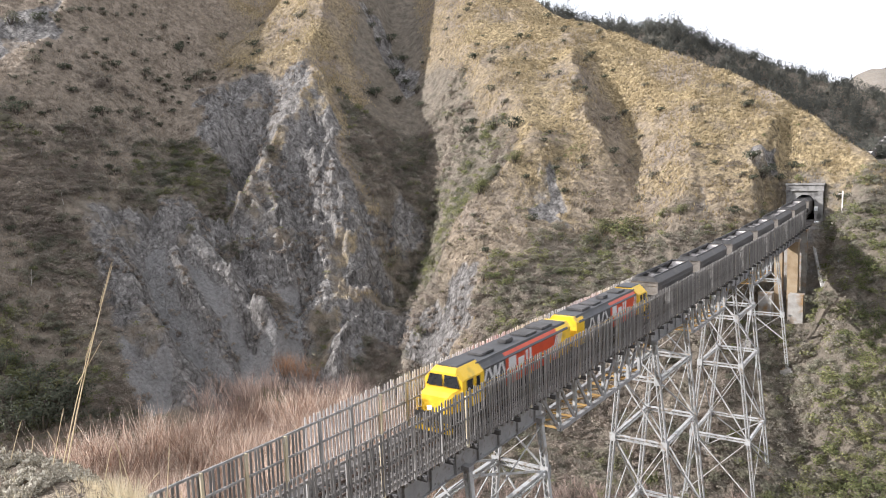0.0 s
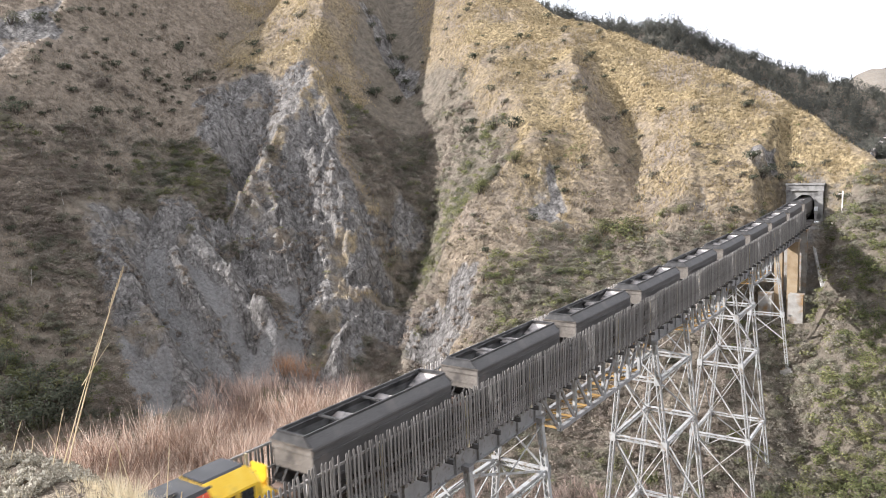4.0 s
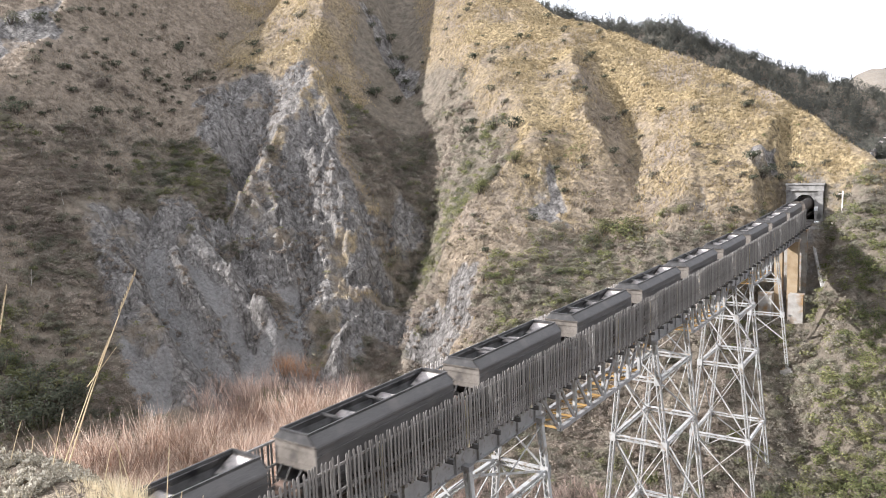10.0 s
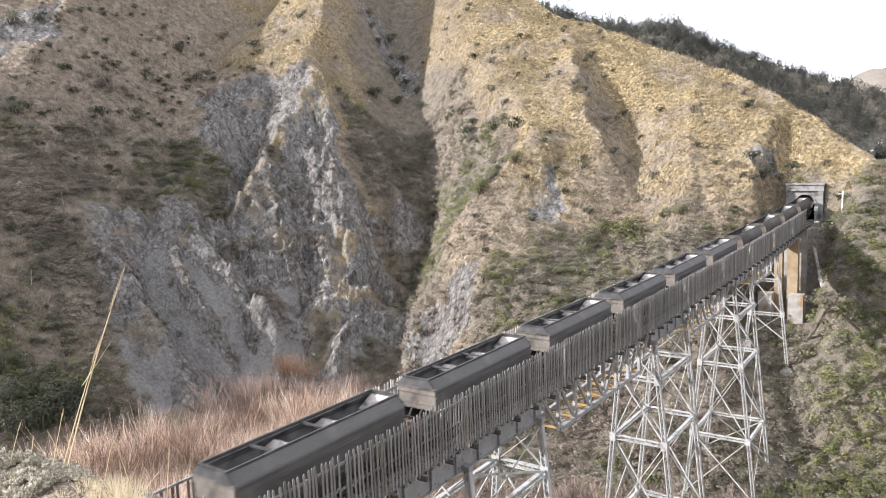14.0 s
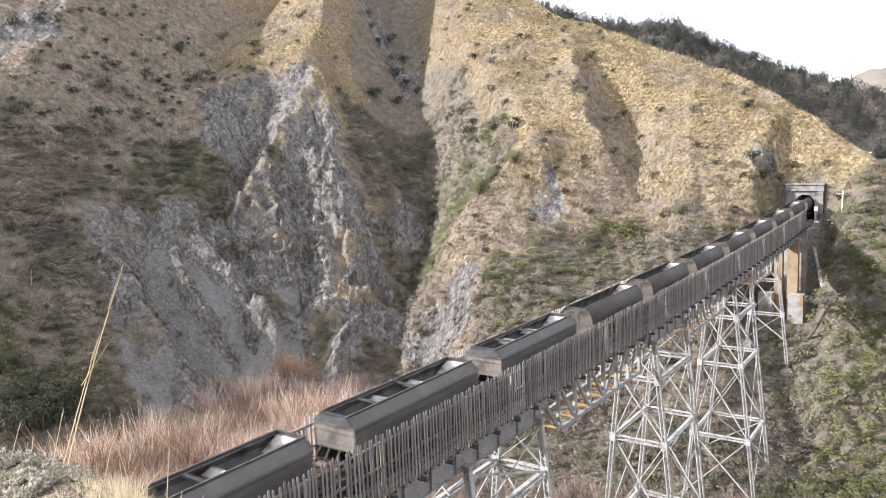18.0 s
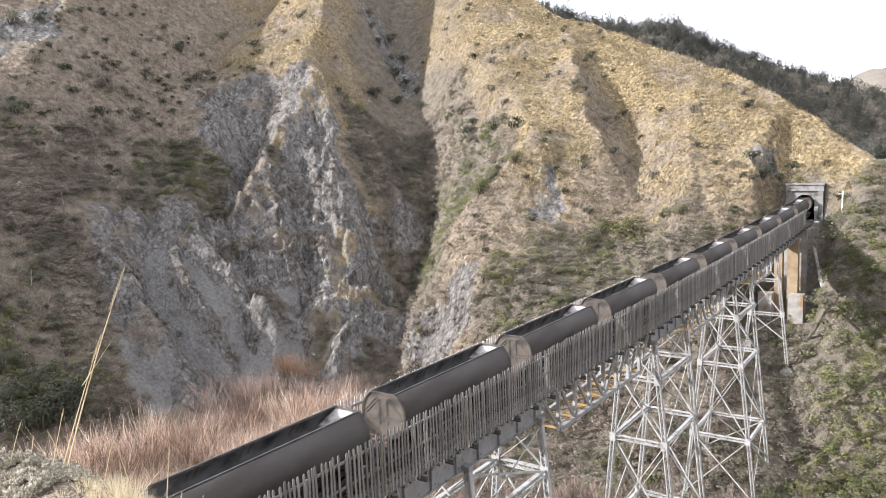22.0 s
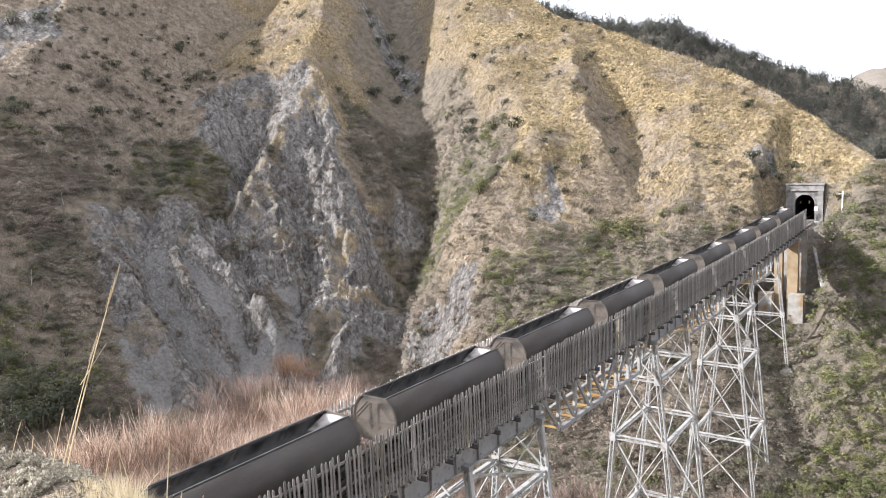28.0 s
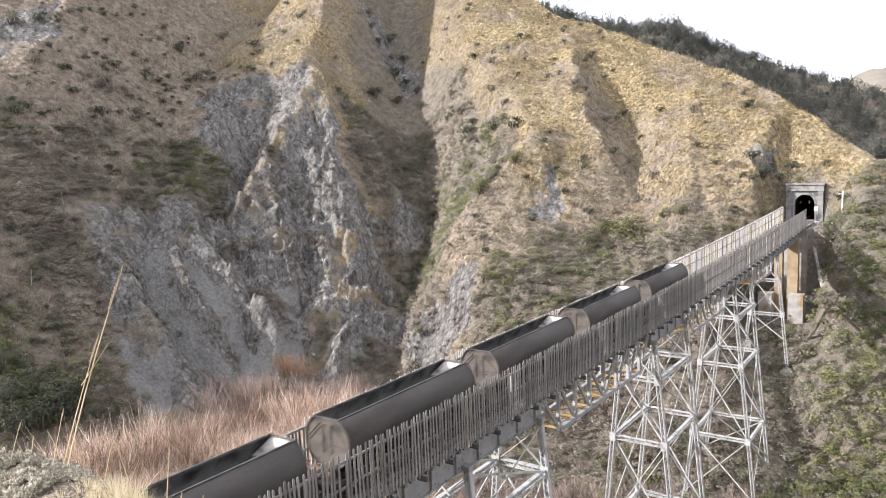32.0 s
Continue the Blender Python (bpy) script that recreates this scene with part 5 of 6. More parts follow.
def round_wagon():
    """A bulging open-top hopper with rounded sides and ribbed, dished ends."""
    w = thing("round_coal_wagon", "brown-grey round-sided open-top coal wagon", "railway wagon", group="wagons of the coal train")
    y0, y1 = 1.4, WLEN - 1.45
    rad, mid = 1.42, 2.68
    arc = [(rad * math.cos(t), mid + rad * math.sin(t)) for t in [radians(56 - 112 * i / 16) for i in range(17)]]
    zr = arc[0][1]
    skin = arc + [(x - 0.045, z + 0.01) for x, z in arc[::-1]]
    for s in (-1, 1):
        bm = bmesh.new()
        loft(bm, [[(s * x, y, z) for x, z in skin] for y in (y0, y1)])
        for f in bm.faces:
            f.smooth = abs(f.normal.y) < 0.5
        part("side_shell", bm, M_WAGON_ROUND, w)
        bm = bmesh.new()
        bar(bm, (s * 0.79, y0 - 0.05, zr + 0.01), (s * 0.79, y1 + 0.05, zr + 0.01), 0.09, 0.09)
        part("rim_rail", bm, M_RIM, w)
        bm = bmesh.new()
        loft(bm, [[(s * (x - 0.06), y, z) for x, z in arc] + [(s * (x - 0.075), y, z) for x, z in arc[::-1]] for y in (y0 + 0.05, y1 - 0.05)])
        part("lining", bm, M_LINING, w)
        for k in (0.22, 0.26, 0.48, 0.52, 0.75, 0.79):
            bm = bmesh.new()
            y = y0 + (y1 - y0) * k
            for (xa, za), (xb, zb) in zip(arc[:5], arc[1:6]):
                bar(bm, (s * (xa - 0.09), y, za), (s * (xb - 0.09), y, zb), 0.06, 0.05, up=(0, 1, 0))
            part("inner_rib", bm, M_ROUND_END, w)
    rimline = [(x, z) for x, z in arc]
    for y, s in ((y0, -1), (y1, 1)):
        bm = bmesh.new()
        face = [(x, z) for x, z in rimline] + [(-x, z) for x, z in rimline[::-1]]
        loft(bm, [[(x * 0.99, y - 0.02, z) for x, z in face], [(x * 0.99, y + 0.02, z) for x, z in face]])
        part("end_plate", bm, M_ROUND_END, w, "grimy brown ribbed end plate")
        bm = bmesh.new()
        for (xa, za), (xb, zb) in zip(face, face[1:] + face[:1]):
            bar(bm, (xa, y + s * 0.04, za), (xb, y + s * 0.04, zb), 0.05, 0.10, up=(0, 1, 0))
        part("end_ring", bm, M_ROUND_END, w)
        bm = bmesh.new()
        for x in (-0.26, 0.26):
            bar(bm, (x, y + s * 0.04, 2.1), (x, y + s * 0.04, 3.55), 0.05, 0.04, up=(0, 1, 0))
        for xa, za, xb, zb in ((-0.30, 3.55, 0.30, 3.55), (-1.28, 2.55, 1.28, 2.55), (-1.24, 2.38, 1.24, 2.38), (0.30, 3.52, 1.24, 2.62), (-0.30, 3.52, -1.24, 2.62), (0.44, 3.60, 1.34, 2.74), (-0.44, 3.60, -1.34, 2.74)):
            bar(bm, (xa, y + s * 0.04, za), (xb, y + s * 0.04, zb), 0.04, 0.04, up=(0, 1, 0))
        part("end_rib", bm, M_ROUND_END, w)
        bm = bmesh.new()
        tops = [(-0.74, y - s * 0.05, zr - 0.08), (0.74, y - s * 0.05, zr - 0.08), (1.2, y - s * 0.8, 3.1), (-1.2, y - s * 0.8, 3.1)]
        loft(bm, [tops, [(x, yy - s * 0.04, z - 0.02) for x, yy, z in tops]])
        lows = [(-1.2, y - s * 0.8, 3.1), (1.2, y - s * 0.8, 3.1), (0.85, y - s * 2.6, 1.75), (-0.85, y - s * 2.6, 1.75)]
        part("slope_sheet", bm, M_SUNLIT_SHEET, w, "scoured slope sheet with sunlight put into its pale colour")
        # below the sunlit sheet, shade is coloured in with the dark lining
        bm = bmesh.new()
        loft(bm, [lows, [(x, yy - s * 0.04, z - 0.04) for x, yy, z in lows]])
        part("lower_slope", bm, M_LINING, w)
    bm = bmesh.new()
    block(bm, -0.80, 0.80, y0 + 0.3, y1 - 0.3, 1.48, 1.58)
    part("hopper_floor", bm, M_LINING, w)
    bm = bmesh.new()
    for f in (0.2, 0.4, 0.6, 0.8):
        y = y0 + (y1 - y0) * f
        loft(bm, [[(-0.72, y - 1.1, 1.58), (0.72, y - 1.1, 1.58), (0.72, y + 1.1, 1.58), (-0.72, y + 1.1, 1.58)], [(-0.4, y - 0.5, 1.0), (0.4, y - 0.5, 1.0), (0.4, y + 0.5, 1.0), (-0.4, y + 0.5, 1.0)]])
    part("discharge_door", bm, M_UNDER, w)
    wagon_frame(w)
    return w


LLEN = 17.1


def locomotive(cab_leads):
    """A hood diesel: cab, long hood with roof gear, livery panels, walkway rails, bogies."""
    lead = "with its cab leading" if cab_leads else "running hood first"
    w = thing("diesel_locomotive", "yellow, grey and red diesel locomotive " + lead, "locomotive", group="locomotives of the coal train")
    Y = (lambda y: y) if cab_leads else (lambda y: LLEN - y)

    def span(a, b):
        return min(Y(a), Y(b)), max(Y(a), Y(b))

    bm = bmesh.new()
    block(bm, -1.36, 1.36, 0.35, LLEN - 0.35, 1.05, 1.34)
    for y in (0.3, LLEN - 0.42):
        block(bm, -1.3, 1.3, y, y + 0.12, 0.55, 1.2)
    block(bm, -1.0, 1.0, 6.4, 10.9, 0.35, 1.05)
    part("underframe", bm, M_UNDER, w)
    for yc in (3.1, LLEN - 3.1):
        bogie(w, yc, (-1.65, 0.0, 1.65), 0.47)
    coupler(w, 0.35, -1)
    coupler(w, LLEN - 0.35, 1)

    def hood(name, a, b, material, half=1.18, top=3.62, label=""):
        lo, hi = span(a, b)
        bm = bmesh.new()
        prof = [(-half, 1.34), (-half, top - 0.42), (-half + 0.30, top), (half - 0.30, top), (half, top - 0.42), (half, 1.34)]
        loft(bm, [[(x, y, z) for x, z in prof] for y in (lo, hi)])
        return part(name, bm, material, w, label)

    # bands of the livery along the body, from the leading end
    if cab_leads:
        hood("hood_front", 3.6, 6.9, M_LOCO_GREY, label="dark grey hood panel")
        hood("hood_middle", 6.905, 14.4, M_RED, label="orange-red hood panel")
        hood("hood_end", 14.405, LLEN - 0.55, M_YELLOW, label="yellow hood end")
    else:
        hood("hood_end", LLEN - 0.55, LLEN - 2.0, M_YELLOW, label="yellow hood end")
        hood("hood_front", LLEN - 2.005, LLEN - 7.2, M_LOCO_GREY, label="dark grey hood panel")
        hood("hood_middle", LLEN - 7.205, 3.6, M_RED, label="orange-red hood panel")
    lo, hi = span(3.75, LLEN - 1.0)
    bm = bmesh.new()
    prof = [(-1.0, 3.40), (-0.92, 3.66), (0.92, 3.66), (1.0, 3.40), (1.22, 3.19), (1.22, 3.14), (-1.22, 3.14), (-1.22, 3.19)]
    loft(bm, [[(x, y, z) for x, z in prof] for y in (lo, hi)])
    part("roof_cover", bm, M_LOCO_GREY, w, "dark grey hood roof")
    for a, b, hx, hz in ((5.0, 6.6, 0.55, 0.16), (8.4, 9.4, 0.35, 0.26), (10.6, 12.2, 0.7, 0.14), (12.9, 14.5, 0.75, 0.18)):
        lo, hi = span(a, b)
        bm = bmesh.new()
        block(bm, -hx, hx, lo, hi, 3.66, 3.66 + hz)
        bmesh.ops.bevel(bm, geom=bm.edges[:], offset=0.05, segments=2, affect="EDGES")
        part("roof_fan" if hx > 0.5 else "exhaust_stack", bm, M_DARK, w)
    for s in (-1, 1):
        for k in range(5):
            a = 7.4 + k * 1.15
            lo, hi = span(a, a + 1.0)
            bm = bmesh.new()
            block(bm, s * 1.185 - 0.012, s * 1.185 + 0.012, lo, hi, 1.5, 2.25)
            for j in range(3):
                bar(bm, (s * 1.2, lo + 0.08, 1.65 + j * 0.22), (s * 1.2, hi - 0.08, 1.65 + j * 0.22), 0.02, 0.03)
            part("hood_door", bm, M_RED if (cab_leads and 6.9 < a < 12.4) or (not cab_leads and a < 9) else M_LOCO_GREY, w)
        # plain livery marks
        marks = ((4.3, 0.9), (5.4, 0.35), (5.95, 0.8)) if cab_leads else ((LLEN - 3.9, 0.9), (LLEN - 4.9, 0.35), (LLEN - 6.6, 1.2))
        for i, (a, wd) in enumerate(marks):
            lo, hi = span(a, a + wd)
            bm = bmesh.new()
            bar(bm, (s * 1.19, lo, 2.35), (s * 1.19, lo + wd * 0.35, 3.05), 0.02, 0.22, up=(0, 1, 0))
            bar(bm, (s * 1.19, hi, 2.35), (s * 1.19, hi - wd * 0.4, 3.05), 0.02, 0.2, up=(0, 1, 0))
            part("livery_mark", bm, M_WHITE, w, "pale livery mark")
        base = 7.3 if cab_leads else LLEN - 11.0
        for a, wd, hh in ((0.0, 0.95, 0.85), (1.25, 0.8, 0.55), (2.3, 0.28, 0.8), (2.8, 0.28, 0.9)):
            lo, hi = span(base + a, base + a + wd) if cab_leads else (Y(0) * 0 + (LLEN - (LLEN - 7.6)) + a, 7.6 + a + wd)
            bm = bmesh.new()
            block(bm, s * 1.192 - 0.01, s * 1.192 + 0.01, lo, hi, 2.25, 2.25 + hh)
            part("livery_mark", bm, M_WHITE, w, "white livery block")
        for j in range(4):
            a = 13.5 + 0.28 * j if cab_leads else 4.2 + 0.28 * j
            lo = span(a, a)[0]
            bm = bmesh.new()
            bar(bm, (s * 1.195, lo, 1.5), (s * 1.195, lo + 0.75, 3.1), 0.02, 0.13, up=(0, 1, 0))
            part("livery_stripe", bm, M_WHITE, w, "white diagonal stripe")
        bm = bmesh.new()
        for k in range(9):
            y = 4.2 + k * 1.45
            bar(bm, (s * 1.33, Y(y), 1.34), (s * 1.33, Y(y), 2.3), 0.03, 0.03)
        bar(bm, (s * 1.33, Y(4.2), 2.3), (s * 1.33, Y(15.8), 2.3), 0.035, 0.035)
        part("handrail", bm, M_YELLOW, w)
    # cab
    def cab_section(y, half, zlo, zhi, ch):
        return [(-half, Y(y), zlo), (-half, Y(y), zhi - ch), (-half + ch, Y(y), zhi), (half - ch, Y(y), zhi), (half, Y(y), zhi - ch), (half, Y(y), zlo)]
    bm = bmesh.new()
    loft(bm, [cab_section(1.55, 1.34, 1.34, 3.50, 0.46), cab_section(1.85, 1.36, 1.34, 3.76, 0.60), cab_section(3.95, 1.36, 1.34, 3.76, 0.60)])
    part("cab", bm, M_YELLOW, w)
    bm = bmesh.new()
    loft(bm, [cab_section(0.62, 1.0, 1.1, 2.30, 0.12), cab_section(0.9, 1.14, 1.1, 2.52, 0.14), cab_section(1.6, 1.28, 1.1, 2.62, 0.14)])
    part("nose", bm, M_YELLOW, w)
    bm = bmesh.new()
    loft(bm, [cab_section(1.95, 0.72, 3.70, 3.84, 0.08), cab_section(3.95, 0.72, 3.70, 3.84, 0.08)])
    part("cab_roof", bm, M_LOCO_GREY, w, "dark grey cab roof")
    for s in (-1, 1):
        bm = bmesh.new()
        loft(bm, [[(s * 0.06, Y(1.62), 2.66), (s * 1.20, Y(1.62), 2.66), (s * 0.98, Y(1.72), 3.44), (s * 0.06, Y(1.72), 3.44)], [(s * 0.06, Y(1.46), 2.66), (s * 1.20, Y(1.46), 2.66), (s * 0.98, Y(1.56), 3.44), (s * 0.06, Y(1.56), 3.44)]])
        part("windscreen", bm, M_GLASS, w, "dark cab windscreen")
        lo, hi = span(2.0, 2.7)
        bm = bmesh.new()
        block(bm, s * 1.365 - 0.015, s * 1.365 + 0.015, lo, hi, 2.40, 3.05)
        part("side_window", bm, M_GLASS, w)
        lo, hi = span(2.95, 3.5)
        bm = bmesh.new()
        block(bm, s * 1.368 - 0.015, s * 1.368 + 0.015, lo, hi, 1.45, 3.12)
        door = part("cab_door", bm, M_YELLOW, w)
        bm = bmesh.new()
        block(bm, s * 1.39 - 0.008, s * 1.39 + 0.008, lo + 0.06, hi - 0.06, 2.40, 3.05)
        part("window", bm, M_GLASS, door)
        bm = bmesh.new()
        block(bm, s * 0.42 - 0.13, s * 0.42 + 0.13, *span(0.60, 0.70), 1.45, 1.68)
        part("headlight", bm, M_LAMP if cab_leads else M_WHITE, w, "lit headlight")
        bm = bmesh.new()
        for zz in (1.6, 2.1):
            bar(bm, (s * 1.2, Y(0.45), zz), (s * 0.7, Y(0.45), zz), 0.03, 0.03)
        bar(bm, (s * 1.2, Y(0.45), 1.1), (s * 1.2, Y(0.45), 2.1), 0.035, 0.035)
        bar(bm, (s * 0.7, Y(0.45), 1.1), (s * 0.7, Y(0.45), 2.1), 0.035, 0.035)
        part("end_handrail", bm, M_YELLOW, w)
    bm = bmesh.new()
    lo, hi = span(0.30, 0.52)
    loft(bm, [[(-1.25, lo, 0.25), (1.25, lo, 0.25), (1.25, lo, 0.95), (-1.25, lo, 0.95)], [(-1.25, hi, 0.25), (1.25, hi, 0.25), (1.25, hi, 0.95), (-1.25, hi, 0.95)]])
    part("snow_plough", bm, M_YELLOW, w)
    if not cab_leads:
        bm = bmesh.new()
        block(bm, -0.5, 0.5, LLEN - 0.56, LLEN - 0.5, 1.5, 3.2)
        part("hood_end_door", bm, M_YELLOW, w)
    return w


# speed of the train and its way along the line
SPEED_T = np.array([0, 4, 8, 12, 16, 20, 24, 28, 32.0])
SPEED_V = np.array([11.42, 11.80, 11.54, 11.59, 12.15, 13.03, 13.99, 14.63, 15.16])
TIMES = np.linspace(0, 32, 321)
SPEEDS = np.interp(TIMES, SPEED_T, SPEED_V)
WAY = np.concatenate([[0], np.cumsum((SPEEDS[1:] + SPEEDS[:-1]) * 0.05)])


def along_line(first):
    """Rows for a vehicle whose leading end stands at first metres at the start."""
    rows = []
    for t in np.arange(0, 32.01, 0.5):
        y = first - float(np.interp(t, TIMES, WAY))
        r0, r1 = rise(y), rise(y + 13)
        rows.append((float(t), pose(0, y, r0, math.degrees(math.atan2(r1 - r0, 13)), 0, 0)))
    return rows


TRAIN = [(locomotive(True), 33.6), (locomotive(False), 50.75)]
for k in range(30):
    if k == 0:
        hop = hopper_wagon()
        TRAIN.append((hop, 67.9))
    elif k < 14:
        TRAIN.append((copy_thing(hop, Matrix()), 67.9 + WLEN * k))
    elif k == 14:
        tub = round_wagon()
        TRAIN.append((tub, 67.9 + WLEN * k))
    else:
        TRAIN.append((copy_thing(tub, Matrix()), 67.9 + WLEN * k))


# ---- plants ----
rng = np.random.default_rng(7)


def clump(leaves, size, flat=0.75, seed=1, lumps=5):
    """A bush crown: many small leaf faces on a few uneven lumps; verts (n, 3, 3) round the foot, about 1 m tall."""
    r = np.random.default_rng(seed)
    centres = r.normal(0, 0.24, (lumps, 3)) * (1, 1, 0.7) + (0, 0, 0.5)
    radii = r.uniform(0.22, 0.42, lumps)
    pick = r.integers(0, lumps, leaves)
    v = r.normal(0, 1, (leaves, 3))
    v /= np.linalg.norm(v, axis=1)[:, None]
    p = centres[pick] + v * radii[pick][:, None] * r.uniform(0.75, 1.1, leaves)[:, None] * (1, 1, flat)
    p[:, 2] = np.abs(p[:, 2])
    t = np.cross(v + r.normal(0, 0.5, (leaves, 3)), r.normal(0, 1, (leaves, 3)))
    t /= np.linalg.norm(t, axis=1)[:, None] + 1e-6
    b = np.cross(v + r.normal(0, 0.6, (leaves, 3)), t)
    b /= np.linalg.norm(b, axis=1)[:, None] + 1e-6
    s = size * r.uniform(0.6, 1.5, leaves)[:, None]
    return np.stack([p - t * s, p + t * s * 0.9 - b * s * 0.3, p + b * s * 1.3], 1)


def tuft(blades, seed, lean=0.55, width=0.07):
    """A tussock: blades that fan out from one foot; about 1 m tall."""
    r = np.random.default_rng(seed)
    ang, out = r.uniform(0, 6.283, blades), r.uniform(0.1, lean, blades)
    tip = np.stack([np.cos(ang) * out, np.sin(ang) * out, r.uniform(0.55, 1.0, blades)], 1)
    foot = np.stack([np.cos(ang), np.sin(ang), 0 * ang], 1) * r.uniform(0, 0.16, blades)[:, None]
    side = np.stack([-np.sin(ang), np.cos(ang), 0 * ang], 1) * width
    return np.stack([foot - side, foot + side, tip], 1)


def twigs(count, seed, spread=0.42, width=0.008, forks=7):
    """A leafless shrub: rising stems that fork twice into fine twigs; triangles, about 1 m tall."""
    r = np.random.default_rng(seed)
    tris = []
    for i in range(count):
        an, out = r.uniform(0, 6.283), r.uniform(0.05, spread)
        foot = np.array([math.cos(an), math.sin(an), 0]) * r.uniform(0, 0.14)
        mid = foot + np.array([math.cos(an) * out * 0.5, math.sin(an) * out * 0.5, r.uniform(0.25, 0.55)])
        turn = r.uniform(0, 3.14)
        side = np.array([math.cos(turn), math.sin(turn), 0]) * width
        tris += [(foot - side, foot + side, mid + side * 0.7), (foot - side, mid + side * 0.7, mid - side * 0.7)]
        for f in range(forks):
            a2 = an + r.normal(0, 1.1)
            root = foot + (mid - foot) * r.uniform(0.55, 1.0)
            end = root + np.array([math.cos(a2) * r.uniform(0.05, 0.30), math.sin(a2) * r.uniform(0.05, 0.30), r.uniform(0.10, 0.48)])
            tris.append((root - side * 0.55, root + side * 0.55, end))
    return np.array(tris)


def plant_out(name, kinds, x, y, size, material, label, category, sink=0.06, tall=1.0, round_=0.9):
    """Joins many plants into one object: each a turned, scaled copy of one of the kinds, rooted in the ground."""
    x, y = np.asarray(x, float), np.asarray(y, float)
    z = lie_of_land(x, y)
    e = np.clip(0.01 * np.hypot(x - EYE[0], y - EYE[1]), 0.25, 1.2)
    gn = np.stack([(z - lie_of_land(x + e, y)) / e, (z - lie_of_land(x, y + e)) / e, np.ones(len(x))], -1)
    gn /= np.linalg.norm(gn, axis=1)[:, None]
    pieces, lies = [], []
    which = rng.integers(0, len(kinds), len(x))
    turn = rng.uniform(0, 6.283, len(x))
    for k, base in enumerate(kinds):
        sel = which == k
        if not sel.any():
            continue
        c, s = np.cos(turn[sel])[:, None, None], np.sin(turn[sel])[:, None, None]
        sc = size[sel][:, None, None]
        bx, by, bz = base[None, :, :, 0], base[None, :, :, 1], base[None, :, :, 2]
        px = x[sel][:, None, None] + (bx * c - by * s) * sc
        py = y[sel][:, None, None] + (bx * s + by * c) * sc
        pz = z[sel][:, None, None] + bz * sc * tall - sink * sc
        pieces.append(np.stack([px, py, pz], -1).reshape(-1, 3))
        out = base.mean(1) - (0, 0, 0.25)
        out = out / (np.linalg.norm(out, axis=1)[:, None] + 1e-6)
        ca, sa = c[:, :, 0], s[:, :, 0]
        turned = np.stack([out[None, :, 0] * ca - out[None, :, 1] * sa, out[None, :, 0] * sa + out[None, :, 1] * ca, out[None, :, 2] + 0 * ca], -1)
        lies.append(np.repeat((round_ * turned + gn[sel][:, None, :]).reshape(-1, 3), 3, axis=0))
    v = np.concatenate(pieces)
    ob = sheet(name, v, np.arange(len(v)).reshape(-1, 3), material, smooth=False)
    lv = np.concatenate(lies)
    lv /= np.linalg.norm(lv, axis=1)[:, None] + 1e-6
    ob.data.attributes.new("lie", "FLOAT_VECTOR", "POINT").data.foreach_set("vector", lv.astype(np.float32).ravel())
    return tagged(ob, label, category, kind="stuff")


def scatter(n, a0, a1, d0, d1):
    a = np.radians(rng.uniform(a0, a1, n))
    d = np.sqrt(rng.uniform(d0 * d0, d1 * d1, n))
    return EYE[0] - np.sin(a) * d, EYE[1] + np.cos(a) * d


def keep(mask, *arrays):
    return [v[mask] for v in arrays]


def off_line(x, y):
    """Away from the track, the towers' feet and the portal."""
    return ~((np.abs(x) < 4.6) & (y > 136) & (y < 157.2)) & ~((np.abs(x) < 3.4) & (y < 40) & (y > 5))


BUSHES = [clump(150, 0.062, seed=s) for s in (1, 2, 3, 4)]
SMALL_BUSHES = [clump(80, 0.11, seed=s) for s in (5, 6, 7)]
TUFTS = [tuft(9, s) for s in (11, 12, 13, 14)]

# tussock on the open slopes
tx, ty = scatter(95000, 2, 69, 108, 300)
rk, sc, _ = cover(tx, ty)
dd = np.hypot(tx - EYE[0], ty - EYE[1])
aa = np.degrees(np.arctan2(-(tx - EYE[0]), ty))
ok = (rk < 0.35) & (sc < 0.75) & (dd < smooth_table(aa, CREST) + 6) & off_line(tx, ty) & (fbm(tx / 9, ty / 9, 201, 3) > -0.28)
tx, ty = keep(ok, tx, ty)
br = brownness(tx, ty) + rng.uniform(-0.3, 0.3, len(tx)) > 0.5
for nm, sel, mt, lb in (("tussock_grass", ~br, M_TUSSOCK, "golden dry tussock grass covering the slope"), ("brown_tussock", br, M_BROWN_TUFT, "brown tussock grass on the flank and the shade-toned stripe")):
    plant_out(nm, TUFTS, tx[sel], ty[sel], rng.uniform(0.35, 1.0, sel.sum()), mt, lb, "grass", round_=0.35)

# dense scrub at the foot of the hill, on the shaded flank and in the gully
sx, sy = scatter(19000, 1, 69, 82, 215)
rk, sc, _ = cover(sx, sy)
dd = np.hypot(sx - EYE[0], sy - EYE[1])
aa = np.degrees(np.arctan2(-(sx - EYE[0]), sy))
ok = (sc * (1 - 0.8 * rk) + 0.35 * fbm(sx / 13, sy / 13, 211, 3) > 0.52) & (dd < smooth_table(aa, CREST)) & off_line(sx, sy)
sx, sy = keep(ok, sx, sy)
aa = np.degrees(np.arctan2(-(sx - EYE[0]), sy))
tone = fbm(sx / 19, sy / 19, 221, 3) + rng.normal(0, 1, len(sx)) * np.where(aa < 14, 0.34, 0.22) + np.where(aa < 13, 0.2, np.where(aa < 32, 0.08, np.where(aa < 41, -0.35, -0.1)))
sz = rng.uniform(0.9, 2.6, len(sx)) * np.where(aa > 40, 1.05, 1.0)
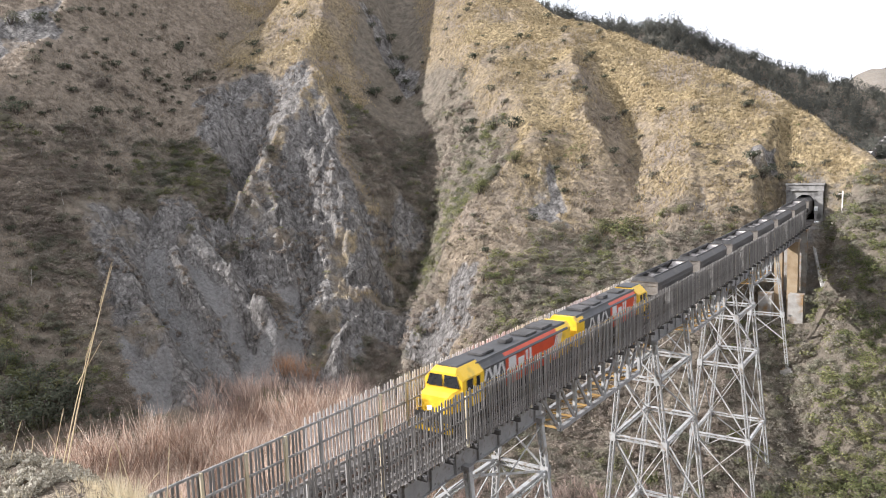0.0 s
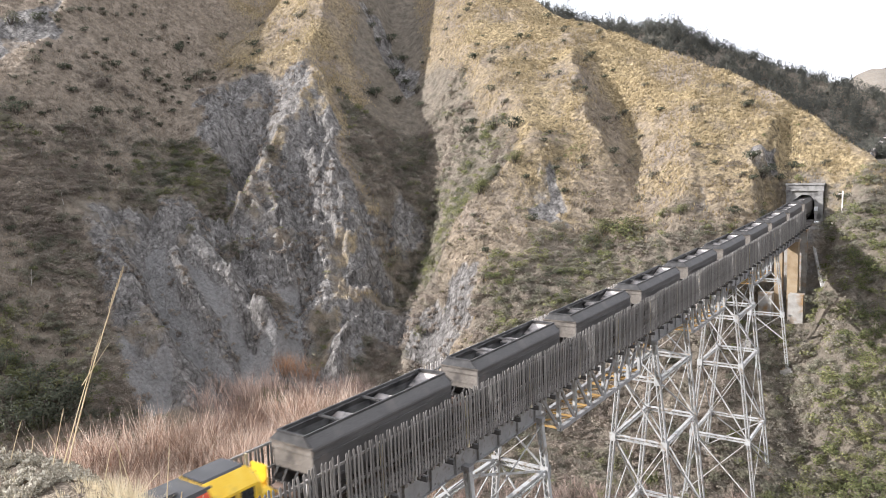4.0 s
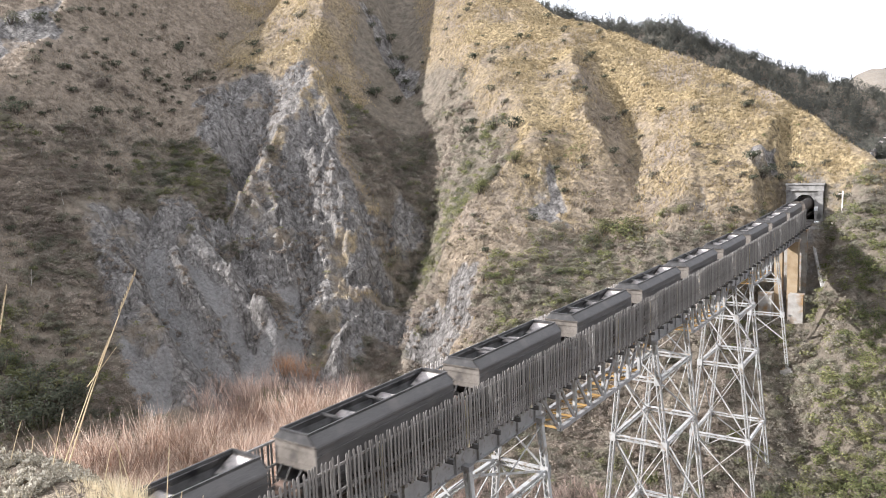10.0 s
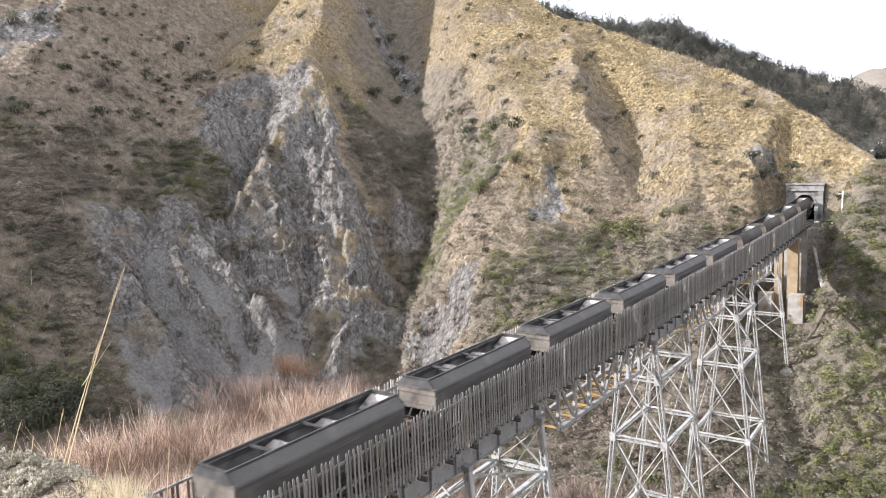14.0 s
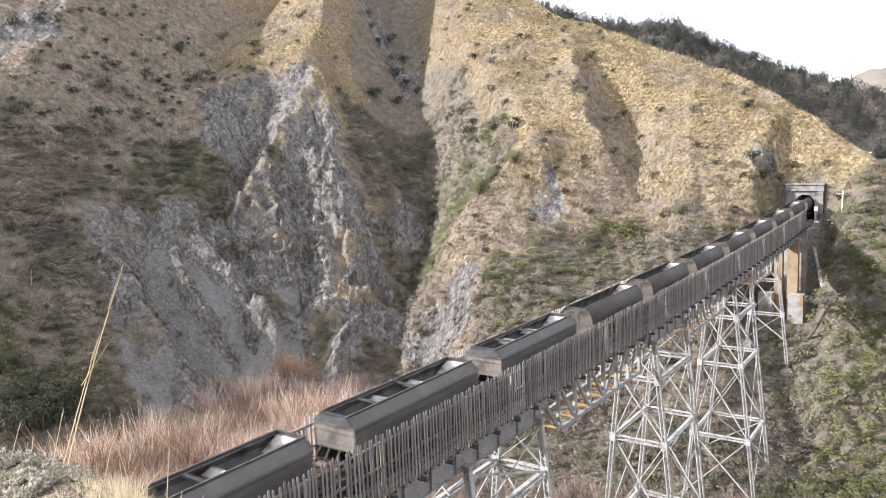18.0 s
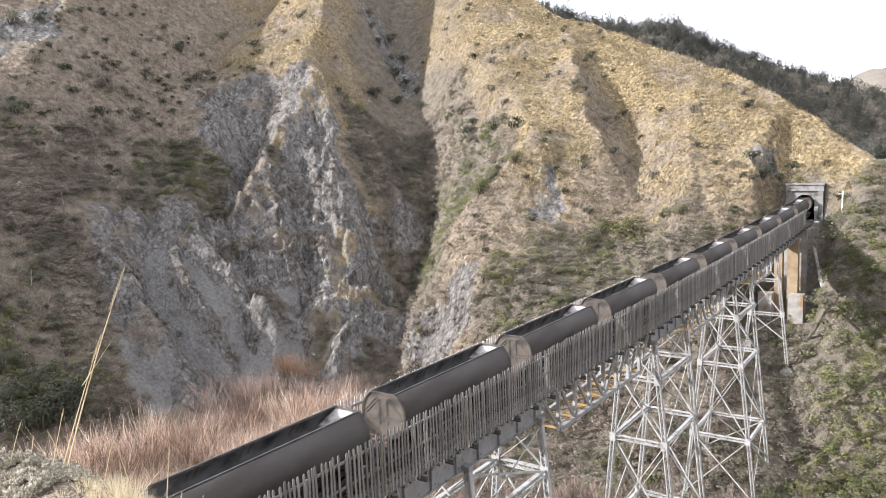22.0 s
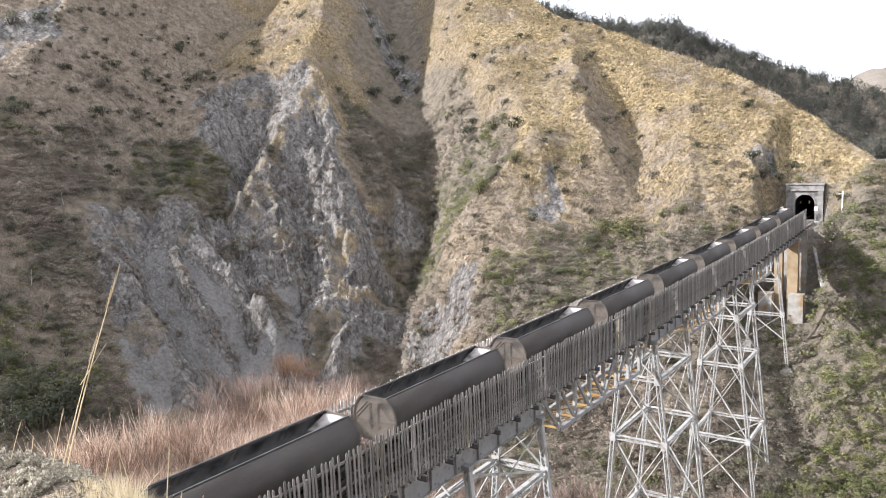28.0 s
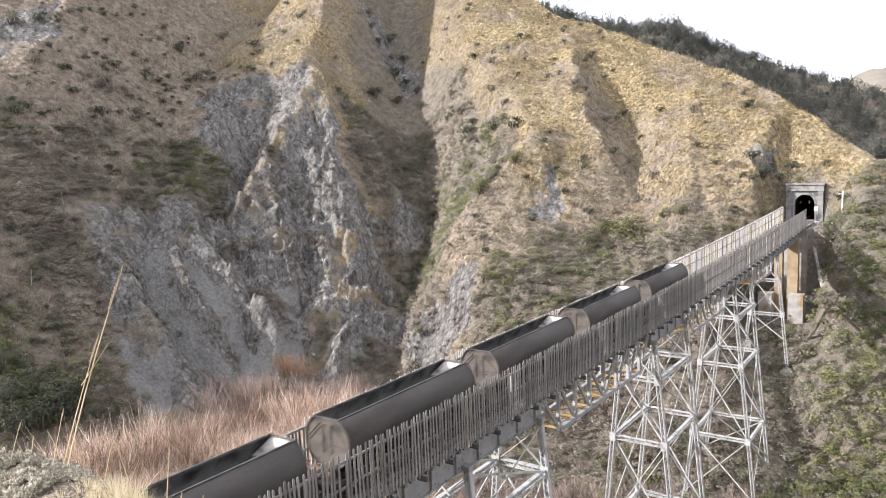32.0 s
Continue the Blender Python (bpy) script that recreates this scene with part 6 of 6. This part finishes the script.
for nm, sel, mt, lb in (("green_scrub", tone > 0.22, M_GREEN, "olive green leafy scrub on the valley side"),
                        ("dark_scrub", (tone <= 0.22) & (tone > -0.12), M_SCRUB, "dark green scrub on the shaded slope"),
                        ("pale_scrub", (tone <= -0.12) & ((tone > -0.24) | (aa < 14)), M_PALE, "pale grey leafless scrub on the valley side"),
                        ("brown_scrub", (tone <= -0.24) & (aa >= 14), M_SCRUB_BROWN, "brown dry scrub on the shaded slope")):
    plant_out(nm, BUSHES, sx[sel], sy[sel], sz[sel], mt, lb, "scrub", sink=0.1, tall=0.8)

# mixed low growth on the lower slopes
LOW_BUSHES = [clump(80, 0.08, seed=s, flat=0.6) for s in (15, 16, 17)]
lx, ly = scatter(16500, 1, 69, 85, 200)
rk, sc, _ = cover(lx, ly)
aa = np.degrees(np.arctan2(-(lx - EYE[0]), ly))
run = np.hypot(lx - EYE[0], ly - EYE[1]) - smooth_table(aa, TOE)
dense = np.where(aa < 37, step(78, 30, run + 18 * fbm(lx / 11, ly / 11, 251, 3)), 0.65 * (aa > 44)) * (rk < 0.6) * (run > np.where(aa < 22, -30, 0))
lx, ly = keep((rng.uniform(0, 1, len(lx)) < dense * 0.62) & off_line(lx, ly), lx, ly)
tone = fbm(lx / 15, ly / 15, 252, 3) + rng.normal(0, 0.3, len(lx))
for nm, sel, mt, lb in (("low_green_scrub", tone > 0.15, M_GREEN, "low olive green growth on the lower slope"), ("low_pale_scrub", (tone <= 0.15) & (tone > -0.2), M_PALE, "low pale grey-brown growth on the lower slope"), ("low_brown_scrub", tone <= -0.2, M_SCRUB_BROWN, "low brown growth on the lower slope")):
    plant_out(nm, LOW_BUSHES, lx[sel], ly[sel], rng.uniform(0.5, 1.5, sel.sum()), mt, lb, "scrub", sink=0.1, tall=0.75)

# low plants that hold on the broken rock
rx, ry = scatter(5200, 30, 62, 118, 235)
rk, sc, _ = cover(rx, ry)
ok = (rk > 0.3) & (fbm(rx / 8, ry / 8, 231, 3) > 0.12)
rx, ry = keep(ok, rx, ry)
plant_out("rock_plants", SMALL_BUSHES, rx, ry, rng.uniform(0.5, 1.4, len(rx)), M_SCRUB_BROWN, "sparse brown plants clinging to the rock face", "scrub")

# the dark wood along the far ridge
FOREST_CROWNS = [clump(150, 0.05, seed=s, flat=1.1) for s in (71, 72, 73)]
fx, fy = scatter(5200, 1, 34, 280, 520)
dd = np.hypot(fx - EYE[0], fy - EYE[1])
aa = np.degrees(np.arctan2(-(fx - EYE[0]), fy))
fx, fy = keep((dd > smooth_table(aa, CREST) + 45) & (dd < 440), fx, fy)
plant_out("ridge_forest", FOREST_CROWNS, fx, fy, rng.uniform(3.0, 5.8, len(fx)) * np.where(rng.uniform(0, 1, len(fx)) < 0.06, 1.5, 1.0), M_FOREST, "dark evergreen forest along the far ridge", "forest", tall=1.25)

# leafless reddish willows on the valley floor
TWIGS = [twigs(15, s, 0.75) for s in (31, 32, 33, 34, 35, 36)]
wx, wy = scatter(1450, 38, 69, 80, 130)
aa = np.degrees(np.arctan2(-(wx - EYE[0]), wy))
run = np.hypot(wx - EYE[0], wy - EYE[1]) - smooth_table(aa, TOE)
ok = (run < 2 + 8 * fbm(wx / 12, wy / 12, 241)) & (fbm(wx / 7, wy / 7, 242, 2) > -0.6)
wx, wy = keep(ok, wx, wy)
plant_out("willow_thicket", TWIGS, wx, wy, rng.uniform(3.4, 8.6, len(wx)) * (1.2 + 0.35 * fbm(wx / 9, wy / 9, 243, 2)), M_WILLOW, "leafless reddish willow thicket on the valley floor", "shrubs", tall=1.1)
wx, wy = scatter(210, 41, 54, 119, 137)
ok = fbm(wx / 8, wy / 8, 244, 2) > -0.2
wx, wy = keep(ok, wx, wy)
plant_out("grey_thicket", TWIGS, wx, wy, rng.uniform(4.0, 7.5, len(wx)), M_TWIG_GREY, "leafless grey-brown shrubs below the rock face", "shrubs", tall=1.1)
wx, wy = scatter(300, 0, 36, 76, 100)
plant_out("bare_shrubs", TWIGS, wx, wy, rng.uniform(2.5, 5.0, len(wx)), M_TWIG_GREY, "leafless grey-brown shrubs beside the stream", "shrubs")

# single bushes that stand out on the open slopes
SHRUB_CROWNS = []
for i, mt in enumerate((M_DARK_BUSH, M_DARK_BUSH, M_SCRUB, M_GREEN, M_DARK_BUSH)):
    tri = (clump(260, 0.06, seed=61 + i, lumps=6) if i < 3 else clump(1100, 0.028, seed=61 + i, lumps=9)).reshape(-1, 3)
    me = bpy.data.meshes.new("crown")
    me.from_pydata(tri.tolist(), [], np.arange(len(tri)).reshape(-1, 3).tolist())
    me.materials.append(mt)
    lv = np.repeat((tri.reshape(-1, 3, 3).mean(1) - (0, 0, 0.2)), 3, axis=0)
    lv /= np.linalg.norm(lv, axis=1)[:, None]
    me.attributes.new("lie", "FLOAT_VECTOR", "POINT").data.foreach_set("vector", lv.astype(np.float32).ravel())
    SHRUB_CROWNS.append(me)
bm = bmesh.new()
for k in range(5):
    an = k * 1.257
    bar(bm, (0.03 * math.cos(an), 0.03 * math.sin(an), -0.15), (0.2 * math.cos(an), 0.2 * math.sin(an), 0.5), 0.035, 0.035)
SHRUB_STEMS = mesh_of("stems", bm, M_STEM)


def shrub(x, y, size, kind):
    words = ("dark green bush on the dry slope", "dark green bush on the dry slope", "dull olive bush on the tussock slope", "olive green bush on the tussock slope", "tall dark evergreen bush at the edge of the willows")
    ob = thing("shrub", words[kind], "bush", group="bushes on the slope")
    ob.matrix_world = Matrix.LocRotScale((x, y, ground_z(x, y)), Euler((0, 0, 0.5 * math.sin(x * 3.7))), Vector((size, size, size * 0.8)))
    part("crown", SHRUB_CROWNS[kind], None, ob)
    part("stem", SHRUB_STEMS, None, ob)


ON_SPUR = ((-74.7, 165.8, 2.1), (-87.8, 179.1, 2.9), (-63.5, 174.4, 1.8), (-70.7, 172.5, 1.5), (-51.0, 188.3, 1.5), (-40.6, 182.2, 1.5), (-14.4, 174.6, 2.2), (-15.9, 154.9, 1.7), (-36.2, 166.3, 1.6), (-4.8, 158.1, 1.7), (-65.9, 184.3, 1.6), (-115.0, 196.4, 2.2))
BELOW_SPUR = ((-18.9, 141.7, 2.7), (-54.9, 142.0, 3.7), (-59.2, 134.6, 4.3), (-72.6, 134.6, 3.8), (-28.5, 139.0, 5.9), (-33.5, 139.8, 3.7), (-22.3, 141.9, 2.7))
ON_FLANK = ((-173.2, 163.6, 2.8), (-158.9, 178.8, 2.0), (-166.0, 172.8, 2.4), (-158.6, 163.3, 3.0), (-169.8, 144.6, 4.1), (-162.0, 126.3, 3.1), (-172.2, 116.3, 2.1), (-176.0, 111.4, 1.8), (-163.2, 97.1, 2.6), (-162.7, 118.4, 2.7), (-147.8, 104.2, 3.7), (-149.1, 114.2, 2.8), (-150.4, 85.4, 4.1), (-161.6, 105.3, 2.3), (-157.9, 139.8, 4.2))
BY_PORTAL = ((-7.5, 154.5, 2.6), (-6.6, 158.0, 2.2), (-9.5, 156.0, 3.0), (-5.6, 152.5, 1.8), (-3.0, 161.5, 1.8), (-8.0, 150.5, 1.7), (2.5, 162.0, 1.7), (5.6, 157.5, 2.0), (7.5, 156.0, 1.8))
# dark bushes added along the gully, in place of its shaded rock
GULLY_SHADE = ((-139, 196, 2.7), (-136, 194, 2.4), (-133, 194, 3.0), (-130, 195, 2.5), (-126, 193, 2.3), (-120, 190, 3.0), (-113, 186, 4.0), (-135, 202, 3.8), (-127, 198, 3.7), (-120, 176, 2.6), (-116, 180, 3.3), (-107, 180, 2.8), (-92, 171, 2.5), (-85, 167, 2.4), (-78, 162, 2.6), (-69, 157, 4.1), (-62, 154, 3.9), (-78, 160, 3.8))
IN_GULLY = ((-122.7, 187.5, 4.3), (-118.8, 173.3, 4.8), (-182.0, 101.7, 4.2), (-178.6, 108.0, 3.5), (-168.5, 104.5, 2.4))
for i, (x, y, size) in enumerate(ON_SPUR + ON_FLANK + IN_GULLY + BY_PORTAL + GULLY_SHADE):
    shrub(x, y, size, (0, 1, 2)[i % 3])
for x, y, size in BELOW_SPUR:
    shrub(x, y, size, 3)
for x, y, size in ((-94.4, 52.2, 5.0), (-94.6, 56.2, 5.5), (-89.9, 51.3, 6.0), (-90.2, 56.8, 6.5), (-99.6, 54.2, 5.0), (-90.7, 59.8, 5.5), (-89.0, 54.3, 6.0)):
    shrub(x, y, size, 4)
random.seed(19)
made = 0
while made < 270:
    a, d = radians(random.uniform(*((3, 67), (46, 68))[made % 2])), random.uniform(125, 250)
    x, y = EYE[0] - math.sin(a) * d, EYE[1] + math.cos(a) * d
    r_, s_, _ = cover(np.array([x]), np.array([y]))
    if r_[0] > 0.3 or s_[0] > 0.6 or d > float(smooth_table(math.degrees(a), CREST)) - 4 or (abs(x) < 8 and y > 130):
        continue
    shrub(x, y, random.uniform(0.8, 2.3), random.choice((0, 1, 2, 2)))
    made += 1

# bleached dead trees standing in the scrub on the shaded flank
snag = bmesh.new()
bar(snag, (0, 0, -0.3), (0.15, 0.1, 2.6), 0.16, 0.16)
bar(snag, (0.15, 0.1, 2.5), (0.5, 0.1, 4.6), 0.10, 0.10)
bar(snag, (0.1, 0.05, 1.7), (-0.7, 0.3, 3.1), 0.07, 0.07)
bar(snag, (0.2, 0.1, 2.9), (0.9, -0.2, 3.7), 0.06, 0.06)
SNAG = mesh_of("dead_tree", snag, M_SNAG)
for i, (x, y) in enumerate(((-139, 84), (-128, 82), (-143, 97), (-112, 66), (-119, 88))):
    ob = tagged(new("dead_tree", SNAG), "bleached leafless dead tree standing in scrub", "tree", group="dead trees on the flank")
    ob.matrix_world = Matrix.LocRotScale((x, y, ground_z(x, y)), Euler((0.2 * math.sin(i * 2.0), 0.25 * math.cos(i * 3.1), i * 1.3)), Vector((0.7, 0.7, 0.5 + 0.06 * i)))

# a rust-coloured bush among the willows
RUSTY = [twigs(36, s, 0.6, 0.005, 9) for s in (131, 132)]
bx_, by_ = np.array([-79.0, -77.0, -75.5]), np.array([94.0, 96.0, 98.0])
plant_out("rusty_bush", RUSTY, bx_, by_, np.array([6.5, 7.5, 6.0]), M_RUST, "rust-orange leafless bushes among the willows", "bush")


# ---- the grassy edge of the bank in front of the camera ----
def near_spot(angle, d):
    x, y = EYE[0] - math.sin(radians(angle)) * d, EYE[1] + math.cos(radians(angle)) * d
    return x, y, ground_z(x, y)


MOSSES = [clump(150, 0.085, seed=s, flat=0.6) for s in (91, 92, 93)]
a_ = rng.uniform(54, 70, 1500)
d_ = rng.uniform(2.6, 5.4, 1500)
mx_, my_ = EYE[0] - np.sin(np.radians(a_)) * d_, EYE[1] + np.cos(np.radians(a_)) * d_
sel = fbm(mx_ * 1.6, my_ * 1.6, 301, 3) > -0.25
plant_out("moss_cushion", MOSSES, mx_[sel], my_[sel], rng.uniform(0.035, 0.10, sel.sum()), M_MOSS, "grey-green moss and lichen cushions on the bank", "moss", sink=0.2, round_=0.4)
SHORT = [tuft(14, s, lean=0.9, width=0.035) for s in (95, 96, 97)]
a_ = rng.uniform(53, 72, 420)
d_ = rng.uniform(2.6, 5.6, 420)
mx_, my_ = EYE[0] - np.sin(np.radians(a_)) * d_, EYE[1] + np.cos(np.radians(a_)) * d_
plant_out("short_dry_grass", SHORT, mx_, my_, rng.uniform(0.03, 0.09, 420), M_STRAW, "short dry straw grass on the bank edge", "grass", round_=0.2)
a_ = rng.normal(59.0, 1.6, 130)
d_ = rng.uniform(3.2, 4.0, 130)
mx_, my_ = EYE[0] - np.sin(np.radians(a_)) * d_, EYE[1] + np.cos(np.radians(a_)) * d_
FINE = [tuft(26, s, lean=0.8, width=0.012) for s in (98, 99)]
plant_out("yellow_grass_tuft", FINE, mx_, my_, rng.uniform(0.06, 0.16, 130), M_STRAW, "pale yellow grass tuft on the bank edge", "grass", round_=0.2)

RIGHT = Vector((math.cos(heading), math.sin(heading), 0.0))
AWAY = Vector((-math.sin(heading), math.cos(heading), 0.0))


def stalk(tall, lean, bow, thick, fork=0.0):
    """A dry seed stalk that leans to one side: a tapering curved stem, a slim seed head, perhaps a fork."""
    lean += 0.09 * tall
    ob = thing("grass_stalk", "tall dry straw grass stalk with a slim seed head", "grass stalk", group="grass stalks on the bank")

    def run(name, p0, height_, lean_, bow_, r0, r1, n=9):
        bm = bmesh.new()
        rows = []
        for i in range(n + 1):
            s = i / n
            c = Vector(p0) + RIGHT * (lean_ * s + bow_ * s * s) + Vector((0, 0, height_ * s))
            r = r0 + (r1 - r0) * s
            rows.append([bm.verts.new(c + RIGHT * (r * math.cos(t)) + AWAY * (r * math.sin(t))) for t in (0, 1.57, 3.14, 4.71)])
        for a, b in zip(rows, rows[1:]):
            for k in range(4):
                bm.faces.new((a[k], a[(k + 1) % 4], b[(k + 1) % 4], b[k]))
        bm.faces.new(rows[-1])
        bmesh.ops.recalc_face_normals(bm, faces=bm.faces[:])
        part(name, bm, M_STRAW, ob)

    run("stem", (0, 0, -0.05), tall * 0.84, lean * 0.8, bow * 0.7, thick, thick * 0.55)
    tip = RIGHT * (lean * 0.8 + bow * 0.7) + Vector((0, 0, tall * 0.84 - 0.05))
    bm = bmesh.new()
    steps = 22
    for i in range(steps):
        f = i / (steps - 1)
        c = tip + RIGHT * (lean * 0.2 + bow * 0.3) * f + Vector((0, 0, tall * 0.19 * f))
        w = thick * (0.45 + 0.75 * math.sin(math.pi * min(1, 0.2 + f * 0.8)))
        sd = 1 if i % 2 else -1
        bar(bm, c, c + RIGHT * (sd * w * 0.45) + Vector((0, 0, tall * 0.024)), w * 0.8, w * 0.7)
    part("seed_head", bm, M_STRAW, ob)
    if fork:
        run("side_stem", RIGHT * (lean * 0.42) + Vector((0, 0, tall * 0.44)), tall * fork, lean * fork * 2.3, 0.0, thick * 0.6, thick * 0.35)
    return ob


PX = 0.00312   # metres a stalk spans for each unit of its size, at the bank's edge
MAIN = []
for ang, dist, tall, lean, bow, thick, fork in ((63.6, 4.15, 340, 78, 20, 1.5, 0.20), (63.85, 4.2, 235, 62, 8, 1.3, 0.0), (68.3, 4.5, 310, 22, 6, 1.4, 0.0)):
    ob = stalk(tall * PX, lean * PX, bow * PX, thick * PX, fork)
    x, y, z = near_spot(ang, dist)
    ob.location = (x, y, z)
    MAIN.append((ob, Vector((x, y, z))))
for ang, dist, tall, lean, bow in ((64.4, 4.2, 118, 20, 4), (62.9, 4.3, 95, -38, -8), (58.8, 3.8, 130, -36, -6), (59.8, 3.9, 85, -8, -2), (61.2, 4.0, 75, 12, 3), (58.4, 3.6, 62, -6, -3), (57.2, 3.45, 125, 3, 2), (56.5, 3.4, 85, 4, 2), (56.0, 3.35, 90, 20, 5), (54.9, 3.2, 72, -2, 2), (54.4, 3.2, 80, 2, 1), (53.6, 3.1, 60, 3, 2), (66.9, 4.4, 90, 20, 5), (65.6, 4.4, 60, 8, 0), (59.6, 3.8, 62, 44, 6), (62.0, 4.1, 55, -14, -4)):
    ob = stalk(tall * PX, lean * PX, bow * PX, 0.95 * PX)
    ob.location = near_spot(ang, dist)

# how far the wind carries the long stalks, each half second
SWAY = (-11, -6, -1, -1, -1, 5, -1, 0, 1, -2, 0, 0, 3, 3, 15, 17, 6, 2, 19, 17, 14, 8, 9, 3, 0, 8, 2, 3, 2, 4, 1, -2, -1, -1, -1, -3, 0, 0, -3, -1, 0, -1, -1, 0, 2, 0, 2, 0, 0, 0, -1, -1, -3, -5, -3, -6, -3, -1, 0, 2, 0, -3, -1, -9, 0)


# ---- motion over the clip ----
def motions():
    for vehicle, first in TRAIN:
        walk(vehicle, along_line(first))
    for k, (ob, foot) in enumerate(MAIN):
        rows = []
        for i, dx in enumerate(SWAY):
            lag = SWAY[max(0, i - k)]
            rows.append((0.5 * i, Matrix.Translation(foot) @ Matrix.Rotation((0.75 * dx + 0.25 * lag) / 235.0, 4, AWAY)))
        walk(ob, rows)


motions()
